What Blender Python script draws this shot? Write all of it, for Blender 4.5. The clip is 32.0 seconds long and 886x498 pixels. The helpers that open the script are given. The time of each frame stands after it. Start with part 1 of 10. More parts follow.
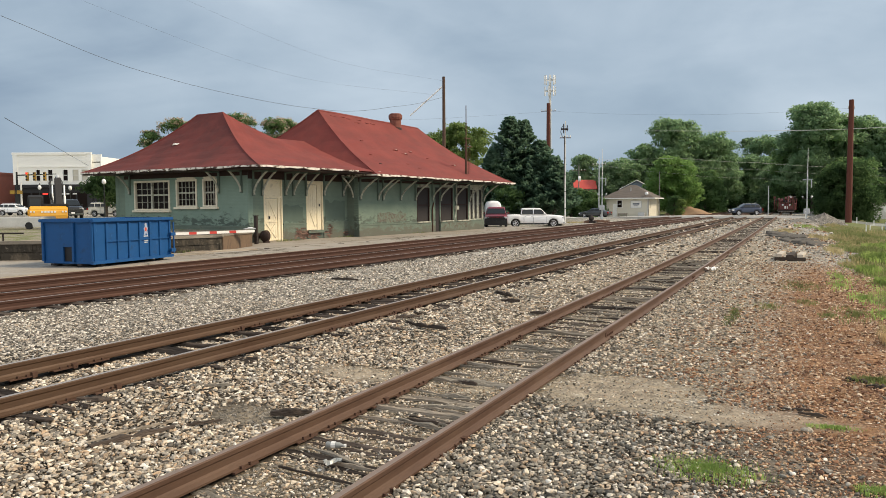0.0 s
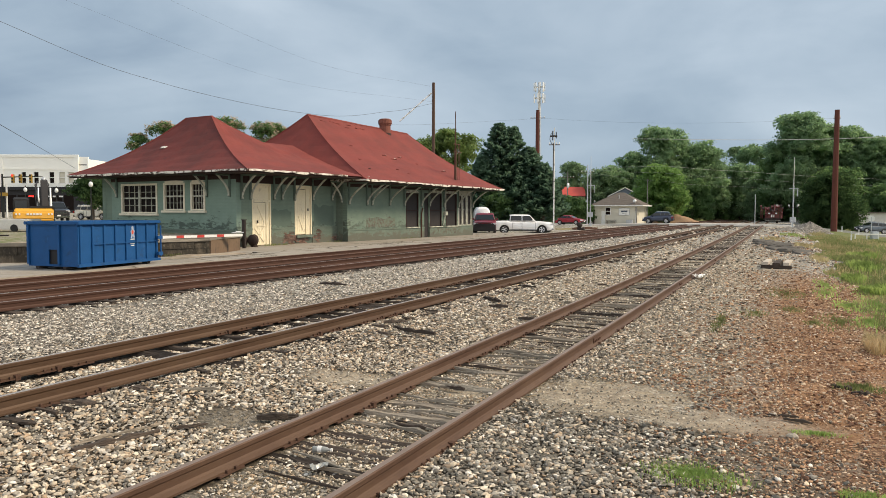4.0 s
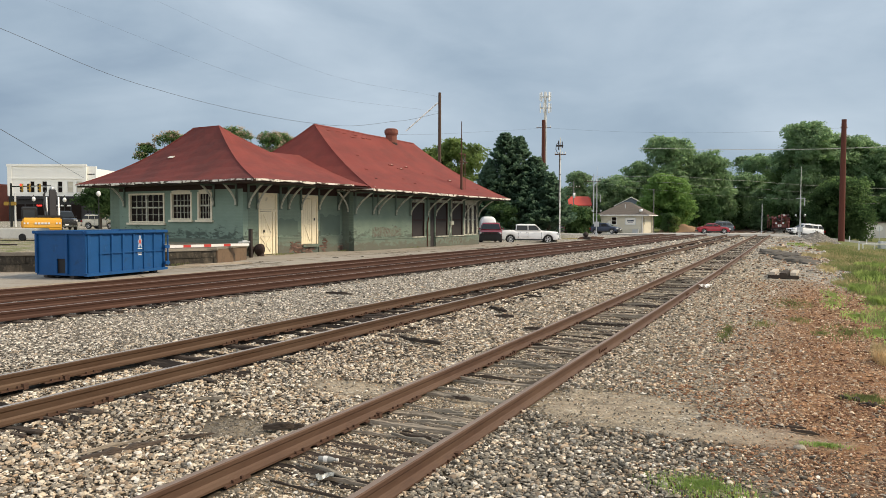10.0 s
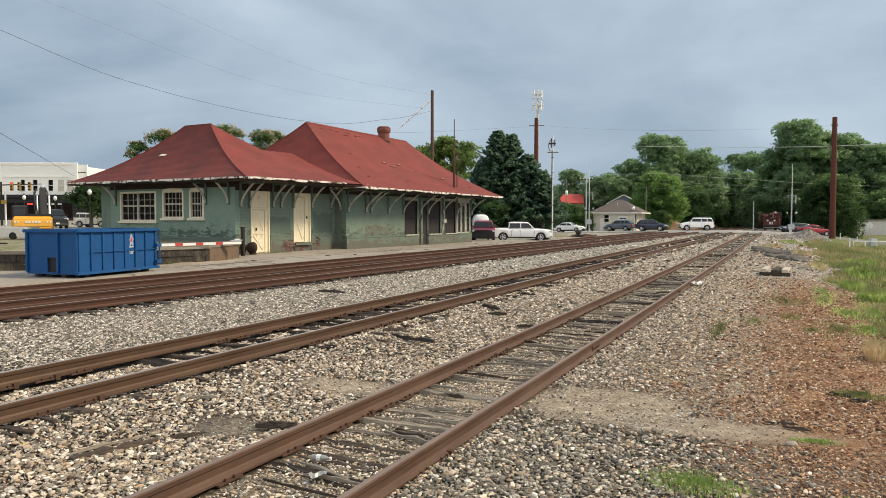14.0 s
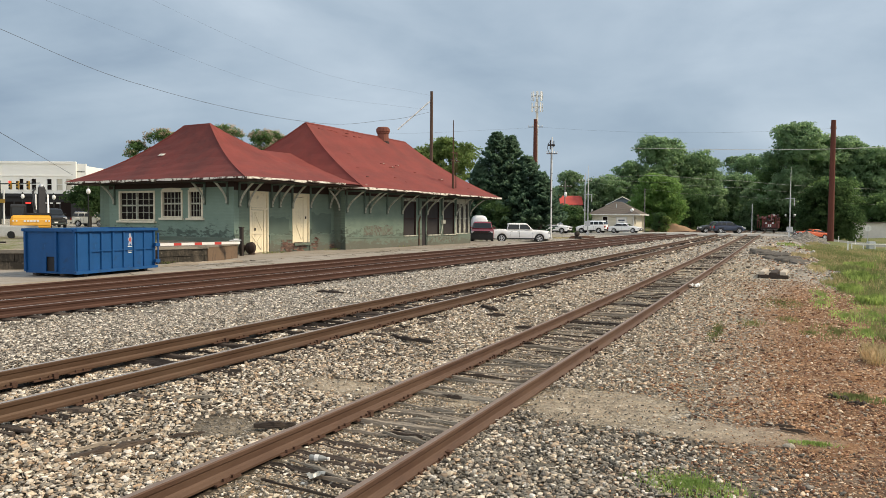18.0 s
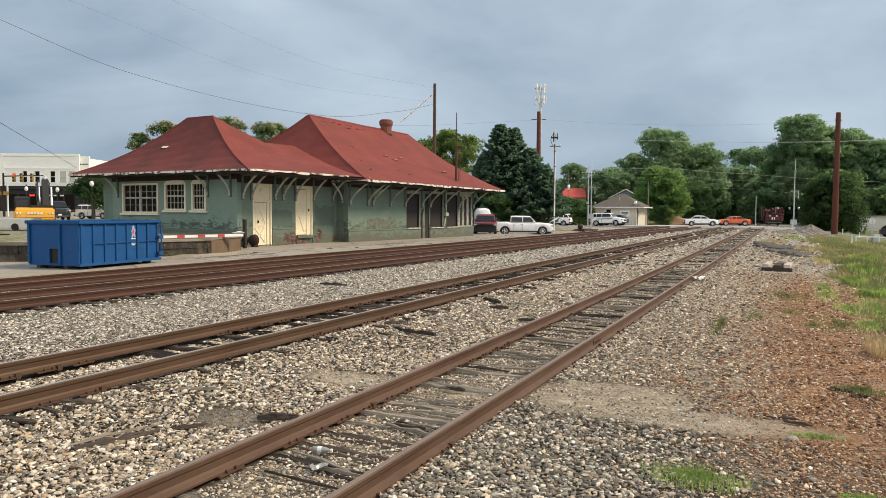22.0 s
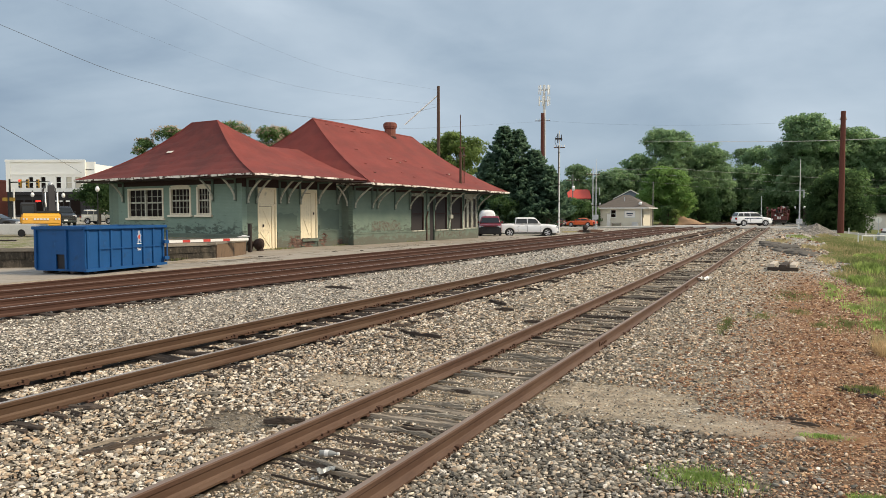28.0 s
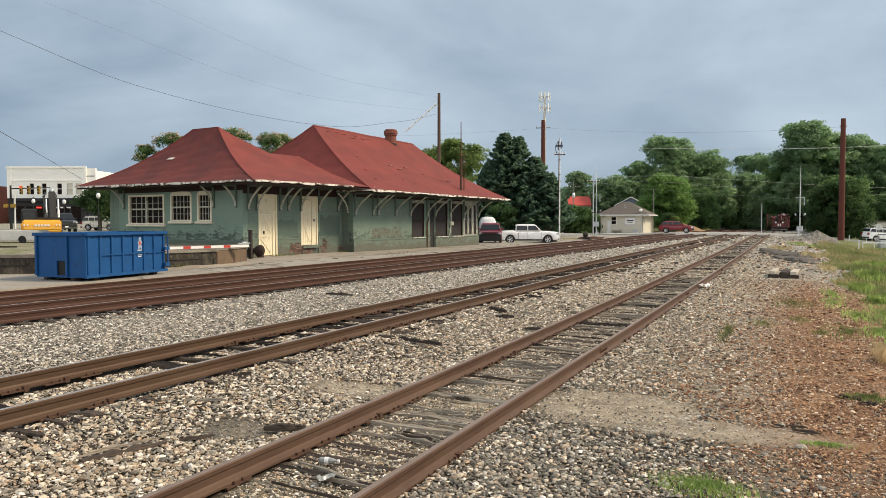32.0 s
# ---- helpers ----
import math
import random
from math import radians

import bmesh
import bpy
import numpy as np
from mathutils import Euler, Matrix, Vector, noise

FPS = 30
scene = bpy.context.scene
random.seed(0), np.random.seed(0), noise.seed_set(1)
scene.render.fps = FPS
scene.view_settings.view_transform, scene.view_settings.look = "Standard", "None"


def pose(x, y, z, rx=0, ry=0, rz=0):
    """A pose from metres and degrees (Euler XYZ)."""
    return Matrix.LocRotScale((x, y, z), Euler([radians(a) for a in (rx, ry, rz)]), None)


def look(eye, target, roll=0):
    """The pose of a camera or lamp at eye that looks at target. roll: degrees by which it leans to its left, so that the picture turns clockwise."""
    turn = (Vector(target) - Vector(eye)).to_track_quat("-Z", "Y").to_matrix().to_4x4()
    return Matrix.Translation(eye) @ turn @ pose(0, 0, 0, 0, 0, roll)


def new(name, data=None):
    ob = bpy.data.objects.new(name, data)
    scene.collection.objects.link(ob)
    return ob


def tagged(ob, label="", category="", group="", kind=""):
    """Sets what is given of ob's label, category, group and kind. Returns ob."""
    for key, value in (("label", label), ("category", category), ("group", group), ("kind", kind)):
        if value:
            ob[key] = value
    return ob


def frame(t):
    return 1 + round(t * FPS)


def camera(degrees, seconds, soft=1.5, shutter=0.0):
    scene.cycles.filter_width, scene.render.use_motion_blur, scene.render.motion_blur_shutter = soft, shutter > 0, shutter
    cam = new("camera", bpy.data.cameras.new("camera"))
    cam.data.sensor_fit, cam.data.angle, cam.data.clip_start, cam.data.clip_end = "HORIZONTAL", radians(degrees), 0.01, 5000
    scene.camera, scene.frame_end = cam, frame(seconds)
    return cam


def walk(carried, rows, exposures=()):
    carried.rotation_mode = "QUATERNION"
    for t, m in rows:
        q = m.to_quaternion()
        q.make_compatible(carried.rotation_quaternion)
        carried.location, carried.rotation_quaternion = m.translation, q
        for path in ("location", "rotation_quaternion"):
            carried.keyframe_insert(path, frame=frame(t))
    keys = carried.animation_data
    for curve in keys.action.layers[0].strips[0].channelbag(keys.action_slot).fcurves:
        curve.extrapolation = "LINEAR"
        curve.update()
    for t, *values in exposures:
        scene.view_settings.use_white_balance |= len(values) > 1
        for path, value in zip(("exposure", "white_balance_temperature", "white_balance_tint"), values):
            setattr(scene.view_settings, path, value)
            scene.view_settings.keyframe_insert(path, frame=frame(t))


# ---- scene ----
# ---- camera and its walk ----
LENS = math.degrees(2 * math.atan(784 / 1303.6))
cam = camera(LENS, 32.0, soft=0.56)
PATH = [
    (0, -0.006, 0.015, 2.356, 86.532, -0.349, 25.898),
    (0.5, -0.009, 0.010, 2.351, 86.628, -0.360, 25.955),
    (1, -0.005, 0.012, 2.354, 86.767, -0.378, 25.934),
    (1.5, -0.002, 0.002, 2.344, 86.988, -0.248, 25.846),
    (2, -0.003, 0.015, 2.341, 87.119, -0.198, 25.786),
    (2.5, -0.010, 0.017, 2.339, 87.112, -0.103, 25.673),
    (3, -0.006, 0.020, 2.340, 87.044, -0.017, 25.456),
    (3.5, -0.006, 0.017, 2.340, 86.977, 0.062, 25.200),
    (5.5, -0.011, 0.023, 2.341, 87.203, 0.178, 24.763),
    (6, -0.008, 0.017, 2.345, 87.311, 0.050, 24.865),
    (6.5, 0.001, 0.013, 2.345, 87.368, -0.061, 25.058),
    (7, 0.001, 0.015, 2.349, 87.388, -0.127, 25.282),
    (7.5, 0.004, 0.016, 2.354, 87.416, -0.125, 25.511),
    (8, 0.003, 0.008, 2.352, 87.476, -0.075, 25.636),
    (8.5, -0.000, 0.001, 2.347, 87.590, 0.048, 25.616),
    (9, -0.000, 0.000, 2.350, 87.651, 0.166, 25.536),
    (9.5, 0.009, -0.015, 2.350, 87.715, 0.194, 25.522),
    (10, 0.001, -0.001, 2.350, 87.715, 0.168, 25.477),
    (10.5, -0.000, 0.011, 2.345, 87.780, 0.084, 25.443),
    (11, 0.005, -0.002, 2.350, 87.849, 0.088, 25.359),
    (11.5, 0.007, -0.004, 2.349, 87.909, 0.130, 25.274),
    (12, 0.006, -0.001, 2.350, 87.914, 0.187, 25.192),
    (12.5, 0.003, -0.001, 2.350, 87.915, 0.180, 25.116),
    (13, 0.005, 0.002, 2.347, 87.847, 0.127, 25.123),
    (13.5, -0.003, 0.001, 2.349, 87.712, 0.117, 25.050),
    (14, -0.002, 0.008, 2.347, 87.559, 0.079, 24.922),
    (14.5, -0.008, 0.015, 2.343, 87.411, 0.067, 24.735),
    (16.5, -0.010, 0.007, 2.344, 87.336, 0.208, 24.585),
    (17, -0.002, 0.007, 2.345, 87.401, 0.207, 24.701),
    (17.5, -0.003, 0.001, 2.346, 87.499, 0.295, 24.756),
    (18, -0.002, -0.002, 2.348, 87.630, 0.352, 24.814),
    (18.5, -0.003, -0.005, 2.349, 87.724, 0.434, 24.863),
    (19, 0.001, -0.007, 2.346, 87.798, 0.469, 24.957),
    (19.5, 0.004, -0.016, 2.348, 87.765, 0.472, 25.051),
    (20, 0.001, -0.011, 2.348, 87.553, 0.430, 25.103),
    (20.5, -0.006, 0.007, 2.348, 87.258, 0.377, 25.174),
    (21, -0.016, 0.016, 2.341, 87.059, 0.321, 25.184),
    (21.5, -0.015, 0.021, 2.342, 86.993, 0.318, 25.130),
    (22, -0.009, 0.013, 2.340, 87.059, 0.383, 25.047),
    (22.5, -0.006, 0.002, 2.344, 87.186, 0.401, 24.964),
    (23, -0.011, 0.001, 2.342, 87.305, 0.438, 24.907),
    (23.5, -0.010, 0.002, 2.346, 87.360, 0.438, 24.871),
    (24, -0.004, -0.004, 2.345, 87.397, 0.441, 24.911),
    (24.5, -0.006, -0.007, 2.346, 87.358, 0.437, 25.005),
    (25, -0.011, 0.005, 2.342, 87.285, 0.471, 25.163),
    (25.5, -0.017, 0.005, 2.345, 87.134, 0.403, 25.285),
    (27.5, -0.011, 0.006, 2.343, 87.012, -0.008, 25.369),
    (28, -0.004, 0.003, 2.349, 87.229, -0.110, 25.433),
    (28.5, -0.010, -0.006, 2.349, 87.429, -0.155, 25.484),
    (29, -0.016, 0.001, 2.349, 87.526, -0.151, 25.487),
    (29.5, -0.016, 0.001, 2.352, 87.520, -0.121, 25.494),
    (30, -0.014, 0.003, 2.347, 87.495, -0.111, 25.461),
    (30.5, -0.017, 0.002, 2.348, 87.503, -0.047, 25.443),
    (31, -0.012, 0.001, 2.351, 87.570, -0.055, 25.439),
    (31.5, -0.006, -0.001, 2.351, 87.677, -0.043, 25.432),
    (32, -0.004, -0.002, 2.351, 87.755, -0.044, 25.462),
]
walk(cam, [(r[0], pose(r[1], r[2], r[3], r[4], 0, r[6]) @ pose(0, 0, 0, 0, 0, r[5])) for r in PATH])

# ---- world, sun, exposure ----
SUN_EL, SUN_AZ = radians(42), radians(24)      # azimuth counted from +x towards +y
world = bpy.data.worlds.new("overcast_sky")
scene.world = world
world.use_nodes = True
wn, wl = world.node_tree.nodes, world.node_tree.links
wn.clear()


def wnode(kind, **kw):
    n = wn.new(kind)
    for k, v in kw.items():
        n.inputs[k].default_value = v
    return n


w_sky = wn.new("ShaderNodeTexSky")
w_sky.sky_type, w_sky.sun_disc = "NISHITA", False
w_sky.sun_elevation, w_sky.sun_rotation = SUN_EL, radians(90) - SUN_AZ
w_co = wn.new("ShaderNodeTexCoord")
w_map = wn.new("ShaderNodeMapping")
w_map.inputs["Scale"].default_value = (1.0, 1.0, 2.6)
w_map.inputs["Location"].default_value = (0.4, 0.2, 0.1)
wl.new(w_co.outputs["Generated"], w_map.inputs["Vector"])
w_n1 = wnode("ShaderNodeTexNoise", Scale=1.7, Detail=5.0, Roughness=0.5, Distortion=0.6)
w_n2 = wnode("ShaderNodeTexNoise", Scale=5.0, Detail=6.0, Roughness=0.55, Distortion=0.3)
wl.new(w_map.outputs["Vector"], w_n1.inputs["Vector"])
wl.new(w_map.outputs["Vector"], w_n2.inputs["Vector"])
w_mix = wn.new("ShaderNodeMath")
w_mix.operation = "MULTIPLY_ADD"
w_mix.inputs[1].default_value, w_mix.inputs[2].default_value = 0.3, 0.0
wl.new(w_n2.outputs["Fac"], w_mix.inputs[0])
w_add = wn.new("ShaderNodeMath")
w_add.operation = "MULTIPLY_ADD"
w_add.inputs[1].default_value = 0.8
wl.new(w_n1.outputs["Fac"], w_add.inputs[0])
wl.new(w_mix.outputs[0], w_add.inputs[2])
# height above the horizon: the cloud base is bluer low down, paler overhead
w_sep = wn.new("ShaderNodeSeparateXYZ")
wl.new(w_co.outputs["Generated"], w_sep.inputs[0])
w_h = wn.new("ShaderNodeMath")
w_h.operation = "MULTIPLY_ADD"
w_h.inputs[1].default_value = 0.45
wl.new(w_sep.outputs["Z"], w_h.inputs[0])
wl.new(w_add.outputs[0], w_h.inputs[2])
w_right = wn.new("ShaderNodeMath")
w_right.operation = "MULTIPLY_ADD"
w_right.inputs[1].default_value = 0.16
wl.new(w_sep.outputs["X"], w_right.inputs[0])
wl.new(w_h.outputs[0], w_right.inputs[2])
# thinner, whiter cloud in the unseen south, added to light faces turned there
w_back = wn.new("ShaderNodeMapRange")
w_back.inputs["From Min"].default_value, w_back.inputs["From Max"].default_value, w_back.inputs["To Max"].default_value = 0.15, -0.85, 0.34
wl.new(w_sep.outputs["Y"], w_back.inputs["Value"])
w_all = wn.new("ShaderNodeMath")
w_all.operation = "ADD"
wl.new(w_right.outputs[0], w_all.inputs[0])
wl.new(w_back.outputs[0], w_all.inputs[1])
# a thick, darker cloud deck overhead, unseen, added to dim up-facing slopes
w_lid = wn.new("ShaderNodeMapRange")
w_lid.inputs["From Min"].default_value, w_lid.inputs["From Max"].default_value, w_lid.inputs["To Max"].default_value = 0.36, 0.85, -0.30
wl.new(w_sep.outputs["Z"], w_lid.inputs["Value"])
w_deck = wn.new("ShaderNodeMath")
w_deck.operation = "ADD"
wl.new(w_all.outputs[0], w_deck.inputs[0])
wl.new(w_lid.outputs[0], w_deck.inputs[1])
w_ramp = wn.new("ShaderNodeValToRGB")
w_ramp.color_ramp.elements[0].position, w_ramp.color_ramp.elements[0].color = 0.34, (0.235, 0.327, 0.452, 1)
w_ramp.color_ramp.elements[1].position, w_ramp.color_ramp.elements[1].color = 0.78, (0.605, 0.71, 0.815, 1)
w_mid = w_ramp.color_ramp.elements.new(0.54)
w_mid.color = (0.405, 0.512, 0.625, 1)
w_top = w_ramp.color_ramp.elements.new(1.0)
w_top.color = (1.25, 1.25, 1.24, 1)
wl.new(w_deck.outputs[0], w_ramp.inputs["Fac"])
w_cloud = wn.new("ShaderNodeBackground")
w_cloud.inputs["Strength"].default_value = 1.0
wl.new(w_ramp.outputs["Color"], w_cloud.inputs["Color"])
w_blue = wn.new("ShaderNodeBackground")
w_blue.inputs["Strength"].default_value = 0.06
wl.new(w_sky.outputs["Color"], w_blue.inputs["Color"])
w_sum = wn.new("ShaderNodeMixShader")
w_sum.inputs["Fac"].default_value = 0.88
wl.new(w_blue.outputs[0], w_sum.inputs[1])
wl.new(w_cloud.outputs[0], w_sum.inputs[2])
w_out = wn.new("ShaderNodeOutputWorld")
wl.new(w_sum.outputs[0], w_out.inputs["Surface"])

sun = new("sun", bpy.data.lights.new("sun", "SUN"))
sun.data.energy, sun.data.angle, sun.data.color = 3.9, radians(13), (1.0, 0.83, 0.60)
sun.matrix_world = look((math.cos(SUN_AZ) * math.cos(SUN_EL) * 50, math.sin(SUN_AZ) * math.cos(SUN_EL) * 50, math.sin(SUN_EL) * 50), (0, 0, 0))
scene.view_settings.exposure = 0.0


# ---- materials ----
def surface(name, col, rough=0.8, metal=0.0, grain=30.0, amount=0.25, big=2.0, big_amount=0.2, bump=0.2, tint=None,
            coords="Object", island=0.0, spec=0.4, stretch=(1, 1, 1), dist=0.01, obrand=0.0):
    """A painted, worn or mineral surface: base colour varied at two scales, with a fine relief."""
    m = bpy.data.materials.new(name)
    m.use_nodes = True
    n, l = m.node_tree.nodes, m.node_tree.links
    b = n["Principled BSDF"]
    b.inputs["Roughness"].default_value, b.inputs["Metallic"].default_value = rough, metal
    b.inputs["Specular IOR Level"].default_value = spec
    co = n.new("ShaderNodeTexCoord")
    mp = n.new("ShaderNodeMapping")
    mp.inputs["Scale"].default_value = stretch
    l.new(co.outputs[coords], mp.inputs["Vector"])
    fine = n.new("ShaderNodeTexNoise")
    fine.inputs["Scale"].default_value, fine.inputs["Detail"].default_value = grain, 5
    wide = n.new("ShaderNodeTexNoise")
    wide.inputs["Scale"].default_value, wide.inputs["Detail"].default_value = big, 4
    l.new(mp.outputs[0], fine.inputs["Vector"])
    l.new(mp.outputs[0], wide.inputs["Vector"])

    def shade(source, k, prev, colour):
        mx = n.new("ShaderNodeMix")
        mx.data_type, mx.blend_type = "RGBA", "MIX"
        rg = n.new("ShaderNodeMapRange")
        rg.inputs["From Min"].default_value, rg.inputs["From Max"].default_value = 0.35, 0.7
        rg.inputs["To Max"].default_value = k
        l.new(source, rg.inputs["Value"])
        l.new(rg.outputs[0], mx.inputs["Factor"])
        if prev is None:
            mx.inputs["A"].default_value = (*col, 1)
        else:
            l.new(prev, mx.inputs["A"])
        mx.inputs["B"].default_value = (*colour, 1)
        return mx.outputs["Result"]

    dark = tuple(c * 0.55 for c in col)
    out = shade(fine.outputs["Fac"], amount, None, dark)
    out = shade(wide.outputs["Fac"], big_amount, out, tint or tuple(min(1, c * 1.35) for c in col))
    if island or obrand:
        src = n.new("ShaderNodeNewGeometry").outputs["Random Per Island"] if island else n.new("ShaderNodeObjectInfo").outputs["Random"]
        k = island or obrand
        hs = n.new("ShaderNodeHueSaturation")
        rg = n.new("ShaderNodeMapRange")
        rg.inputs["To Min"].default_value, rg.inputs["To Max"].default_value = 1 - k, 1 + k
        l.new(src, rg.inputs["Value"])
        l.new(rg.outputs[0], hs.inputs["Value"])
        l.new(out, hs.inputs["Color"])
        out = hs.outputs["Color"]
    l.new(out, b.inputs["Base Color"])
    if bump:
        bp = n.new("ShaderNodeBump")
        bp.inputs["Strength"].default_value, bp.inputs["Distance"].default_value = bump, dist
        l.new(fine.outputs["Fac"], bp.inputs["Height"])
        l.new(bp.outputs[0], b.inputs["Normal"])
    return m


def glow(name, col, strength):
    m = bpy.data.materials.new(name)
    m.use_nodes = True
    b = m.node_tree.nodes["Principled BSDF"]
    b.inputs["Base Color"].default_value = (*col, 1)
    b.inputs["Emission Color"].default_value = (*col, 1)
    b.inputs["Emission Strength"].default_value = strength
    return m


def pebbles(name, stops, scale=16.0, rough=0.9, relief=0.6, dirt=None, dirt_scale=0.5, dirt_amt=0.5):
    """Loose crushed stone: cells of differing colour with dark gaps between them."""
    m = bpy.data.materials.new(name)
    m.use_nodes = True
    n, l = m.node_tree.nodes, m.node_tree.links
    b = n["Principled BSDF"]
    b.inputs["Roughness"].default_value = rough
    b.inputs["Specular IOR Level"].default_value = 0.2
    co = n.new("ShaderNodeTexCoord")
    warp = n.new("ShaderNodeTexNoise")
    warp.inputs["Scale"].default_value = scale * 0.7
    add = n.new("ShaderNodeMix")
    add.data_type, add.blend_type = "RGBA", "LINEAR_LIGHT"
    add.inputs["Factor"].default_value = 0.035
    l.new(co.outputs["Object"], warp.inputs["Vector"])
    l.new(co.outputs["Object"], add.inputs["A"])
    l.new(warp.outputs["Color"], add.inputs["B"])
    vo = n.new("ShaderNodeTexVoronoi")
    vo.inputs["Scale"].default_value = scale
    vo2 = n.new("ShaderNodeTexVoronoi")
    vo2.feature = "DISTANCE_TO_EDGE"
    vo2.inputs["Scale"].default_value = scale
    for v in (vo, vo2):
        l.new(add.outputs["Result"], v.inputs["Vector"])
    ramp = n.new("ShaderNodeValToRGB")
    ramp.color_ramp.interpolation = "CONSTANT"
    els = ramp.color_ramp.elements
    for i, (p, c) in enumerate(stops):
        e = els[i] if i < 2 else els.new(p)
        e.position, e.color = p, (*c, 1)
    sep = n.new("ShaderNodeSeparateColor")
    l.new(vo.outputs["Color"], sep.inputs[0])
    l.new(sep.outputs[0], ramp.inputs["Fac"])
    gap = n.new("ShaderNodeMapRange")
    gap.inputs["From Max"].default_value = 0.16
    gap.inputs["To Min"].default_value = 0.35
    l.new(vo2.outputs["Distance"], gap.inputs["Value"])
    mul = n.new("ShaderNodeMix")
    mul.data_type, mul.blend_type = "RGBA", "MULTIPLY"
    mul.inputs["Factor"].default_value = 1.0
    l.new(ramp.outputs["Color"], mul.inputs["A"])
    l.new(gap.outputs[0], mul.inputs["B"])
    out = mul.outputs["Result"]
    if dirt:
        nz = n.new("ShaderNodeTexNoise")
        nz.inputs["Scale"].default_value, nz.inputs["Detail"].default_value = dirt_scale, 6
        l.new(co.outputs["Object"], nz.inputs["Vector"])
        rg = n.new("ShaderNodeMapRange")
        rg.inputs["From Min"].default_value, rg.inputs["From Max"].default_value = 0.42, 0.66
        rg.inputs["To Max"].default_value = dirt_amt
        l.new(nz.outputs["Fac"], rg.inputs["Value"])
        mx = n.new("ShaderNodeMix")
        mx.data_type = "RGBA"
        l.new(rg.outputs[0], mx.inputs["Factor"])
        l.new(out, mx.inputs["A"])
        mx.inputs["B"].default_value = (*dirt, 1)
        out = mx.outputs["Result"]
    l.new(out, b.inputs["Base Color"])
    bp = n.new("ShaderNodeBump")
    bp.inputs["Strength"].default_value, bp.inputs["Distance"].default_value = relief, 0.03
    l.new(vo2.outputs["Distance"], bp.inputs["Height"])
    l.new(bp.outputs[0], b.inputs["Normal"])
    return m


def glass(name, col=(0.02, 0.025, 0.03), rough=0.05, spec=0.5):
    m = bpy.data.materials.new(name)
    m.use_nodes = True
    b = m.node_tree.nodes["Principled BSDF"]
    b.inputs["Base Color"].default_value = (*col, 1)
    b.inputs["Roughness"].default_value = rough
    b.inputs["Specular IOR Level"].default_value = spec
    return m


def peeling(m, bare, scale=3.0, lo=0.55, hi=0.60, amt=1.0, stretch=(1, 1, 1)):
    """Lays ragged bare or stained patches over a surface material."""
    n, l = m.node_tree.nodes, m.node_tree.links
    b = n["Principled BSDF"]
    src = b.inputs["Base Color"].links[0].from_socket
    co, mp, nz = n.new("ShaderNodeTexCoord"), n.new("ShaderNodeMapping"), n.new("ShaderNodeTexNoise")
    mp.inputs["Scale"].default_value, mp.inputs["Location"].default_value = stretch, (3.1, 1.7, 0.4)
    nz.inputs["Scale"].default_value, nz.inputs["Detail"].default_value, nz.inputs["Roughness"].default_value = scale, 8, 0.7
    l.new(co.outputs["Object"], mp.inputs[0])
    l.new(mp.outputs[0], nz.inputs["Vector"])
    rg, mx = n.new("ShaderNodeMapRange"), n.new("ShaderNodeMix")
    rg.inputs["From Min"].default_value, rg.inputs["From Max"].default_value, rg.inputs["To Max"].default_value = lo, hi, amt
    l.new(nz.outputs["Fac"], rg.inputs["Value"])
    mx.data_type = "RGBA"
    l.new(rg.outputs[0], mx.inputs["Factor"])
    l.new(src, mx.inputs["A"])
    mx.inputs["B"].default_value = (*bare, 1)
    l.new(mx.outputs["Result"], b.inputs["Base Color"])
    return m


def leafy(name, col, col2):
    m = bpy.data.materials.new(name)
    m.use_nodes = True
    n, l = m.node_tree.nodes, m.node_tree.links
    b = n["Principled BSDF"]
    b.inputs["Roughness"].default_value = 0.8
    b.inputs["Specular IOR Level"].default_value = 0.12
    geo = n.new("ShaderNodeNewGeometry")
    co = n.new("ShaderNodeTexCoord")
    nz = n.new("ShaderNodeTexNoise")
    nz.inputs["Scale"].default_value, nz.inputs["Detail"].default_value = 0.36, 3
    l.new(co.outputs["Object"], nz.inputs["Vector"])
    ad = n.new("ShaderNodeMath")
    ad.operation = "MULTIPLY_ADD"
    ad.inputs[1].default_value = 0.10
    l.new(geo.outputs["Random Per Island"], ad.inputs[0])
    l.new(nz.outputs["Fac"], ad.inputs[2])
    rg = n.new("ShaderNodeMapRange")
    rg.inputs["From Min"].default_value, rg.inputs["From Max"].default_value = 0.36, 0.80
    l.new(ad.outputs[0], rg.inputs["Value"])
    mx = n.new("ShaderNodeMix")
    mx.data_type = "RGBA"
    mx.inputs["A"].default_value, mx.inputs["B"].default_value = (*col, 1), (*col2, 1)
    l.new(rg.outputs[0], mx.inputs["Factor"])
    l.new(mx.outputs["Result"], b.inputs["Base Color"])
    tr = n.new("ShaderNodeBsdfTranslucent")
    thin = n.new("ShaderNodeHueSaturation")
    thin.inputs["Value"].default_value = 1.7
    l.new(mx.outputs["Result"], thin.inputs["Color"])
    l.new(thin.outputs["Color"], tr.inputs["Color"])
    ms = n.new("ShaderNodeMixShader")
    ms.inputs[0].default_value = 0.6
    l.new(b.outputs[0], ms.inputs[1])
    l.new(tr.outputs[0], ms.inputs[2])
    l.new(ms.outputs[0], n["Material Output"].inputs["Surface"])
    return m


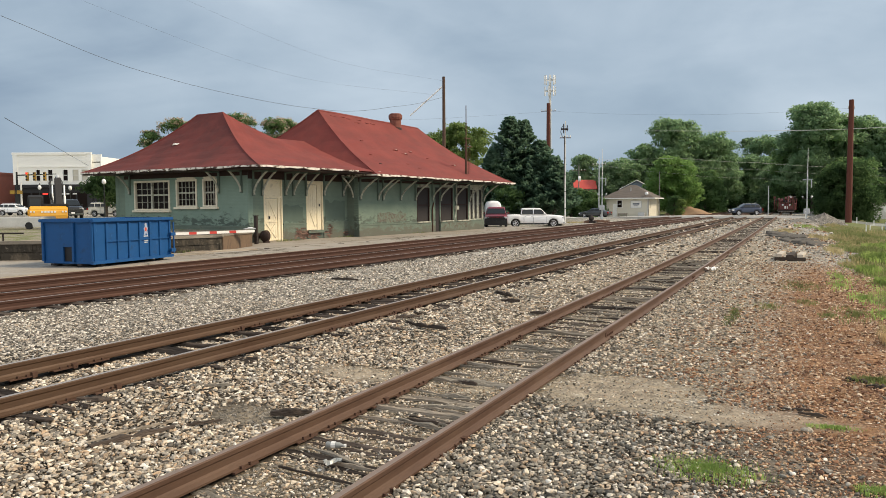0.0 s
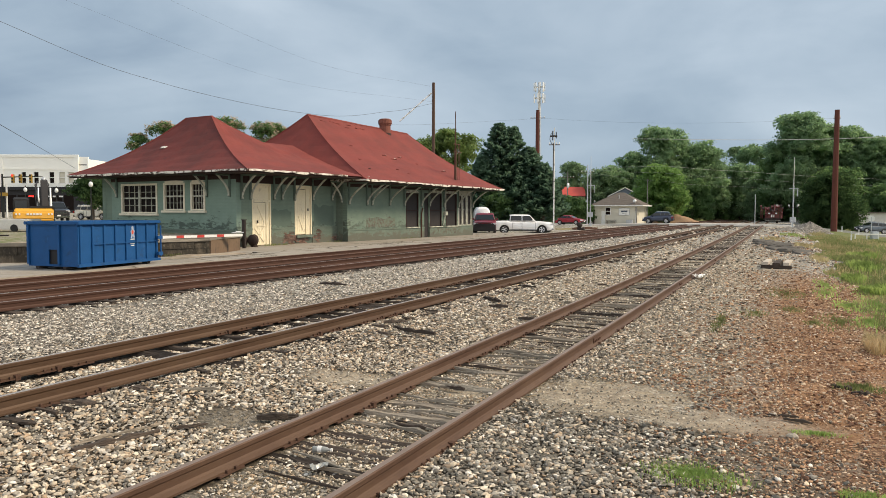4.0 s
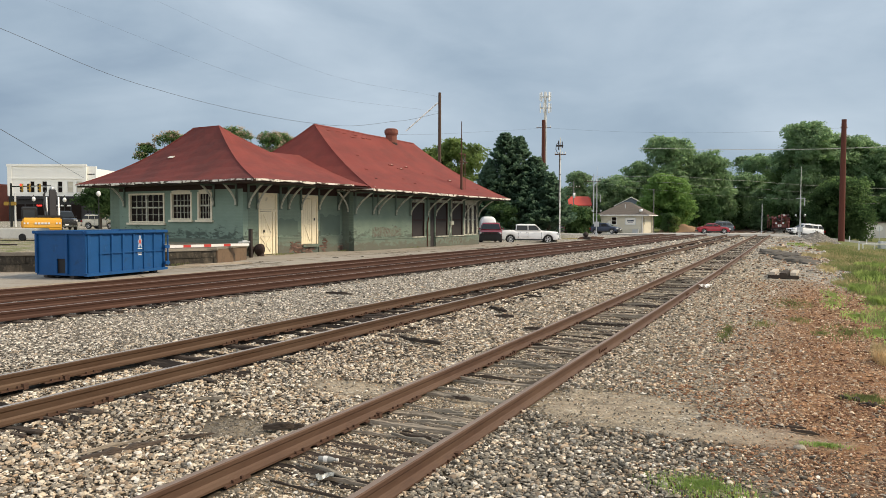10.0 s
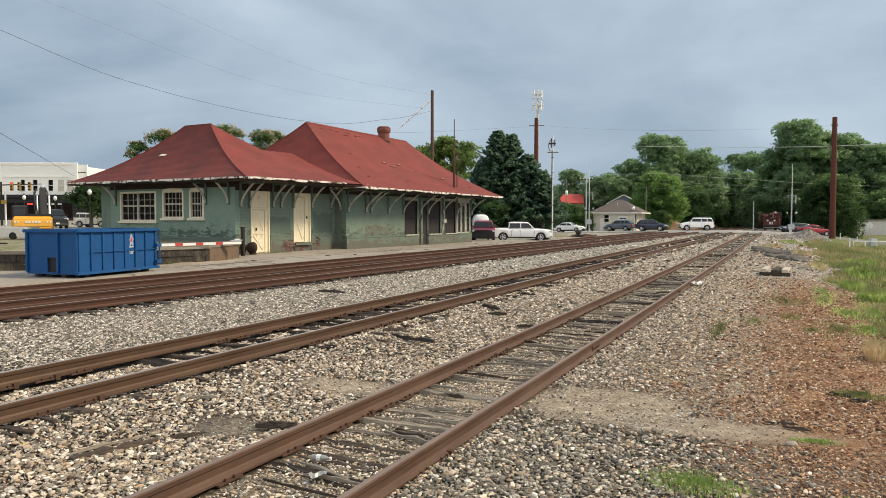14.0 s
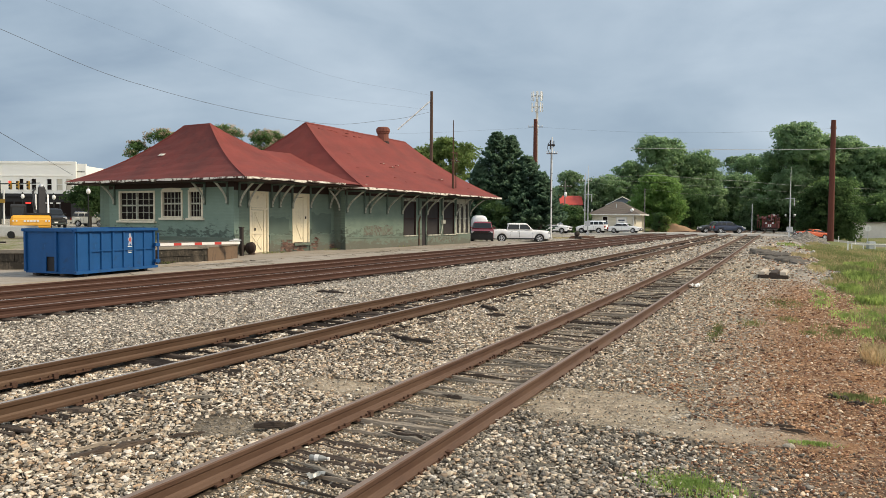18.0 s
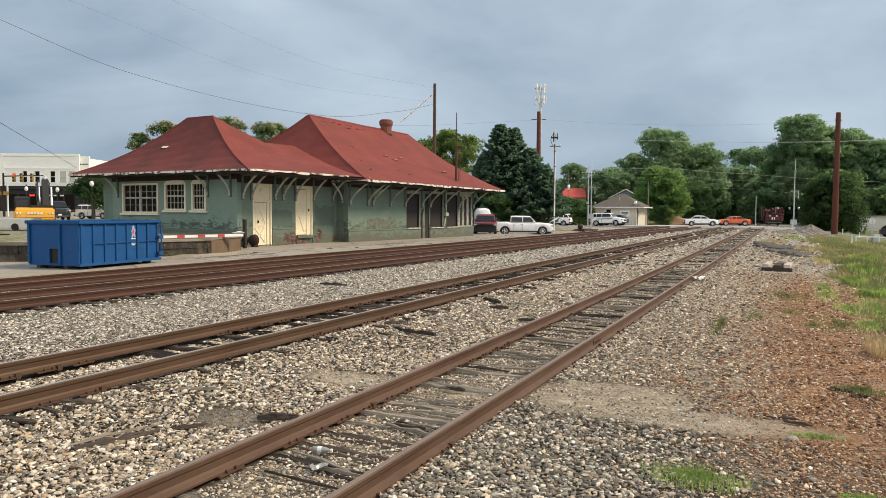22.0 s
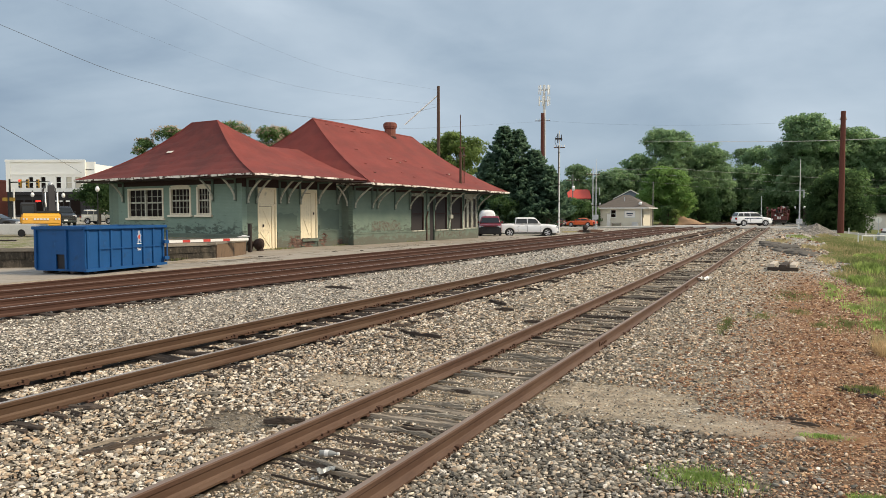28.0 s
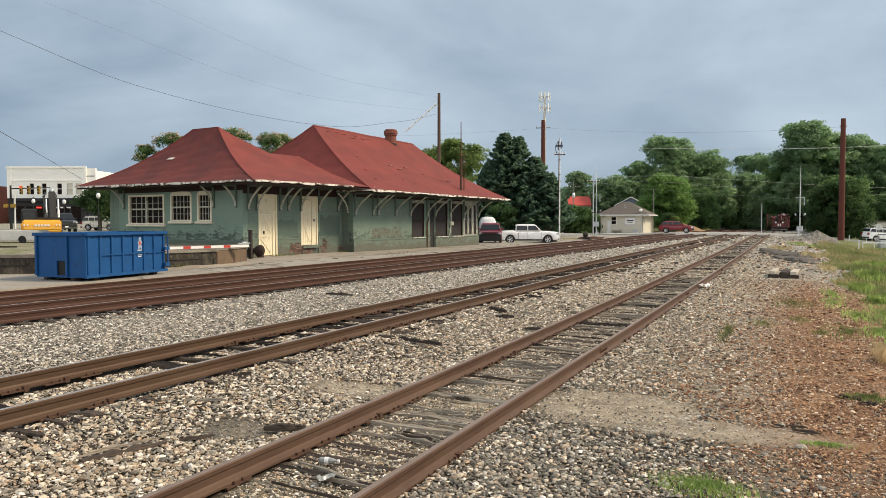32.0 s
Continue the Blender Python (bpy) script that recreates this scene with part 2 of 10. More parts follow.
GREY_STONES = [(0.0, (0.30, 0.28, 0.25)), (0.22, (0.42, 0.39, 0.34)), (0.5, (0.22, 0.21, 0.19)), (0.66, (0.52, 0.48, 0.41)), (0.88, (0.60, 0.57, 0.51))]
TAN_STONES = [(0.0, (0.36, 0.31, 0.23)), (0.25, (0.50, 0.44, 0.34)), (0.5, (0.25, 0.22, 0.18)), (0.64, (0.46, 0.36, 0.23)), (0.85, (0.66, 0.60, 0.50))]
RED_STONES = [(0.0, (0.27, 0.15, 0.085)), (0.3, (0.44, 0.28, 0.17)), (0.6, (0.25, 0.15, 0.10)), (0.78, (0.52, 0.36, 0.22)), (0.93, (0.62, 0.52, 0.42))]
M = {
    "sand": surface("packed_grey_sand", (0.40, 0.35, 0.28), 0.95, grain=60, amount=0.3, big=3, big_amount=0.35, bump=0.5),
    "concrete": surface("weathered_concrete", (0.36, 0.33, 0.29), 0.92, grain=11, amount=0.4, big=0.55, big_amount=0.6, bump=0.4, tint=(0.27, 0.225, 0.17)),
    "asphalt": surface("worn_asphalt", (0.115, 0.108, 0.10), 0.92, grain=40, amount=0.4, big=0.4, big_amount=0.45, bump=0.3, tint=(0.24, 0.23, 0.215)),
    "road": surface("pale_worn_road", (0.42, 0.405, 0.375), 0.92, grain=30, amount=0.3, big=0.3, big_amount=0.4, bump=0.2),
    "grass": surface("mown_grass", (0.105, 0.15, 0.035), 0.9, grain=14, amount=0.6, big=0.6, big_amount=0.6, bump=0.8, tint=(0.25, 0.24, 0.085), dist=0.05),
    "rail": surface("rusty_rail_steel", (0.098, 0.053, 0.034), 0.65, 0.2, grain=9, amount=0.5, big=1.3, big_amount=0.5, bump=0.2, tint=(0.145, 0.090, 0.058), stretch=(3, 0.7, 3)),
    "rail_olive": surface("brown_main_rail_steel", (0.084, 0.044, 0.024), 0.6, 0.25, grain=9, amount=0.5, big=1.3, big_amount=0.5, bump=0.2, tint=(0.120, 0.076, 0.046), stretch=(3, 0.7, 3)),
    "rail_dark": surface("dark_greasy_rail_steel", (0.062, 0.027, 0.017), 0.65, 0.2, grain=9, amount=0.4, big=1.3, big_amount=0.4, bump=0.15, tint=(0.104, 0.047, 0.029), stretch=(3, 0.7, 3)),
    "rail_top": surface("worn_rail_head", (0.46, 0.40, 0.35), 0.40, 0.6, grain=20, amount=0.3, big=1.0, big_amount=0.3, bump=0.05),
    "rail_top_dull": surface("dull_rail_head", (0.27, 0.20, 0.16), 0.55, 0.4, grain=14, amount=0.3, big=1.0, big_amount=0.4, bump=0.1),
    "tie": surface("weathered_tie_wood", (0.26, 0.218, 0.17), 0.92, grain=9, amount=0.9, big=1.4, big_amount=0.45, bump=1.0, stretch=(0.7, 6, 6), tint=(0.40, 0.345, 0.28), obrand=0.3, dist=0.02),
    "tie_dark": surface("creosoted_tie_wood", (0.056, 0.042, 0.034), 0.9, grain=9, amount=0.8, big=1.4, big_amount=0.4, bump=0.9, stretch=(0.7, 6, 6), tint=(0.115, 0.088, 0.068), obrand=0.35, dist=0.02),
    "old_wood": surface("grey_splintered_wood", (0.30, 0.265, 0.215), 0.9, grain=9, amount=0.8, big=2, big_amount=0.4, bump=0.9, stretch=(1, 16, 16), obrand=0.25, dist=0.02),
    "rust": surface("rusted_iron", (0.105, 0.058, 0.04), 0.85, 0.3, grain=40, amount=0.5, big=5, big_amount=0.4, bump=0.4),
}


# ---- building helpers ----
class Geo:
    """Collects vertices and faces of one mesh."""

    def __init__(self):
        self.v, self.f = [], []

    def add(self, verts, faces):
        k = len(self.v)
        self.v.extend([tuple(p) for p in verts])
        self.f.extend([tuple(i + k for i in f) for f in faces])
        return self

    def box(self, x0, x1, y0, y1, z0, z1, m=None):
        vs = [Vector((x, y, z)) for z in (z0, z1) for x, y in ((x0, y0), (x1, y0), (x1, y1), (x0, y1))]
        if m is not None:
            vs = [m @ p for p in vs]
        return self.add(vs, [(3, 2, 1, 0), (4, 5, 6, 7), (0, 1, 5, 4), (1, 2, 6, 5), (2, 3, 7, 6), (3, 0, 4, 7)])

    def tube(self, p0, p1, r0, r1=None, n=10, cap=True):
        p0, p1 = Vector(p0), Vector(p1)
        r1 = r0 if r1 is None else r1
        a = (p1 - p0).normalized()
        e = a.orthogonal().normalized()
        g = a.cross(e)
        vs = []
        for p, r in ((p0, r0), (p1, r1)):
            for i in range(n):
                t = 2 * math.pi * i / n
                vs.append(p + (e * math.cos(t) + g * math.sin(t)) * r)
        fs = [(i, (i + 1) % n, n + (i + 1) % n, n + i) for i in range(n)]
        if cap:
            fs += [tuple(range(n - 1, -1, -1)), tuple(range(n, 2 * n))]
        return self.add(vs, fs)

    def line(self, pts, r, n=6):
        """One bent pipe through the points."""
        P = [Vector(p) for p in pts]
        e, rings = None, []
        for i, p in enumerate(P):
            d = (P[min(i + 1, len(P) - 1)] - P[max(i - 1, 0)]).normalized()
            e = d.orthogonal() if e is None else e - d * e.dot(d)
            e = (e if e.length > 1e-4 else d.orthogonal()).normalized()
            g = d.cross(e)
            rings.append([p + (e * math.cos(2 * math.pi * k / n) + g * math.sin(2 * math.pi * k / n)) * r for k in range(n)])
        return self.loft(rings)

    def loft(self, rings, close=True, cap=True):
        n = len(rings[0])
        k = len(self.v)
        for r in rings:
            self.v.extend([tuple(p) for p in r])
        for j in range(len(rings) - 1):
            for i in range(n if close else n - 1):
                a, b = k + j * n + i, k + j * n + (i + 1) % n
                self.f.append((a, b, b + n, a + n))
        if cap and close:
            self.f.append(tuple(k + i for i in range(n - 1, -1, -1)))
            self.f.append(tuple(k + (len(rings) - 1) * n + i for i in range(n)))
        return self

    def prism(self, outline, y0, y1):
        """An outline of (x, z) pushed through from y0 to y1."""
        n = len(outline)
        vs = [(x, y0, z) for x, z in outline] + [(x, y1, z) for x, z in outline]
        return self.add(vs, [tuple(range(n)), tuple(range(2 * n - 1, n - 1, -1))] + [(i, n + i, n + (i + 1) % n, (i + 1) % n) for i in range(n)])

    def ball(self, c, r, n=8, m=6, squash=(1, 1, 1)):
        rings = []
        for j in range(m + 1):
            t = math.pi * (0.02 + 0.96 * j / m)
            rings.append([(c[0] + r * squash[0] * math.sin(t) * math.cos(2 * math.pi * i / n), c[1] + r * squash[1] * math.sin(t) * math.sin(2 * math.pi * i / n),
                           c[2] - r * squash[2] * math.cos(t)) for i in range(n)])
        return self.loft(rings)

    def mesh(self, name, mat, bevel=0.0, smooth=False):
        me = bpy.data.meshes.new(name)
        me.from_pydata(self.v, [], self.f)
        bm = bmesh.new()
        bm.from_mesh(me)
        bmesh.ops.recalc_face_normals(bm, faces=bm.faces)
        if bevel:
            ed = [e for e in bm.edges if len(e.link_faces) == 2 and e.calc_face_angle(0) > 0.5]
            bmesh.ops.bevel(bm, geom=ed, offset=bevel, segments=2, affect="EDGES", clamp_overlap=True)
        for f in bm.faces:
            f.smooth = smooth
        bm.to_mesh(me)
        bm.free()
        me.materials.append(mat)
        return me


def part(name, geo, mat, parent, label="", bevel=0.0, smooth=False, at=None):
    """One mesh object under a thing or a part."""
    ob = new(name, geo if isinstance(geo, bpy.types.Mesh) else geo.mesh(name, mat, bevel, smooth))
    ob.parent = parent
    if at is not None:
        ob.matrix_basis = at
    if label:
        ob["label"] = label
    return ob


def thing(name, m, label, category, group="", kind=""):
    """An Empty at the base of a thing that parents its parts."""
    ob = new(name)
    ob.matrix_basis = m
    return tagged(ob, label, category, group, kind)


def solo(name, geo, mat, label, category="", group="", kind="", m=None, bevel=0.0, smooth=False):
    """A thing or a piece of the setting of one mesh."""
    ob = new(name, geo if isinstance(geo, bpy.types.Mesh) else geo.mesh(name, mat, bevel, smooth))
    if m is not None:
        ob.matrix_basis = m
    return tagged(ob, label, category, group, kind)


rng = random.Random(7)


def sm(t):
    t = max(0.0, min(1.0, t))
    return t * t * (3 - 2 * t)


# ---- the lie of the land ----
# tracks: centre line x(y), rail-top height z(y)
def track_x(i, y):
    return (-3.93 + 0.0115 * y - 0.00007 * y * y, -8.1 + 0.012 * y, -15.95 + 0.052 * y, -19.25 + 0.048 * y)[i]


def track_z(i, y):
    return (0.15 + 0.45 * sm(y / 105), 0.42 + 0.18 * sm(y / 105), 0.42 + 0.18 * sm(y / 105), 0.42 + 0.18 * sm(y / 105))[i]


LAND = [(-24, 69, .06), (-25, 61, .2), (-21.5, 73, .4), (-22, 91, .45), (-27, 111, .23), (-20, 115, .2), (-40, 80, .3), (-30, 60, .33),
        (-30, 20, .95), (-32, 5, 1.05), (-32, 27, 1.05), (-43, 29, 1.0), (-50, 36, 1.1), (-64, 49, 1.2), (-86, 70, 1.0), (-118, 87, 1.83), (-125, 84, 1.8),
        (-105, 80, 1.4), (-150, 150, 2.0), (-40, 45, .9), (-45, 62, .8), (-60, 110, 1.0), (-35, 140, 1.2), (-10, 150, 1.0), (3, 150, .9), (-16, 108, .5),
        (1.6, 8, .0), (1.6, 20, .02), (1.6, 40, .05), (1.8, 60, .05), (5, 10, -.15), (5, 30, -.1), (5, 60, -.1), (8, 81, -.65), (4.7, 91, .15), (1, 84, 0),
        (12, 98, -1.15), (20, 60, -1.1), (20, 20, -.7), (9, 108, -1.0), (6.6, 105.5, -.75), (15, 110, -1.3), (4.6, 104.5, -.45), (6.6, 93, -.65), (9.5, 95, -1.0), (10, 122.5, -.3), (15, 126, -.1), (6.5, 116.5, -.6), (10.5, 118.5, -1.0), (13, 113, -1.2), (18, 120.5, -1.15), (8, 111.5, -.8), (30, 110, -1.6), (20, 150, .6), (1, 93, .2), (2.5, 104, .2), (0, 108, .5), (-6, 112, .55), (40, -30, -.6), (-30, -40, .9)]


def land(X, Y):
    """Ground height at arrays X, Y."""
    X, Y = np.asarray(X, float), np.asarray(Y, float)
    num, den = np.zeros_like(X), np.zeros_like(X)
    for x, y, z in LAND:
        w = 1.0 / ((X - x) ** 2 + (Y - y) ** 2 + 1.0) ** 1.6
        num += w * z
        den += w
    off = num / den
    t = np.clip(Y / 105, 0, 1)
    up = t * t * (3 - 2 * t)
    x1, x2, x3, x4 = (-3.93 + 0.0115 * Y - 0.00007 * Y * Y, -8.1 + 0.012 * Y, -15.95 + 0.052 * Y, -19.25 + 0.048 * Y)
    z1, z2 = 0.15 + 0.45 * up - 0.255, 0.42 + 0.18 * up - 0.255
    # cross profile, as offsets from the tracks
    pts = [(x4 - 9.5, 0.33 + 0 * Y), (x4 - 1.7, 0.33 + 0 * Y), (x4 - 1.2, z2 - 0.02), (x3 + 0.70, z2), (x3 + 0.95, z2 + 0.0), (x3 + 1.35, z2 + 0.01), (x3 + 1.6, z2 - 0.05), (x3 + 2.2, z2 - 0.05), (x2 - 1.6, z2 - 0.03), (x2 - 0.95, z2 + 0.03), (x2 - 0.7, z2 - 0.015), (x2 + 0.7, z2 - 0.015), (x2 + 0.95, z2 + 0.03), (x2 + 1.4, z2 - 0.02),
           (x2 + 2.1, z2 - 0.14), (x1 - 1.5, z1 + 0.06), (x1 - 0.9, z1 + 0.06), (x1 - 0.68, z1 + 0.012), (x1 + 0.68, z1 + 0.012), (x1 + 0.9, z1 + 0.06), (x1 + 2.5, z1 + 0.05), (x1 + 4.6, z1 + 0.05)]
    cor = np.array(pts[0][1], float) + 0 * X
    for (xa, za), (xb, zb) in zip(pts[:-1], pts[1:]):
        k = np.clip((X - xa) / np.maximum(xb - xa, 1e-3), 0, 1)
        cor = np.where(X > xa, za + (zb - za) * k, cor)
    edge_r = np.clip((X - (x1 + 4.0)) / 1.6, 0, 1)
    far_l = np.where(Y > 56, x4 - 2.0, np.interp(Y, [-10, 15.6, 17.5, 18.4, 23.0, 25.2, 25.3, 28.6, 31, 31.2], [-31.9, -31.9, -27.3, -25.9, -24.3, -23.6, -23.9, -25.0, -27.0, -29.4]))
    edge_l = np.clip((far_l - X) / np.where(Y > 56, 2.5, 0.25), 0, 1)
    k = np.maximum(edge_r, edge_l)
    k = k * k * (3 - 2 * k)
    return cor * (1 - k) + off * k


def ground_z(x, y):
    return float(land(np.array([x]), np.array([y]))[0])


# ---- the ground: one sheet ----
def stones_into(n, l, vec, stops, scale, dirt, dirt_scale, dirt_amt):
    """Nodes for loose stone of the given colours. Returns colour and height sockets."""
    vo, ve = n.new("ShaderNodeTexVoronoi"), n.new("ShaderNodeTexVoronoi")
    ve.feature = "DISTANCE_TO_EDGE"
    for v in (vo, ve):
        v.inputs["Scale"].default_value = scale
        l.new(vec, v.inputs["Vector"])
    ramp = n.new("ShaderNodeValToRGB")
    ramp.color_ramp.interpolation = "CONSTANT"
    els = ramp.color_ramp.elements
    for i, (p, c) in enumerate(stops):
        e = els[i] if i < 2 else els.new(p)
        e.position, e.color = p, (*c, 1)
    sep = n.new("ShaderNodeSeparateColor")
    l.new(vo.outputs["Color"], sep.inputs[0])
    l.new(sep.outputs[0], ramp.inputs["Fac"])
    gap = n.new("ShaderNodeMapRange")
    gap.inputs["From Max"].default_value, gap.inputs["To Min"].default_value = 0.14, 0.3
    l.new(ve.outputs["Distance"], gap.inputs["Value"])
    mul = n.new("ShaderNodeMix")
    mul.data_type, mul.blend_type = "RGBA", "MULTIPLY"
    mul.inputs["Factor"].default_value = 1.0
    l.new(ramp.outputs["Color"], mul.inputs["A"])
    l.new(gap.outputs[0], mul.inputs["B"])
    nz = n.new("ShaderNodeTexNoise")
    nz.inputs["Scale"].default_value, nz.inputs["Detail"].default_value = dirt_scale, 7
    nz.inputs["Roughness"].default_value = 0.65
    l.new(vec, nz.inputs["Vector"])
    rg = n.new("ShaderNodeMapRange")
    rg.inputs["From Min"].default_value, rg.inputs["From Max"].default_value, rg.inputs["To Max"].default_value = 0.42, 0.66, dirt_amt
    l.new(nz.outputs["Fac"], rg.inputs["Value"])
    mx = n.new("ShaderNodeMix")
    mx.data_type = "RGBA"
    l.new(rg.outputs[0], mx.inputs["Factor"])
    l.new(mul.outputs["Result"], mx.inputs["A"])
    mx.inputs["B"].default_value = (*dirt, 1)
    return mx.outputs["Result"], ve.outputs["Distance"]


def ground_material():
    m = bpy.data.materials.new("ballast_dirt_and_grass")
    m.use_nodes = True
    n, l = m.node_tree.nodes, m.node_tree.links
    b = n["Principled BSDF"]
    b.inputs["Roughness"].default_value, b.inputs["Specular IOR Level"].default_value = 0.93, 0.15
    co = n.new("ShaderNodeTexCoord")
    vec = co.outputs["Object"]
    at = n.new("ShaderNodeAttribute")
    at.attribute_name = "cover"
    sep = n.new("ShaderNodeSeparateColor")
    l.new(at.outputs["Color"], sep.inputs[0])
    masks = [sep.outputs[0], sep.outputs[1], sep.outputs[2], at.outputs["Alpha"]]
    nz = n.new("ShaderNodeTexNoise")
    nz.inputs["Scale"].default_value, nz.inputs["Detail"].default_value, nz.inputs["Roughness"].default_value = 1.6, 8, 0.7
    l.new(vec, nz.inputs["Vector"])

    def ragged(mask, soft=0.12):
        a = n.new("ShaderNodeMath")
        a.operation = "MULTIPLY_ADD"
        a.inputs[1].default_value = 1.3
        l.new(nz.outputs["Fac"], a.inputs[0])
        l.new(mask, a.inputs[2])
        r = n.new("ShaderNodeMapRange")
        r.inputs["From Min"].default_value, r.inputs["From Max"].default_value = 1.15 - soft, 1.15 + soft
        l.new(a.outputs[0], r.inputs["Value"])
        return r.outputs[0]

    def mixed(f, a, c):
        x = n.new("ShaderNodeMix")
        x.data_type = "RGBA"
        l.new(f, x.inputs["Factor"])
        l.new(a, x.inputs["A"])
        if isinstance(c, tuple):
            x.inputs["B"].default_value = (*c, 1)
        else:
            l.new(c, x.inputs["B"])
        return x.outputs["Result"]

    grey, hg = stones_into(n, l, vec, GREY_STONES, 14, (0.24, 0.215, 0.18), 0.5, 0.45)
    tan, ht = stones_into(n, l, vec, TAN_STONES, 17, (0.27, 0.225, 0.17), 0.8, 0.7)
    red, hr = stones_into(n, l, vec, RED_STONES, 30, (0.33, 0.175, 0.085), 0.9, 0.9)
    # damp darker dirt in the red strip
    rn = n.new("ShaderNodeTexNoise")
    rn.inputs["Scale"].default_value, rn.inputs["Detail"].default_value, rn.inputs["Roughness"].default_value = 1.1, 10, 0.72
    l.new(vec, rn.inputs["Vector"])
    rk = n.new("ShaderNodeMapRange")
    rk.inputs["From Min"].default_value, rk.inputs["From Max"].default_value, rk.inputs["To Max"].default_value = 0.40, 0.60, 0.6
    l.new(rn.outputs["Fac"], rk.inputs["Value"])
    red = mixed(rk.outputs[0], red, (0.125, 0.058, 0.030))
    # grass: blades in two greens with straw
    gn = n.new("ShaderNodeTexNoise")
    gn.inputs["Scale"].default_value, gn.inputs["Detail"].default_value = 22, 6
    l.new(vec, gn.inputs["Vector"])
    gw = n.new("ShaderNodeTexNoise")
    gw.inputs["Scale"].default_value, gw.inputs["Detail"].default_value = 0.35, 5
    l.new(vec, gw.inputs["Vector"])
    gr = n.new("ShaderNodeValToRGB")
    gr.color_ramp.elements[0].position, gr.color_ramp.elements[0].color = 0.3, (0.085, 0.105, 0.040, 1)
    gr.color_ramp.elements[1].position, gr.color_ramp.elements[1].color = 0.7, (0.215, 0.235, 0.095, 1)
    l.new(gn.outputs["Fac"], gr.inputs["Fac"])
    straw = n.new("ShaderNodeMapRange")
    straw.inputs["From Min"].default_value, straw.inputs["From Max"].default_value, straw.inputs["To Max"].default_value = 0.45, 0.7, 0.7
    l.new(gw.outputs["Fac"], straw.inputs["Value"])
    grass = mixed(straw.outputs[0], gr.outputs["Color"], (0.24, 0.205, 0.11))
    sn = n.new("ShaderNodeTexNoise")
    sn.inputs["Scale"].default_value, sn.inputs["Detail"].default_value, sn.inputs["Roughness"].default_value = 5, 12, 0.78
    l.new(vec, sn.inputs["Vector"])
    sr = n.new("ShaderNodeValToRGB")
    sr.color_ramp.elements[0].position, sr.color_ramp.elements[0].color = 0.36, (0.15, 0.125, 0.095, 1)
    sr.color_ramp.elements[1].position, sr.color_ramp.elements[1].color = 0.60, (0.41, 0.345, 0.26, 1)
    l.new(sn.outputs["Fac"], sr.inputs["Fac"])
    c = mixed(ragged(masks[3], 0.25), grey, tan)
    # near-black mixed in under the loose stones, as shade in their gaps
    bed = n.new("ShaderNodeAttribute")
    bed.attribute_name = "bed"
    c = mixed(ragged(masks[1], 0.3), c, red)
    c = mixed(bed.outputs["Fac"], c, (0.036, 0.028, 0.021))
    c = mixed(ragged(masks[2], 0.3), c, sr.outputs["Color"])
    c = mixed(ragged(masks[0], 0.08), c, grass)
    l.new(c, b.inputs["Base Color"])
    bp = n.new("ShaderNodeBump")
    bp.inputs["Strength"].default_value, bp.inputs["Distance"].default_value = 0.7, 0.03
    l.new(hg, bp.inputs["Height"])
    l.new(bp.outputs[0], b.inputs["Normal"])
    return m


def spaced(segments):
    out = []
    for a, b, k in segments:
        out += [a + (b - a) * i / k for i in range(k)]
    return out + [segments[-1][1]]


def blob(X, Y, cx, cy, rx, ry, turn=0.0):
    c, s = math.cos(turn), math.sin(turn)
    u, v = ((X - cx) * c + (Y - cy) * s) / rx, (-(X - cx) * s + (Y - cy) * c) / ry
    return np.clip(1.25 - np.sqrt(u * u + v * v), 0, 1)


gx = np.array(spaced([(-2500, -300, 6), (-300, -60, 24), (-60, -30, 30), (-30, -29, 8), (-29, -10, 50), (-10, 4, 70), (4, 30, 40), (30, 300, 24), (300, 2500, 6)]))
gy = np.array(spaced([(-2500, -200, 6), (-200, -6, 16), (-6, 2, 12), (2, 30, 120), (30, 70, 70), (70, 130, 60), (130, 300, 24), (300, 3500, 10)]))
GX, GY = np.meshgrid(gx, gy)
GZ = land(GX, GY)
r_np = np.random.RandomState(3)
near = (GX > -14) & (GX < 3) & (GY > 2) & (GY < 30)
GZ = GZ + np.where(near, r_np.uniform(-0.012, 0.012, GX.shape), 0)
x1g = -3.93 + 0.0115 * GY - 0.00007 * GY * GY
wob = 0.35 * np.sin(GY * 0.55) + 0.2 * np.sin(GY * 1.7 + 1)
grass_m = np.clip((GX - 1.95 - wob) / 1.6 + 0.4, 0, 1)
grass_m = np.where(GX < -29.4, np.where(GY > 56, 0.35, 0.5), grass_m)
grass_m = np.where((GY > 120), np.maximum(grass_m, np.clip((GY - 120) / 10, 0, 1) * ((GX < -14) | (GX > 2))), grass_m)
grass_m = np.where((GY > 56) & (GX < -24), 0.4, grass_m)
for cx, cy, rx, ry, k in ((-0.05, 21.5, 0.9, 2.2, 0.16), (-1.35, 17.5, 0.35, 2.6, 0.12), (0.6, 17.2, 0.5, 1.2, 0.2)):
    grass_m = np.maximum(grass_m, k * blob(GX, GY, cx, cy, rx, ry))
red_m = np.clip((GX - (-1.35 + 0.15 * np.sin(GY * 0.8))) / 1.7, 0, 1) * np.clip((GY - 5.0) / 4.0, 0.25, 1) * np.clip((34 - GY) / 10, 0, 1)
x3g, x4g = -15.95 + 0.052 * GY, -19.25 + 0.048 * GY
red_m = np.where((GX > x4g - 1.3) & (GX < x3g + 1.15) & (GY < 90), 0.95, red_m)
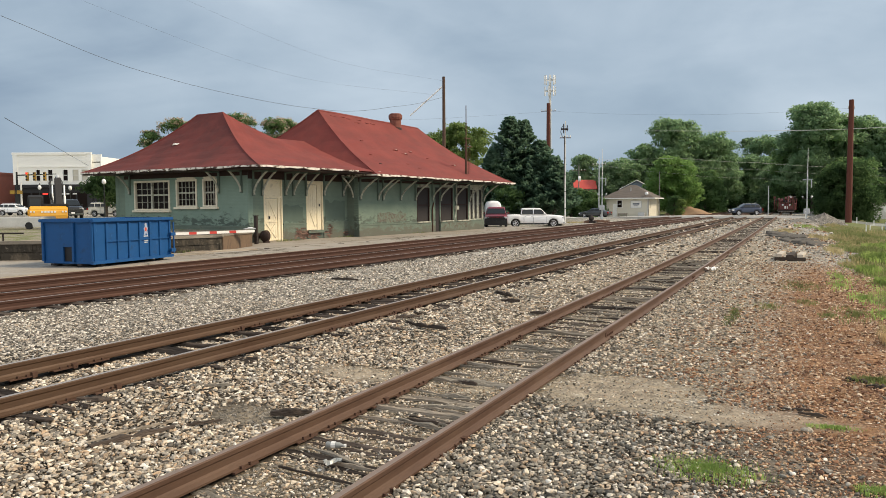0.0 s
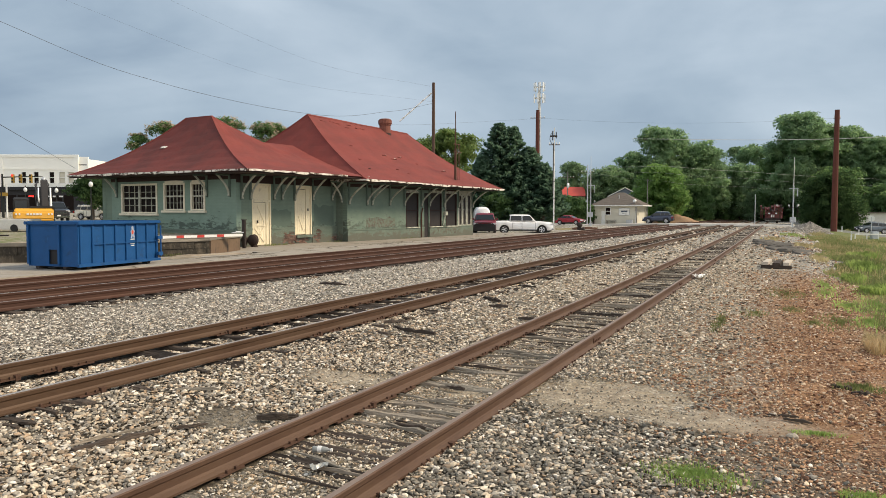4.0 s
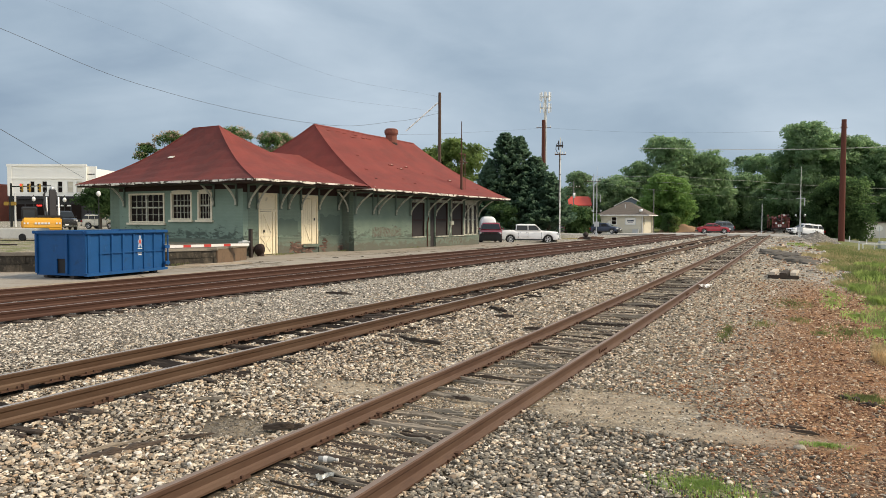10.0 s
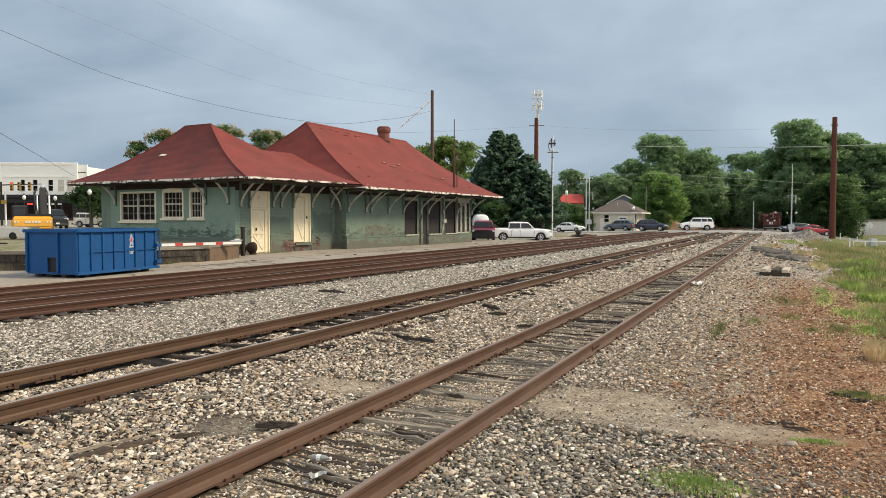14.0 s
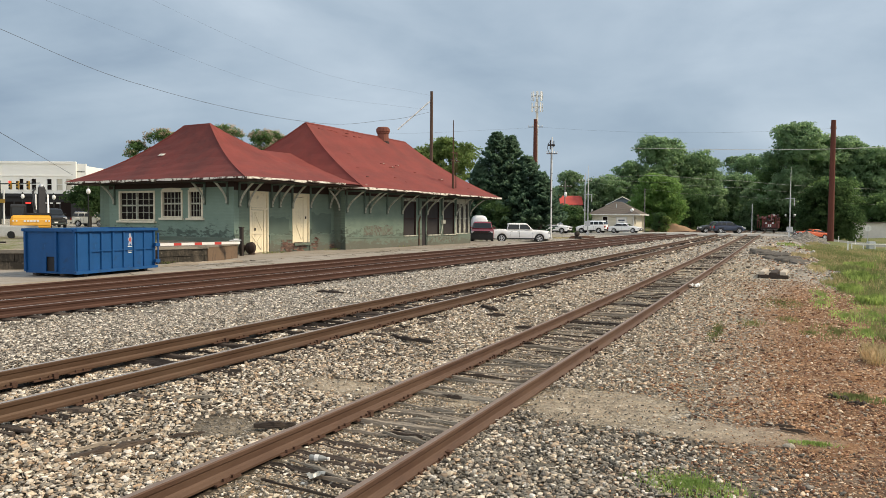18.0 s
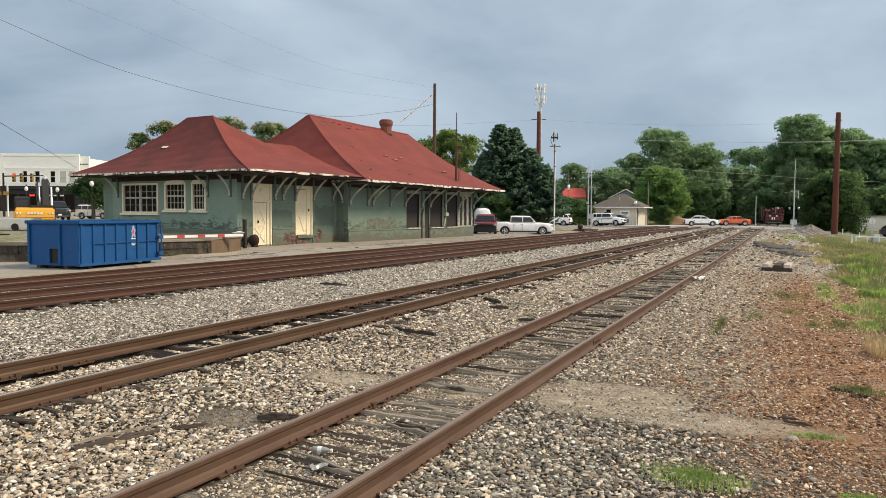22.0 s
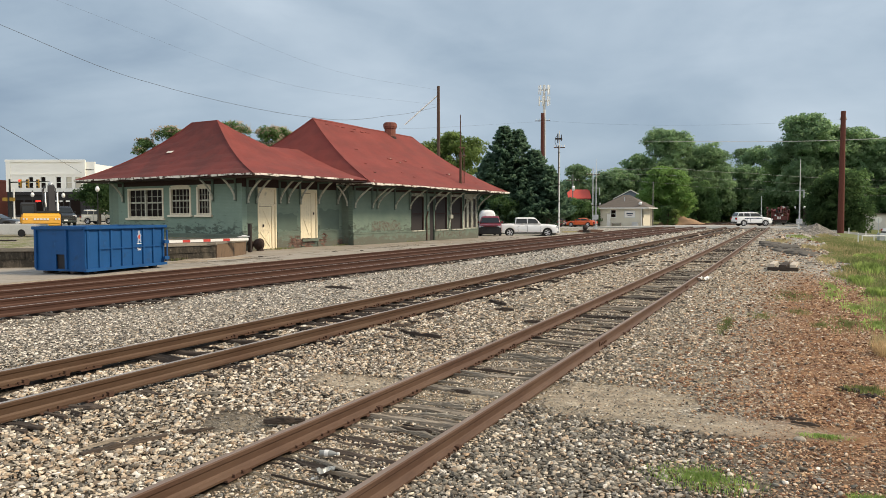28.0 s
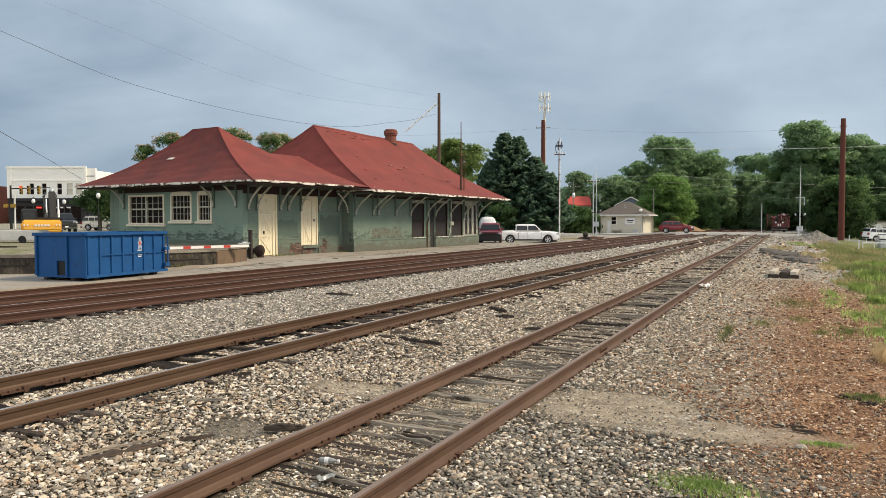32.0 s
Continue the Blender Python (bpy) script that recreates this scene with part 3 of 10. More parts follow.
sand_m = np.maximum.reduce([0.9 * blob(GX, GY, -2.1, 9.3, 1.2, 0.95), 0.72 * blob(GX, GY, -0.6, 8.8, 1.6, 0.45, 0.12), 0.8 * blob(GX, GY, -5.4, 8.75, 0.8, 0.45, 0.45),
                            0.45 * blob(GX, GY, -3.9, 8.9, 0.7, 0.5), 0.36 * blob(GX, GY, -5.6, 6.42, 0.5, 0.42, 0.5)])
sand_m = np.where((GX < -29.4) & (GY < 56), 0.55, sand_m)
sand_m = np.where((GX < -20) & (GX > -29.4) & (GY < 60), 0.9, sand_m)
tan_m = np.clip(1.1 - np.abs(GX - x1g - 0.6) / 5.0, 0, 1) * np.clip((60 - GY) / 30, 0.3, 1)
ny, nx = GX.shape
me = bpy.data.meshes.new("ground")
idx = np.arange(nx * ny).reshape(ny, nx)
faces = np.stack([idx[:-1, :-1], idx[:-1, 1:], idx[1:, 1:], idx[1:, :-1]], -1).reshape(-1, 4)
me.from_pydata(np.stack([GX, GY, GZ], -1).reshape(-1, 3).tolist(), [], faces.tolist())
cover = me.attributes.new("cover", "FLOAT_COLOR", "POINT")
cover.data.foreach_set("color", np.stack([grass_m, red_m, sand_m, tan_m], -1).astype(np.float32).reshape(-1))
# where the ground colour is darkened to stand for shade between stones
bed_shade_m = np.clip((22 - np.hypot(GX, GY)) / 10, 0, 0.95) * np.clip(1 - 1.6 * sand_m, 0, 1) * np.where(GX > -3, np.clip(1 - 0.92 * red_m, 0.06, 1), 1)
bed_shade_m = np.where((GX > x1g + 1.1) & (GY > 9), bed_shade_m * 0.4, bed_shade_m)
bed_shade_m = np.where(np.abs(GX - x1g) < 0.72, bed_shade_m * 0.55, bed_shade_m)
# rusty ground between the far tracks, blackened for the shade beside their rails
bed_shade_m = np.where((GX > x4g - 1.3) & (GX < x3g + 1.1) & (GY < 95), 0.95, bed_shade_m)
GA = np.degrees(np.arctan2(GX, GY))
bed_shade_m = bed_shade_m * np.clip((np.hypot(GX, GY) - 5.2) / 0.6, 0, 1) * np.clip((GA + 61) / 2.5, 0, 1) * np.clip((10.5 - GA) / 2.5, 0, 1)
me.attributes.new("bed", "FLOAT", "POINT").data.foreach_set("value", bed_shade_m.astype(np.float32).reshape(-1))
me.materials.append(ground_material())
me.polygons.foreach_set("use_smooth", np.ones(len(me.polygons), bool))
tagged(new("ground", me), "grey railway ballast with red dirt, sandy patches and rough grass", "ground", kind="structure")


def sheet(name, mat, pts_l, pts_r, lift, label, steps=60, across=4, thick=0.0):
    """A strip between two border lines that follows the ground."""
    g = Geo()

    def along(pts, t):
        k = t * (len(pts) - 1)
        i = min(int(k), len(pts) - 2)
        a, b = Vector(pts[i]), Vector(pts[i + 1])
        return a.lerp(b, k - i)

    P = [[along(pts_l, i / steps).lerp(along(pts_r, i / steps), j / across) for j in range(across + 1)] for i in range(steps + 1)]
    vs = []
    for row in P:
        for p in row:
            vs.append((p[0], p[1], (p[2] if len(p) > 2 else ground_z(p[0], p[1])) + lift))
    w = across + 1
    fs = [(i * w + j, i * w + j + 1, (i + 1) * w + j + 1, (i + 1) * w + j) for i in range(steps) for j in range(across)]
    g.add(vs, fs)
    # skirt down into the ground, so that the strip has an edge
    rim = [i * w for i in range(steps + 1)] + [steps * w + j for j in range(1, w)] + [i * w + across for i in range(steps - 1, -1, -1)] + [j for j in range(across - 1, 0, -1)]
    k = len(g.v)
    g.v.extend([(vs[i][0], vs[i][1], vs[i][2] - max(0.25, thick)) for i in rim])
    m = len(rim)
    g.f.extend([(rim[i], rim[(i + 1) % m], k + (i + 1) % m, k + i) for i in range(m)])
    return solo(name, g, mat, label, kind="structure")


# the road that crosses the tracks, seen almost square on: a hump at the rails, falling to both sides
ROAD = [(-60, 86, 0.95), (-44, 103, 0.40), (-33, 104.5, 0.32), (-27, 104, 0.32), (-20, 103, 0.52), (-14, 102.5, 0.62), (-8, 103.8, 0.63), (-3.5, 106, 0.62), (-0.5, 107.6, 0.45), (3.5, 109.8, 0.02), (7.5, 112, -0.42), (12, 114, -0.75), (20, 118, -0.95), (60, 135, -1.3)]


def road_side(off):
    out = []
    for i in range(len(ROAD)):
        a, b = Vector(ROAD[max(0, i - 1)]), Vector(ROAD[min(len(ROAD) - 1, i + 1)])
        d = (b - a)
        d.z = 0
        d.normalize()
        p = Vector(ROAD[i]) + Vector((-d.y, d.x, 0)) * off
        out.append(p)
    return out


sheet("road", M["road"], road_side(4.2), road_side(-4.2), 0.012, "pale worn asphalt road over the level crossing", steps=90, thick=0.6)
# concrete platform beside the station, and the parking lot beyond it
M["concrete"] = peeling(peeling(M["concrete"], (0.20, 0.165, 0.125), 0.7, 0.50, 0.66, 0.75), (0.12, 0.105, 0.085), 2.4, 0.60, 0.68, 0.6, (1, 0.4, 1))
sheet("pavement", M["concrete"], [(-31.0, -10, .352), (-31.0, 15, .352), (-25.6, 20, .352), (-24.3, 25, .352), (-26.6, 31.0, .352), (-26.5, 40.0, .352), (-26.0, 62, .352)],
      [(-20.9, -10, .352), (-20.6, 15, .352), (-20.3, 20, .352), (-20.0, 25, .352), (-19.7, 31, .352), (-19.2, 40, .352), (-18.2, 62, .352)], 0.0, "cracked pale concrete platform along the tracks", steps=40)

sheet("crossing_panel", surface("pale_crossing_concrete", (0.62, 0.60, 0.56), 0.85, grain=6, amount=0.25, big=0.8, big_amount=0.3, bump=0.2), road_side(-3.1)[5:9], road_side(-4.3)[5:9], 0.03, "pale concrete panels of the level crossing", steps=24, across=1)


# ---- tracks ----
RAIL = [(-0.07, 0.0), (0.07, 0.0), (0.07, 0.018), (0.034, 0.040), (0.024, 0.06), (0.024, 0.115), (0.034, 0.13), (0.036, 0.162), (0.026, 0.172), (-0.026, 0.172), (-0.036, 0.162), (-0.034, 0.13), (-0.024, 0.115), (-0.024, 0.06), (-0.034, 0.040), (-0.07, 0.018)]
Y_END = 190


def rail_mesh(i, side, mats, y0, y1):
    ys = [y0 + (y1 - y0) * k / 90 for k in range(91)]
    g = Geo()
    rings = []
    for y in ys:
        x, z = track_x(i, y) + side * 0.752, track_z(i, y)
        rings.append([(x + a * 1.12, y, z - 0.19 + b * 0.19 / 0.172) for a, b in RAIL])
    g.loft(rings)
    me = g.mesh("rail", mats[0])
    me.materials.append(mats[1])
    n = len(RAIL)
    for f in me.polygons:
        if abs(f.normal.z) > 0.9 and f.center.z > track_z(i, f.center.y) - 0.02:
            f.material_index = 1
    return me


def tie_mesh(seed, mat, worn):
    """A sleeper, its top split along the grain into ridges and sunken strips; long axis along x."""
    r = random.Random(seed)
    g = Geo()
    L = r.uniform(2.45, 2.62)
    w, h = r.uniform(0.20, 0.235), 0.17
    n, m = 12, 8
    deep = [r.choice((0.0, -0.02, -0.05, -0.075)) * min(worn, 1.0) * (worn > 0.6) for k in range(m)]
    rings = []
    for k in range(n):
        x = -L / 2 + L * k / (n - 1)
        e = r.uniform(0.0, 0.06) * (k in (0, n - 1))
        a = worn * r.uniform(-0.018, 0.018)
        top = [(x + e * (1 if k == 0 else -1), w * (0.5 - q / (m - 1)) + a, deep[q] + worn * r.uniform(-0.016, 0.006)) for q in range(m)]
        rings.append([(x, -w / 2 + a * .5, -h), (x, w / 2 + a * .5, -h)] + top)
    g.loft(rings)
    return g.mesh("tie", mat)


def railway_track(i, label, top, ties, spacing, tie_mats, worn, y0=-16.0, y_ties=112, sunk=0.0):
    t = thing("railway_track", pose(0, 0, 0), label, "railway track", "railway tracks")
    for side in (-1, 1):
        part("rail", rail_mesh(i, side, (M[("rail", "rail_olive", "rail_dark", "rail_dark")[i]], top), y0, Y_END), None, t)
    r = random.Random(50 + i)
    meshes = [tie_mesh(100 + i * 10 + k, tie_mats[k % len(tie_mats)], worn) for k in range(10)]
    y = y0
    plates = Geo()
    plates.box(-0.10, 0.10, -0.17, 0.17, 0, 0.018)
    for sx, sy in ((-1, -1), (-1, 1), (1, -1), (1, 1)):
        plates.box(sx * 0.088 - 0.014, sx * 0.088 + 0.014, sy * 0.06 - 0.014, sy * 0.06 + 0.014, 0.012, 0.045)
    plate = plates.mesh("tie_plate", M["rust"])
    clip = Geo().box(-0.11, 0.11, -0.03, 0.03, -0.02, 0.006).box(0.055, 0.11, -0.035, 0.035, 0.0, 0.05).mesh("rail_anchor", M["rust"])
    count = 0
    while y < y_ties and count < ties:
        x, z = track_x(i, y), track_z(i, y) - 0.205 - sunk * r.choice((-0.6, 0.0, 0.0, 0.3, 0.6, 1.6))
        part("tie", r.choice(meshes), None, t, at=pose(x + r.uniform(-.06, .06), y, z, 0, r.uniform(-.5, .5), r.uniform(-2.2, 2.2) * worn - 0.5))
        if 2 < y < 34 and i < 2:
            for side in (-1, 1):
                if r.random() < 0.35:
                    continue
                part("tie_plate", plate, None, t, at=pose(x + side * 0.752, y, track_z(i, y) - 0.207, 0, 0, r.uniform(-2, 2)))
                if r.random() < (0.15 if i == 0 else 0.45):
                    part("rail_anchor", clip, None, t, at=pose(x + side * 0.752, y + 0.15, track_z(i, y) - 0.2))
        y += spacing * r.uniform(0.88, 1.12)
        count += 1
    return t


track_1 = railway_track(0, "old siding track with brown rails on rotten grey sleepers", M["rail_top_dull"], 260, 0.50, [M["tie"], M["tie_dark"], M["old_wood"], M["tie_dark"]], 1.25, sunk=0.03)
railway_track(1, "rusty main track with worn rail heads on dark sleepers in ballast", M["rail_top"], 240, 0.54, [M["tie_dark"]], 1.0, sunk=0.032)
railway_track(2, "rusty track with bright rail heads next to the main line", M["rail_top"], 180, 0.54, [M["tie_dark"]], 0.5)
railway_track(3, "rusty track with brown rails along the station platform", M["rail_top_dull"], 180, 0.54, [M["tie_dark"]], 0.5)
for y in (12.9, 23.5, 34.5, 46.0):
    # fishplates over the rail joints
    g = Geo()
    for s in (-1, 1):
        g.box(s * 0.012 - 0.028 if s < 0 else 0.012, -0.012 if s < 0 else 0.04, -0.24, 0.24, 0.035, 0.135)
        for k in (-.17, -.06, .06, .17):
            g.tube((s * 0.035, k, 0.085), (s * 0.062, k, 0.085), 0.016, n=6)
    x = track_x(0, y) + 0.752
    part("joint_bar", g, M["rust"], track_1, "rusty bolted joint bar", at=pose(x, y, track_z(0, y) - 0.19, 0, 0, -0.5))


# ---- the station ----
M.update({
    "green_brick": surface("peeling_green_painted_brick", (0.155, 0.205, 0.165), 0.85, grain=26, amount=0.35, big=1.1, big_amount=0.5, bump=0.35, tint=(0.21, 0.255, 0.205)),
    "green_dark": surface("dark_green_painted_brick", (0.085, 0.115, 0.09), 0.85, grain=20, amount=0.5, big=2.2, big_amount=0.6, bump=0.5, tint=(0.16, 0.18, 0.14)),
    "brick_bare": surface("bare_worn_brick", (0.125, 0.066, 0.052), 0.9, grain=16, amount=0.6, big=3, big_amount=0.5, bump=0.6, tint=(0.24, 0.18, 0.14), island=0.4),
    "roof_red": surface("faded_red_roof_shingles", (0.200, 0.037, 0.029), 0.85, grain=22, amount=0.35, big=0.5, big_amount=0.55, bump=0.4, tint=(0.245, 0.056, 0.042)),
    "cream": surface("cream_painted_wood", (0.84, 0.75, 0.55), 0.7, grain=14, amount=0.2, big=1.5, big_amount=0.25, bump=0.2, tint=(0.70, 0.60, 0.42)),
    "cream_dim": surface("dingy_cream_trim", (0.72, 0.66, 0.53), 0.75, grain=18, amount=0.3, big=2, big_amount=0.3, bump=0.2),
    "brace": surface("flaking_green_grey_brace", (0.33, 0.34, 0.28), 0.8, grain=15, amount=0.35, big=3, big_amount=0.4, bump=0.3, tint=(0.5, 0.48, 0.40)),
    # dark red, taken deeper so the boards carry the shade under the eaves
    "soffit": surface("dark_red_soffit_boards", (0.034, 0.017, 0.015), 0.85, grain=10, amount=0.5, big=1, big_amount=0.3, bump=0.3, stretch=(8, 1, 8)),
    "pane_dark": glass("dark_window_pane", (0.012, 0.008, 0.007), 0.3, 0.06),
    "boarded": surface("dark_boarded_window", (0.030, 0.026, 0.027), 0.8, grain=12, amount=0.4, big=2, big_amount=0.3, bump=0.2),
    "chimney": surface("weathered_chimney_brick", (0.20, 0.075, 0.055), 0.9, grain=25, amount=0.4, big=3, big_amount=0.4, bump=0.5),
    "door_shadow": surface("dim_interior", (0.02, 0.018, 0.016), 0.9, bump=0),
})


def painted_brick(name, col, col2, mortar, stain=None, band=None, lift=1.0):
    """Painted brickwork: faint courses, blotched paint, and ragged dark stains in a band of heights."""
    m = surface(name, col, 0.85, grain=24, amount=0.3, big=1.0, big_amount=0.55, bump=0.2, tint=col2)
    n, l = m.node_tree.nodes, m.node_tree.links
    b = n["Principled BSDF"]
    src = b.inputs["Base Color"].links[0].from_socket
    co = n.new("ShaderNodeTexCoord")
    sp = n.new("ShaderNodeSeparateXYZ")
    cb = n.new("ShaderNodeCombineXYZ")
    l.new(co.outputs["Object"], sp.inputs[0])
    l.new(sp.outputs["X"], cb.inputs["X"])
    l.new(sp.outputs["Z"], cb.inputs["Y"])
    bt = n.new("ShaderNodeTexBrick")
    bt.inputs["Scale"].default_value = 1.0
    bt.inputs["Brick Width"].default_value, bt.inputs["Row Height"].default_value, bt.inputs["Mortar Size"].default_value = 0.22, 0.078, 0.009
    bt.inputs["Color1"].default_value, bt.inputs["Color2"].default_value, bt.inputs["Mortar"].default_value = (1, 1, 1, 1), (0.93, 0.94, 0.93, 1), (*mortar, 1)
    l.new(cb.outputs[0], bt.inputs["Vector"])
    mu = n.new("ShaderNodeMix")
    mu.data_type, mu.blend_type = "RGBA", "MULTIPLY"
    mu.inputs["Factor"].default_value = 1.0
    l.new(src, mu.inputs["A"])
    l.new(bt.outputs["Color"], mu.inputs["B"])
    out = mu.outputs["Result"]
    if stain:
        nz = n.new("ShaderNodeTexNoise")
        nz.inputs["Scale"].default_value, nz.inputs["Detail"].default_value, nz.inputs["Roughness"].default_value = 2.2, 9, 0.75
        mp = n.new("ShaderNodeMapping")
        mp.inputs["Scale"].default_value = (0.6, 1, 1.6)
        l.new(co.outputs["Object"], mp.inputs[0])
        l.new(mp.outputs[0], nz.inputs["Vector"])
        lo = n.new("ShaderNodeMapRange")
        lo.inputs["From Min"].default_value, lo.inputs["From Max"].default_value = band[1] + 0.35, band[0]
        l.new(sp.outputs["Z"], lo.inputs["Value"])
        ad = n.new("ShaderNodeMath")
        ad.operation = "MULTIPLY_ADD"
        ad.inputs[1].default_value = 0.30
        l.new(lo.outputs[0], ad.inputs[0])
        l.new(nz.outputs["Fac"], ad.inputs[2])
        th = n.new("ShaderNodeMapRange")
        th.inputs["From Min"].default_value, th.inputs["From Max"].default_value, th.inputs["To Max"].default_value = 0.62, 0.68, 0.85
        l.new(ad.outputs[0], th.inputs["Value"])
        ms = n.new("ShaderNodeMix")
        ms.data_type = "RGBA"
        l.new(th.outputs[0], ms.inputs["Factor"])
        l.new(out, ms.inputs["A"])
        ms.inputs["B"].default_value = (*stain, 1)
        out = ms.outputs["Result"]
    l.new(out, b.inputs["Base Color"])
    return m


M["roof_red"] = peeling(M["roof_red"], (0.115, 0.030, 0.025), 0.55, 0.42, 0.72, 0.75)
# darker blotched copy of the roof red, with the end slope's shade in it
M["roof_shaded"] = peeling(peeling(surface("shaded_red_roof_shingles", (0.165, 0.034, 0.028), 0.85, grain=22, amount=0.4, big=0.5, big_amount=0.5, bump=0.4, tint=(0.20, 0.046, 0.036)), (0.085, 0.024, 0.021), 0.5, 0.38, 0.66, 0.8), (0.055, 0.022, 0.02), 2.2, 0.56, 0.72, 0.5, (1.4, 0.5, 0.5))
M["ridge_red"] = surface("darker_red_ridge_caps", (0.19, 0.040, 0.031), 0.85, grain=14, amount=0.4, big=2, big_amount=0.4, bump=0.3)
M["fascia"] = peeling(surface("scabbed_white_eave_paint", (0.80, 0.76, 0.68), 0.8, grain=9, amount=0.3, big=2, big_amount=0.3, bump=0.3, tint=(0.6, 0.55, 0.47)), (0.075, 0.045, 0.035), 2.8, 0.505, 0.55)
M["cream"] = peeling(M["cream"], (0.30, 0.25, 0.18), 3.2, 0.58, 0.68, 0.7, (1.5, 1, 0.6))
M["brace"] = peeling(surface("flaking_pale_brace_paint", (0.47, 0.47, 0.40), 0.8, grain=15, amount=0.3, big=3, big_amount=0.3, bump=0.3), (0.16, 0.15, 0.12), 4, 0.52, 0.6, 0.8)
M["green_brick"] = painted_brick("peeling_green_painted_brick", (0.155, 0.215, 0.175), (0.215, 0.275, 0.22), (0.84, 0.85, 0.84), (0.075, 0.09, 0.075), (0.3, 1.9))
# end wall green, raised above the side wall's so the paint carries its light
M["green_end_lit"] = painted_brick("lit_stained_green_brick", (0.20, 0.285, 0.24), (0.25, 0.335, 0.28), (0.86, 0.87, 0.86), (0.060, 0.080, 0.068), (0.6, 2.0))
M["green_dark"] = painted_brick("dirty_green_brick_plinth", (0.138, 0.182, 0.150), (0.195, 0.235, 0.187), (0.78, 0.78, 0.76), (0.115, 0.112, 0.090), (0.2, 1.0))
M["green_new"] = surface("newer_dark_green_paint", (0.105, 0.145, 0.12), 0.8, grain=20, amount=0.25, big=1.5, big_amount=0.3, bump=0.2)
DEPOT = pose(-26.72, 31.11, 0, 0, 0, 84.1)     # local x along the tracks, y away from them
depot = thing("station_building", DEPOT, "derelict green brick railway station with a red hipped roof", "building")
ZP = 0.35


def wall_panel(a0, a1, z0, z1, thick, holes, flip=False):
    """A wall in its own plane (a along, z up) from y 0 to y thick, with holes cut through it."""
    g = Geo()
    xs = sorted({a0, a1, *[h[0] for h in holes], *[h[1] for h in holes]})
    zs = sorted({z0, z1, *[h[2] for h in holes], *[h[3] for h in holes]})

    def solid(i, j):
        if i < 0 or j < 0 or i >= len(xs) - 1 or j >= len(zs) - 1:
            return False
        x, z = (xs[i] + xs[i + 1]) / 2, (zs[j] + zs[j + 1]) / 2
        return not any(h[0] < x < h[1] and h[2] < z < h[3] for h in holes)

    for i in range(len(xs) - 1):
        for j in range(len(zs) - 1):
            if not solid(i, j):
                continue
            x, X, z, Z = xs[i], xs[i + 1], zs[j], zs[j + 1]
            g.add([(x, 0, z), (X, 0, z), (X, 0, Z), (x, 0, Z)], [(0, 1, 2, 3)])
            g.add([(x, thick, z), (X, thick, z), (X, thick, Z), (x, thick, Z)], [(3, 2, 1, 0)])
            for di, dj, q in ((-1, 0, [(x, 0, z), (x, 0, Z), (x, thick, Z), (x, thick, z)]), (1, 0, [(X, 0, z), (X, thick, z), (X, thick, Z), (X, 0, Z)]),
                              (0, -1, [(x, 0, z), (x, thick, z), (X, thick, z), (X, 0, z)]), (0, 1, [(x, 0, Z), (X, 0, Z), (X, thick, Z), (x, thick, Z)])):
                if not solid(i + di, j + dj):
                    g.add(q, [(0, 1, 2, 3)])
    me = bpy.data.meshes.new("wall")
    me.from_pydata(g.v, [], g.f)
    bm = bmesh.new()
    bm.from_mesh(me)
    bmesh.ops.remove_doubles(bm, verts=bm.verts, dist=0.0005)
    bmesh.ops.recalc_face_normals(bm, faces=bm.faces)
    bm.to_mesh(me)
    bm.free()
    return me


def panel(name, me, mat, parent, at, label=""):
    me.materials.append(mat)
    return part(name, me, None, parent, label, at=at)


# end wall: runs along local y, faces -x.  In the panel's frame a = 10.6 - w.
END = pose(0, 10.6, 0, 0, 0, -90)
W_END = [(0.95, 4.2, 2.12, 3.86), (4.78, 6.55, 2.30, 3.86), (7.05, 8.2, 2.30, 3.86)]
panel("wall", wall_panel(0, 10.6, -0.2, 4.25, 0.35, W_END), M["green_end_lit"], depot, END)
# track side of the freight room
D_1 = [(1.13, 2.56, ZP, 3.80), (4.54, 6.02, 0.86, 3.78)]
panel("wall", wall_panel(0.352, 8.4, -0.2, 4.25, 0.35, D_1), M["green_brick"], depot, pose(0, 0, 0))
# track side of the waiting rooms, stepped out towards the tracks
W_2 = [(14.95, 16.55, 1.15, 3.55), (17.35, 17.98, ZP, 3.6), (18.1, 19.8, 1.15, 3.6), (20.45, 22.1, 1.15, 3.6)]
panel("wall", wall_panel(8.36, 22.3, -0.2, 4.25, 0.35, W_2), M["green_brick"], depot, pose(0, -0.9, 0))
# return wall in the plinth's darker green, which stands for its shade
panel("wall", wall_panel(0, 0.54, -0.2, 4.25, 0.35, []), M["green_dark"], depot, pose(8.36, 0, 0, 0, 0, -90))
# bay of narrow lights at the far end, far gable and back
B_3 = [(22.45, 22.95, 1.2, 3.5), (23.1, 23.65, 1.2, 3.5), (23.85, 24.4, 1.2, 3.5)]
panel("wall", wall_panel(22.302, 24.7, -0.2, 4.25, 0.3, B_3), M["brace"], depot, pose(0, -0.9, 0), "dingy boarded end bay")
panel("wall", wall_panel(0, 12.4, -0.2, 4.25, 0.35, []), M["green_brick"], depot, pose(24.7, -0.9, 0, 0, 0, 90))
panel("wall", wall_panel(0, 24.7, -0.2, 4.25, 0.35, []), M["green_brick"], depot, pose(24.7, 11.5, 0, 0, 0, 180))
panel("wall", wall_panel(0, 0.9, -0.2, 4.25, 0.3, []), M["green_brick"], depot, pose(0.01, 11.5, 0, 0, 0, -90))
part("floor", Geo().box(0.4, 24.6, 0.3, 11.2, 0.1, 0.3), M["door_shadow"], depot)
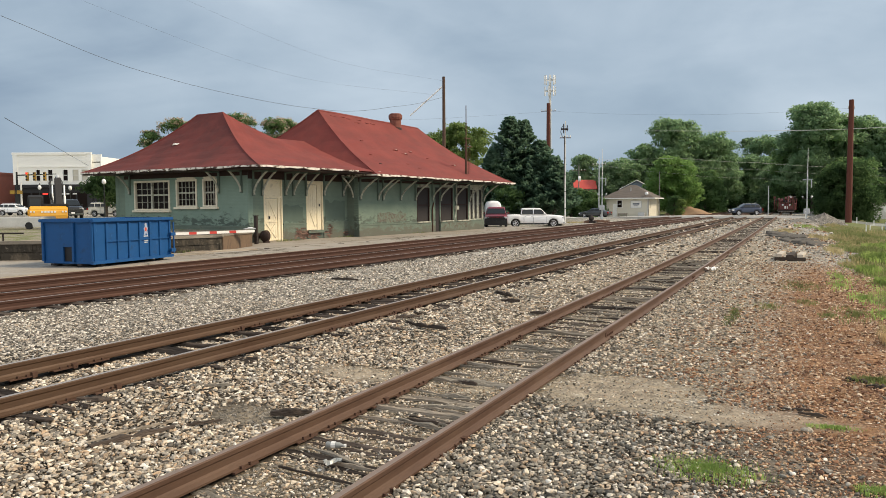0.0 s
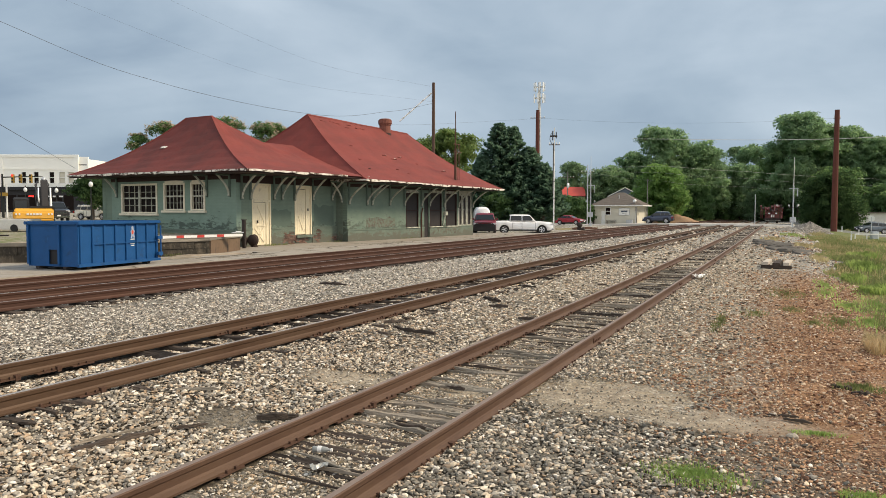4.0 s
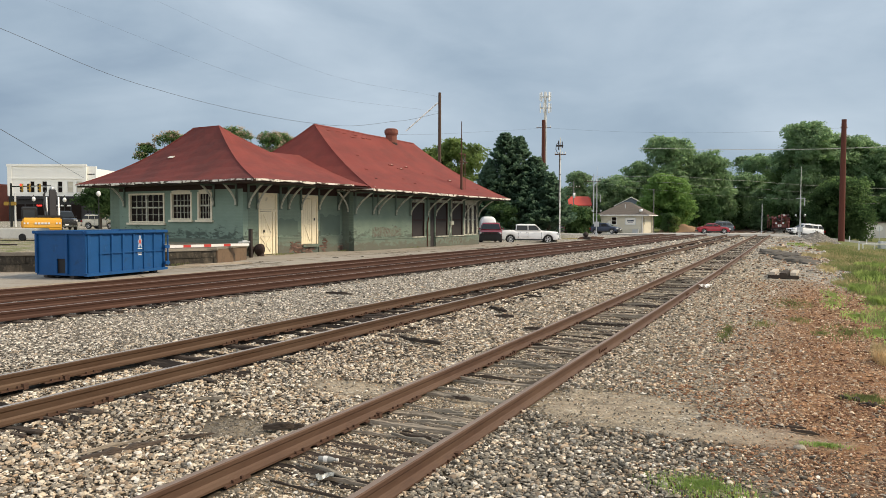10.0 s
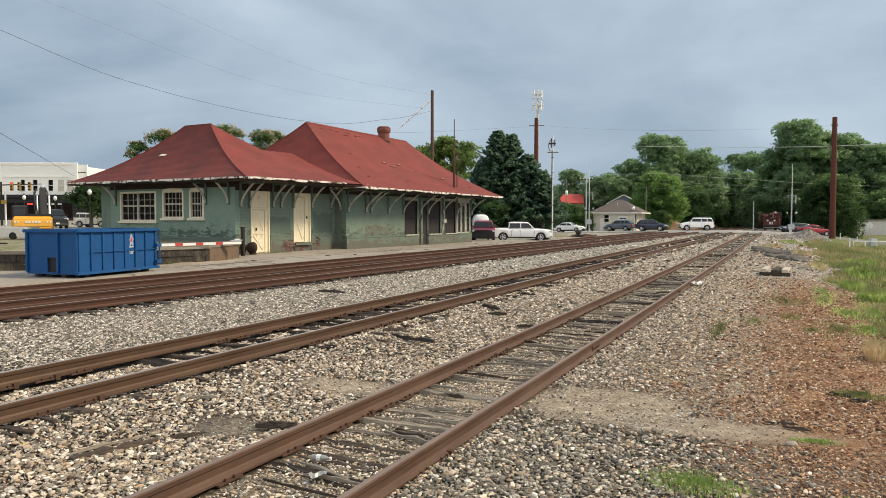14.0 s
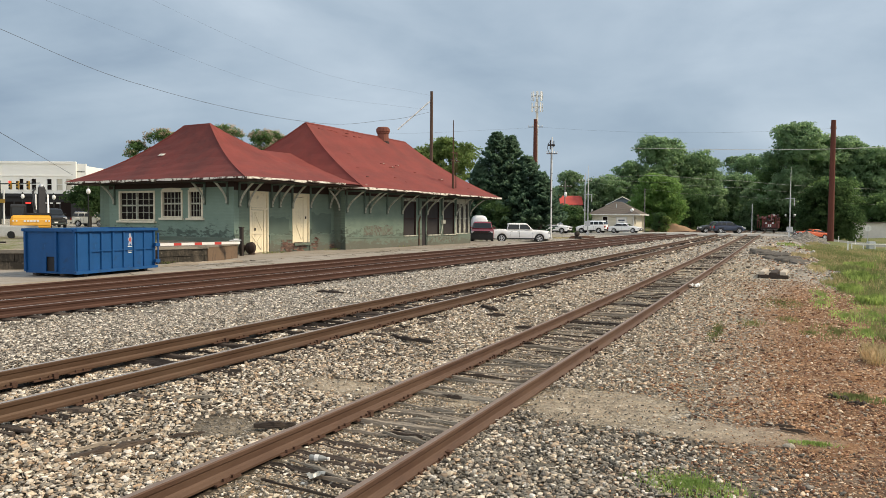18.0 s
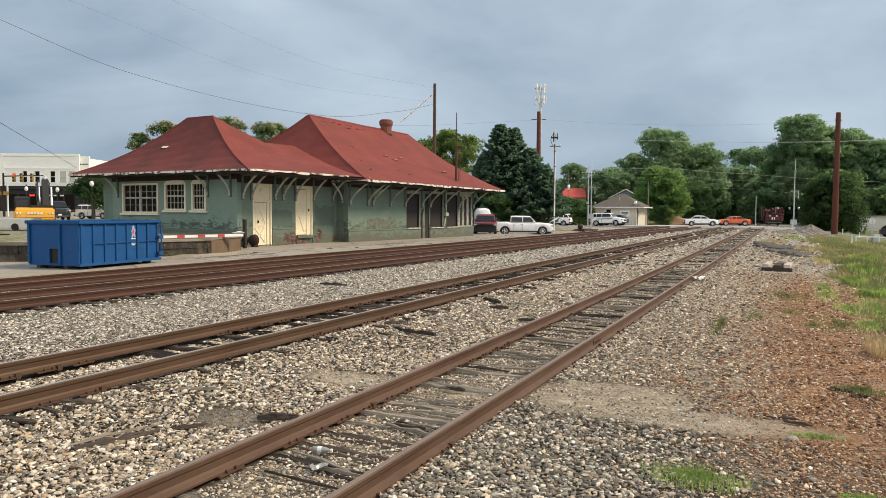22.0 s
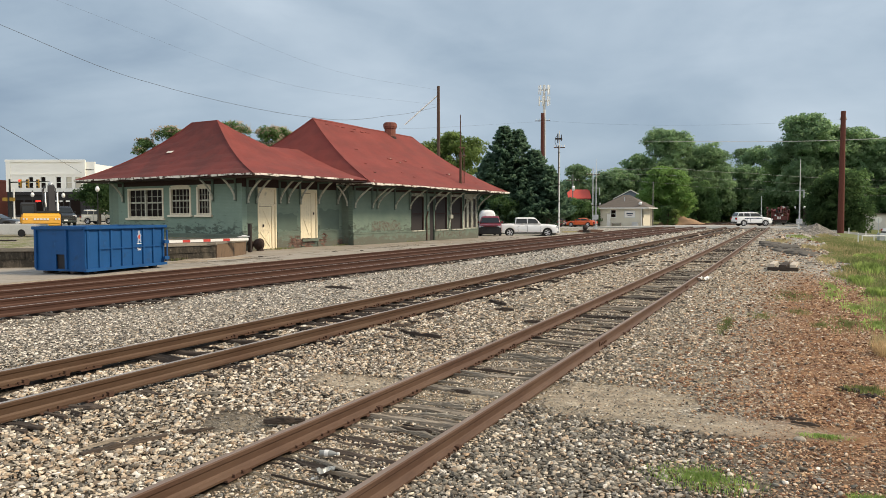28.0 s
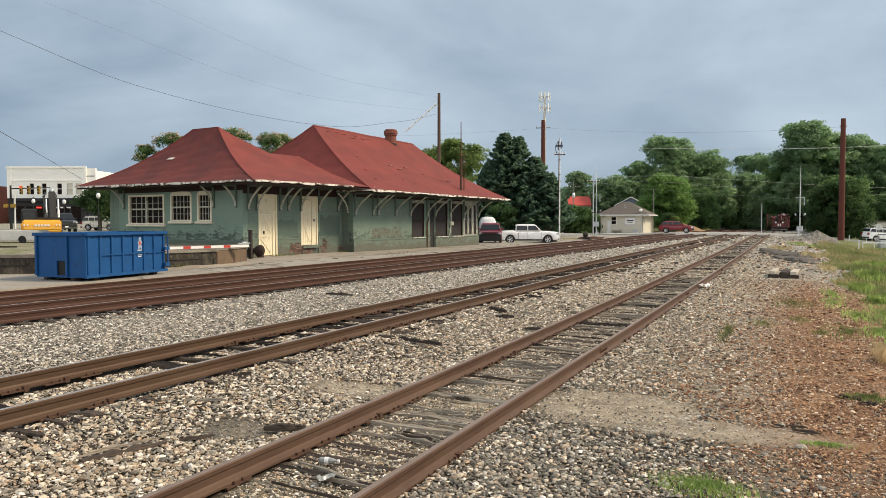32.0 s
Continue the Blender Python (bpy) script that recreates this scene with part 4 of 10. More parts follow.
part("inner_wall", Geo().box(0.5, 24.4, 4.0, 4.1, 0.3, 4.2).box(2.6, 2.7, 0.4, 10.5, 0.3, 4.2), M["door_shadow"], depot, "dark interior partition")


def wainscot(a0, a1, y, z1):
    return Geo().box(a0, a1, y - 0.05, y - 0.002, ZP - 0.3, z1).box(a0, a1, y - 0.075, y - 0.05, z1 - 0.09, z1)


part("plinth", wainscot(0.0, 1.1, 0, 1.33), M["green_dark"], depot, "stained lower brick courses")
part("plinth", wainscot(2.6, 4.5, 0, 1.33), M["green_dark"], depot)
part("plinth", wainscot(6.06, 8.36, 0, 1.33), M["green_dark"], depot)
part("plinth", wainscot(8.36, 17.3, -0.9, 1.13), M["green_dark"], depot)
part("plinth", wainscot(18.05, 24.7, -0.9, 1.13), M["green_dark"], depot)
part("plinth", Geo().box(-0.05, -0.002, 0, 10.6, ZP - .3, 1.25).box(-0.075, -0.05, 0, 10.6, 1.16, 1.25), M["green_dark"], depot)


def bricks_patch(a0, a1, z0, z1, y, seed, density=0.75):
    """Bare bricks where the paint has scaled off, each a little proud or sunk."""
    r = random.Random(seed)
    g = Geo()
    z = z0
    row = 0
    while z < z1:
        a = a0 + (0.11 if row % 2 else 0)
        while a < a1:
            u, v = (a - a0) / (a1 - a0) * 2 - 1, (z - z0) / (z1 - z0) * 2 - 1
            if r.random() < density * (1.25 - 0.9 * (u * u * .8 + v * v * .6)):
                o = r.uniform(0.004, 0.03)
                g.box(a, a + 0.205, y - o, y + 0.01, z, z + 0.062)
            a += 0.22
        z += 0.075
        row += 1
    return g


part("brickwork", bricks_patch(3.35, 4.6, 0.36, 0.98, -0.055, 1, 0.95), M["brick_bare"], depot, "bare red brick where paint has scaled off")
part("brickwork", bricks_patch(6.05, 6.75, 0.36, 1.18, -0.055, 2, 0.8), M["brick_bare"], depot)
part("brickwork", bricks_patch(4.7, 5.95, 0.36, 0.82, -0.002, 4, 0.8), M["brick_bare"], depot)
part("brickwork", bricks_patch(7.5, 8.3, 0.36, 0.7, -0.055, 5, 0.7), M["brick_bare"], depot)


def roof_z(t, ze, zr, flare):
    """Height of a flared roof at the share t of the way from eave to ridge."""
    return ze + (zr - ze) * ((1 - flare) * t + flare * t ** 2.4)


def roof_shell(e, r, ze, zr, flare=0.3, rings=12, dip=(0.0, 0.0)):
    """A hipped roof with flared eaves between an eave rectangle e and a ridge rectangle r, both (x0, x1, y0, y1).
    dip: how much eave and ridge have settled for each metre along x."""
    g = Geo()
    rr = []
    for k in range(rings + 1):
        t = k / rings
        u = [e[i] + (r[i] - e[i]) * t for i in range(4)]
        z = roof_z(t, ze, zr, flare)
        pts = []
        n = 10
        for (xa, ya), (xb, yb) in (((u[0], u[2]), (u[1], u[2])), ((u[1], u[2]), (u[1], u[3])), ((u[1], u[3]), (u[0], u[3])), ((u[0], u[3]), (u[0], u[2]))):
            for q in range(n):
                s = q / n
                wob = 0.02 * math.sin(9 * xa + 13 * s + 5 * t) * (1 if 0 < k < rings else 0.3)
                x = xa + (xb - xa) * s
                pts.append((x, ya + (yb - ya) * s, z + wob - (x - e[0]) * (dip[0] + (dip[1] - dip[0]) * t)))
        rr.append(pts)
    g.loft(rr, cap=False)
    g.f.append(tuple(rings * 40 + i for i in range(40)))
    return g


E1, R1 = (-1.45, 8.6, -2.4, 12.75), (2.18, 2.26, 4.2, 6.4)
E2, R2 = (7.85, 26.6, -2.8, 13.7), (11.8, 24.4, 5.27, 5.33)
Z1, F1 = (4.38, 7.82), 0.40
Z2, F2, DIP2 = (4.20, 9.12), 0.26, (0.008, 0.018)
roof_1 = part("roof", roof_shell(E1, R1, *Z1, F1), M["roof_red"], depot, "faded red shingled roof with flared eaves, its end slope coloured darker")
# faces turned to -x get the darker copy as painted shade
roof_1.data.materials.append(M["roof_shaded"])
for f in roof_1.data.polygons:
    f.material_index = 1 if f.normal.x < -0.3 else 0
part("roof", roof_shell(E2, R2, *Z2, F2, dip=DIP2), M["roof_red"], depot)
# lower ridge between the two
g = Geo()
rings = []
for s in (3.2, 5, 7, 9, 11.6):
    rings.append([(s, -2.38, 4.34), (s, -0.6, 4.80), (s, 1.2, 5.33), (s, 3.2, 5.98), (s, 5.3, 6.76), (s, 7.4, 5.98), (s, 12.3, 4.4)])
g.loft(rings, close=False)
part("roof", g, M["roof_red"], depot)


def soffit(e, z, dip=0.0):
    g = Geo().box(e[0] + 0.06, e[1] - 0.06, e[2] + 0.06, e[3] - 0.06, z - 0.13, z - 0.07)
    g.v = [(x, y, q - dip * (x - e[0])) for x, y, q in g.v]
    return g


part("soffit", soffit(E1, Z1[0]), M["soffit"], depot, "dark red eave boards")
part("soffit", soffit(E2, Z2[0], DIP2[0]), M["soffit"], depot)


def fascia(a, b, z, seed, h=0.115, dip=0.0, x0=0.0):
    """A sagging, chipped eave board from a to b."""
    r = random.Random(seed)
    a, b = Vector((*a, z - dip * (a[0] - x0))), Vector((*b, z - dip * (b[0] - x0)))
    n = max(4, int((b - a).length / 0.5))
    d = (b - a).normalized()
    out = Vector((d.y, -d.x, 0))
    rings = []
    for k in range(n + 1):
        p = a.lerp(b, k / n)
        j = r.uniform(-0.012, 0.012)
        lo = h * r.uniform(0.55, 1.3)
        rings.append([p + out * 0.0 + Vector((0, 0, 0.05 + j)), p + out * 0.06 + Vector((0, 0, 0.05 + j)), p + out * 0.06 + Vector((0, 0, 0.05 - lo)), p + Vector((0, 0, 0.05 - lo))])
    return Geo().loft(rings)


for e, z, sd, dip in ((E1, Z1[0] - 0.02, 1, 0.0), (E2, Z2[0] - 0.02, 5, DIP2[0])):
    c = [(e[0], e[2]), (e[1], e[2]), (e[1], e[3]), (e[0], e[3])]
    for k in range(4):
        a, b = c[k], c[(k + 1) % 4]
        if sd == 1 and k == 0:
            b = (6.45, e[2])
        part("fascia", fascia(a, b, z, sd + k, dip=dip, x0=e[0]), M["fascia"], depot, "flaking white eave board" if k == 0 else "")


def brace(reach=1.15, drop=1.25):
    """A slender curved timber knee brace and the posts that carry it; wall at y 0, reaching to -y."""
    g = Geo()
    n = 12
    rings = []
    for k in range(n + 1):
        t = k / n
        y, z, q = -0.10 - (reach * 0.95 - 0.10) * t ** 1.6, -drop + (drop - 0.05) * t ** 0.9, 0.032 + 0.012 * (k == 0)
        rings.append([(-q, y - 0.036, z - 0.026), (q, y - 0.036, z - 0.026), (q, y + 0.036, z + 0.026), (-q, y + 0.036, z + 0.026)])
    g.loft(rings).box(-0.05, 0.05, -0.145, -0.06, -drop - 0.06, -drop + 0.02)
    post = Geo().box(-0.055, 0.055, -0.09, -0.002, -drop - 0.12, 0.0).box(-0.05, 0.05, -reach, -0.09, -0.09, 0.0)
    return g.mesh("roof_brace", M["brace"]), post.mesh("wall_post", M["green_new"])


def hang(brace_pair, at):
    part("wall_post", brace_pair[1], None, part("roof_brace", brace_pair[0], None, depot, at=at))


brace_e, brace_s, brace_w = brace(), brace(0.95, 1.1), brace(1.5, 1.3)
for s in (0.35, 1.0, 2.8, 3.45, 4.5, 6.1, 7.9):
    hang(brace_e, pose(s, 0, 4.25))
for s in (8.5, 10.35, 10.9, 12.9, 14.7, 16.9, 18.0, 20.1, 22.3, 24.6):
    hang(brace_w, pose(s, -0.9, 4.07 - 0.008 * (s - 7.85)))
hang(brace_e, pose(8.36, -0.55, 4.12, 0, 0, -90))
for w in (0.45, 2.2, 10.05):
    hang(brace_s, pose(0, w, 4.25, 0, 0, -90))
hang(brace_e, pose(24.7, -0.6, 3.94, 0, 0, 90))
hang(brace_e, pose(24.7, 1.6, 3.94, 0, 0, 90))


def sash_window(at, w, h, cols, rows, halves=2, arch=False):
    """A window in a frame: outer casing, sashes with glazing bars, panes, sill. Local a along, z up, outside at -y."""
    win = part("window", Geo().box(0, w, 0.10, 0.14, 0.0, h), M["pane_dark"], depot, at=at)
    f = Geo()
    t = 0.11
    f.box(-0.02, t, -0.04, 0.12, -0.01, h).box(w - t, w + 0.02, -0.04, 0.12, -0.01, h).box(t, w - t, -0.04, 0.12, h - t, h + (0.08 if arch else 0.0)).box(t, w - t, -0.03, 0.12, 0.0, 0.08)
    if arch:
        f.prism([(0.02, h + 0.05)] + [(w / 2 - math.cos(k * math.pi / 10) * (w / 2 - 0.02), h + 0.05 + 0.09 * math.sin(k * math.pi / 10)) for k in range(11)] + [(w - 0.02, h + 0.05)], -0.035, 0.1)
    part("window_frame", f, M["cream_dim"], win, bevel=0.008)
    part("sill", Geo().box(-0.12, w + 0.12, -0.14, 0.1, -0.13, -0.01), M["cream_dim"], win, bevel=0.01)
    span = (w - 2 * t) / halves
    for k in range(halves):
        x0 = t + span * k
        s = Geo()
        bars = []
        if k:
            s.box(x0 - 0.06, x0 + 0.06, -0.02, 0.11, 0.08, h - t)
        s.box(x0, x0 + span, 0.02, 0.10, h * 0.49, h * 0.49 + 0.08)
        for c in range(1, cols):
            x = x0 + span * c / cols
            bars.append((x - 0.013, x + 0.013, 0.05, 0.10, 0.08, h - t))
        for rr in range(1, rows):
            z = 0.08 + (h - t - 0.08) * rr / rows
            bars.append((x0, x0 + span, 0.055, 0.098, z - 0.012, z + 0.012))
        part("sash_rail", s, M["brace"], win)
        for bar in bars:
            part("glazing_bar", Geo().box(*bar), M["brace"], win)
    return win


def end_at(a, z):
    return END @ pose(a, 0, z)


sash_window(end_at(0.95, 2.12), 3.25, 1.74, 3, 4, 2)
sash_window(end_at(4.78, 2.30), 1.77, 1.56, 5, 4, 1, True)
sash_window(end_at(7.05, 2.30), 1.15, 1.56, 4, 4, 1, True)
for a0, a1, z0, z1 in (W_2[0], W_2[2], W_2[3]):
    w, h = a1 - a0, z1 - z0
    win = part("window", Geo().box(0, w, 0.08, 0.13, 0, h), M["boarded"], depot, "boarded-up dark window", at=pose(a0, -0.9, z0))
    part("window_frame", Geo().box(0, 0.07, -0.02, 0.1, 0, h).box(w - 0.07, w, -0.02, 0.1, 0, h).box(0.07, w - 0.07, -0.02, 0.1, h - 0.08, h).box(0.07, w - 0.07, 0.0, 0.1, h * 0.47, h * 0.47 + 0.07), M["soffit"], win)
    part("sill", Geo().box(-0.06, w + 0.06, -0.12, 0.08, -0.085, -0.005), M["brace"], win, bevel=0.01)
    part("arch_trim", Geo().prism([(0.0, h + 0.02)] + [(w / 2 - math.cos(k * math.pi / 10) * w / 2, h + 0.03 + 0.2 * math.sin(k * math.pi / 10)) for k in range(11)] + [(w, h + 0.02)], -0.03, 0.02), M["brace"], win)
for a0, a1, z0, z1 in B_3:
    w, h = a1 - a0, z1 - z0
    win = part("window", Geo().box(0, w, 0.06, 0.1, 0, h), M["boarded"], depot, at=pose(a0, -0.9, z0))
    part("window_frame", Geo().box(0, 0.05, -0.02, 0.08, 0, h).box(w - 0.05, w, -0.02, 0.08, 0, h).box(0.05, w - 0.05, -0.02, 0.08, h * 0.5, h * 0.5 + 0.05), M["brace"], win)


def plank_door(at, w, h, transom, jamb, braces, label, panels=False):
    """A ledged plank door beside a wide plain jamb, under a boarded transom, in a cream frame."""
    d = part("door", Geo().box(0.1, w - jamb, 0.075, 0.11, 0.02, transom - 0.03), M["cream"], depot, label, at=at)
    part("lining", Geo().box(0.05, w - 0.05, 0.13, 0.16, 0.0, h - 0.05), M["door_shadow"], d)
    f = Geo().box(0, 0.1, -0.03, 0.14, 0, h).box(w - 0.11, w, -0.05, 0.14, 0, h).box(0.1, w - 0.11, -0.03, 0.14, h - 0.1, h).box(0.1, w - 0.11, -0.045, 0.14, transom, transom + 0.12)
    part("door_frame", f, M["cream"], d, bevel=0.01)
    part("jamb", Geo().box(w - jamb + 0.035, w - 0.115, 0.02, 0.12, 0.0, transom - 0.005), M["cream"], d, "wide plain door jamb", bevel=0.008)
    k = 5 if panels else 6
    wide = (w - jamb - 0.1) / k
    for i in range(k):
        x0 = 0.1 + wide * i
        part("plank", Geo().box(x0 + 0.005, x0 + wide - 0.005, 0.04, 0.073, 0.03, transom - 0.035), M["cream"], d)
    part("transom_board", Geo().box(0.105, w - 0.115, 0.03, 0.058, transom + 0.125, h - 0.105), M["cream"], d)
    x0, x1 = 0.12, w - jamb - 0.02
    for (xa, za), (xb, zb) in braces:
        a, b = Vector((x0 + (x1 - x0) * xa, 0.038, transom * za)), Vector((x0 + (x1 - x0) * xb, 0.038, transom * zb))
        dv = (b - a).normalized()
        nv = Vector((-dv.z, 0, dv.x)) * 0.05
        o = Vector((0, -.03, 0))
        part("batten", Geo().add([a - nv, b - nv, b + nv, a + nv, a - nv + o, b - nv + o, b + nv + o, a + nv + o],
              [(0, 1, 2, 3), (7, 6, 5, 4), (0, 4, 5, 1), (1, 5, 6, 2), (2, 6, 7, 3), (3, 7, 4, 0)]), M["cream"], d)
    hx = w - jamb * 0.6 if panels else 0.42
    part("handle", Geo().box(hx - 0.03, hx + 0.03, -0.03, 0.03, transom * 0.52, transom * 0.52 + 0.15), M["iron_old"], d)
    return d


M["iron_old"] = surface("black_old_iron", (0.03, 0.026, 0.024), 0.7, 0.3, grain=20, amount=0.3, bump=0.2)
plank_door(pose(1.13, 0, ZP), 1.43, 3.45, 2.42, 0.36, [((0, .97), (1, .97)), ((0, .46), (1, .46)), ((0, .04), (1, .04)), ((.35, .93), (.95, .52)), ((.1, .42), (.9, .08)), ((.9, .42), (.1, .08))], "cream ledged freight door with crossed battens")
plank_door(pose(4.54, 0, 0.86), 1.48, 2.92, 2.72, 0.52, [((0, .97), (1, .97)), ((0, .46), (1, .46)), ((0, .03), (1, .03)), ((.3, .42), (.85, .08))], "cream plank door standing above a step", True)
part("door", Geo().box(0, 0.63, 0.08, 0.14, 0, 3.25), M["boarded"], depot, "narrow dark door", at=pose(17.35, -0.9, ZP))
part("sill", Geo().box(4.6, 6.0, -0.14, 0.1, 0.70, 0.855), M["green_dark"], depot)
chim = part("chimney", Geo().tube((0, 0, -1.2), (0, 0, 0.50), 0.47, 0.45, 14), M["chimney"], depot, "round red brick chimney with a corbelled cap", at=pose(20.95, 5.15, 8.72))
part("chimney_cap", Geo().tube((0, 0, 0.46), (0, 0, 0.60), 0.50, 0.54, 14).tube((0, 0, 0.60), (0, 0, 0.88), 0.56, 0.55, 14).tube((0, 0, 0.88), (0, 0, 0.98), 0.50, 0.44, 14), M["chimney"], chim, bevel=0.02)
part("flashing", Geo().tube((0, 0, -0.62), (0, 0, -0.16), 0.62, 0.48, 14), M["soffit"], chim, "torn dark flashing round the chimney foot")
mast = part("mast", Geo().tube((0, 0, 0), (0, 0, 2.6), 0.10, 0.085).tube((0, 0, 2.6), (0, 0, 5.4), 0.045, 0.03), M["rust"], depot, "rusty signal mast on the eave", at=pose(20.85, -1.5, 4.45))
part("mast_ladder", Geo().tube((0.55, 0.1, -.1), (0.45, 0, 3.0), 0.02).tube((0.75, 0.1, -.1), (0.6, 0, 3.0), 0.02).box(-.3, .9, -.04, .04, 2.3, 2.36).box(-.3, .6, -.04, .04, 2.9, 2.96), M["rust"], mast)
# scattered patches of missing or lifted shingle
def on_main_roof(s, f):
    """A place on the track-side slope of the main roof: s along it, f of the way up."""
    return s, E2[2] + (R2[2] - E2[2]) * f, roof_z(f, *Z2, F2) - (s - E2[0]) * (DIP2[0] + (DIP2[1] - DIP2[0]) * f)


for k in range(7):
    s, f = rng.uniform(9.5, 24), rng.uniform(0.15, 0.9)
    if s < E2[0] + 4.0 * f + 0.6:
        continue
    x, y, z = on_main_roof(s, f)
    L = rng.uniform(0.05, 0.15)
    part("roof_patch", Geo().box(-L, L, -0.03, 0.03, 0.0, 0.02), M["ridge_red"] if rng.random() < 0.6 else M["soffit"], depot, at=pose(x, y, z + 0.02, 32, 0, rng.uniform(-10, 10)))
for s, f, L in ((15.6, 0.52, 0.26), (16.2, 0.47, 0.30), (17.5, 0.52, 0.2), (21.3, 0.33, 0.34)):
    x, y, z = on_main_roof(s, f)
    part("roof_patch", Geo().box(-L * 0.25, L * 0.2, -0.03, 0.02, 0.03, 0.05), M["fascia"], depot, at=pose(x + 0.1, y, z + 0.03, 30, 0, rng.uniform(-12, 4)))
    part("roof_patch", Geo().box(-L, L, -0.05, 0.03, 0.0, 0.03), M["ridge_red"], depot, "torn lifted shingles", at=pose(x, y, z + 0.03, 30, 0, rng.uniform(-12, 4)))
part("roof_patch", Geo().box(-0.1, 0.1, -0.25, 0.25, 0, 0.02), M["fascia"], depot, "pale scrap lying on the shingles", at=pose(0.66, 6.6, roof_z(0.58, *Z1, F1) + 0.03, 0, -34, 0))

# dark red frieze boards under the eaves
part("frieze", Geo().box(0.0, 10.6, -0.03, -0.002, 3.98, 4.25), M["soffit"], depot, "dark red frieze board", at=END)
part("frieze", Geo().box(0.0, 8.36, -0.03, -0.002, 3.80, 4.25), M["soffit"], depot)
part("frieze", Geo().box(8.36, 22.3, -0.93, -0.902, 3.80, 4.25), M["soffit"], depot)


def paint_over(a0, a1, z0, z1, y, seed):
    """A ragged patch of newer paint."""
    r = random.Random(seed)
    top = [(a0 + (a1 - a0) * k / 9, z1 + r.uniform(-0.12, 0.10)) for k in range(10)]
    bot = [(a0 + (a1 - a0) * k / 9, z0 + r.uniform(-0.05, 0.12)) for k in range(9, -1, -1)]
    return Geo().prism(bot + top, y - 0.006, y - 0.001)


part("paint_patch", paint_over(2.62, 4.25, 1.36, 2.35, 0, 1), M["green_new"], depot, "darker painted-over patch")
part("paint_patch", paint_over(6.25, 8.1, 1.36, 2.6, 0, 2), M["green_new"], depot)
M["scab"] = peeling(surface("scabby_bare_render", (0.100, 0.086, 0.070), 0.9, grain=14, amount=0.6, big=3, big_amount=0.6, bump=0.5, tint=(0.20, 0.185, 0.155)), (0.14, 0.175, 0.14), 5.0, 0.47, 0.51)
part("scaled_patch", paint_over(10.3, 13.6, 1.16, 1.85, -0.9, 3), M["scab"], depot, "patch where the paint has scaled away")
part("scaled_patch", paint_over(18.5, 22.0, 0.5, 1.05, -0.956, 4), M["scab"], depot)
# broken brick and rust by the step, open conduit down the wall
part("vent_hole", Geo().tube((7.3, -0.004, 1.75), (7.3, 0.02, 1.75), 0.09, n=9), M["door_shadow"], depot)
part("conduit", Geo().line([(16.85, -0.98, 0.4), (16.85, -0.98, 2.1), (17.0, -1.0, 2.5)], 0.05), M["iron_dark"] if "iron_dark" in M else M["rust"], depot)
part("meter_box", Geo().box(20.05, 20.45, -1.1, -0.9, 1.95, 2.25), M["brace"], depot, bevel=0.02)
part("downpipe", Geo().line([(20.25, -1.0, 4.0), (20.25, -1.0, 2.2), (19.95, -0.98, 1.2)], 0.045), M["brace"], depot)


def strip(pts, w):
    """A bent strip of square section along a line of points."""
    return Geo().loft([[(x - w, y - w, z - w), (x + w, y - w, z - w), (x + w, y + w, z + w * 0.6), (x - w, y + w, z + w * 0.6)] for x, y, z in pts])


def hip_caps(e, r, ze, zr, flare, corners, dip=(0.0, 0.0), name="ridge_cap"):
    """Bent cap strips over the hips of a flared roof."""
    for (ix, iy) in corners:
        pts = []
        for k in range(13):
            t = k / 12
            x = e[ix] + (r[ix] - e[ix]) * t
            pts.append((x, e[iy] + (r[iy] - e[iy]) * t, roof_z(t, ze, zr, flare) - (x - e[0]) * (dip[0] + (dip[1] - dip[0]) * t) + 0.012))
        part(name, strip(pts, 0.035), M["ridge_red"], depot)


hip_caps(E1, R1, *Z1, F1, ((0, 2), (0, 3)))
hip_caps(E2, R2, *Z2, F2, ((0, 2), (1, 2), (0, 3)), DIP2)
part("ridge_cap", Geo().loft([[(R2[0] + (R2[1] - R2[0]) * k / 8, 5.3 + a, Z2[1] - DIP2[1] * (R2[0] + (R2[1] - R2[0]) * k / 8 - E2[0]) + 0.02 + b + rng.uniform(-.015, .015)) for a, b in ((-.12, -.07), (0, .04), (.12, -.07))] for k in range(9)]), M["ridge_red"], depot)
part("ridge_cap", strip([(R1[0] + 0.04, R1[2] + (R1[3] - R1[2]) * k / 4, Z1[1] + 0.01) for k in range(5)], 0.05), M["ridge_red"], depot)
# torn shingles near the main ridge
for k in range(7):
    x, y, z = on_main_roof(13.0 + 0.75 * k + rng.uniform(-.2, .2), rng.uniform(0.9, 0.97))
    part("roof_patch", Geo().box(-0.24, 0.24, -0.05, 0.05, 0.0, 0.02), M["ridge_red"], depot, at=pose(x, y, z + 0.015, 35, 0, rng.uniform(-14, 14)))


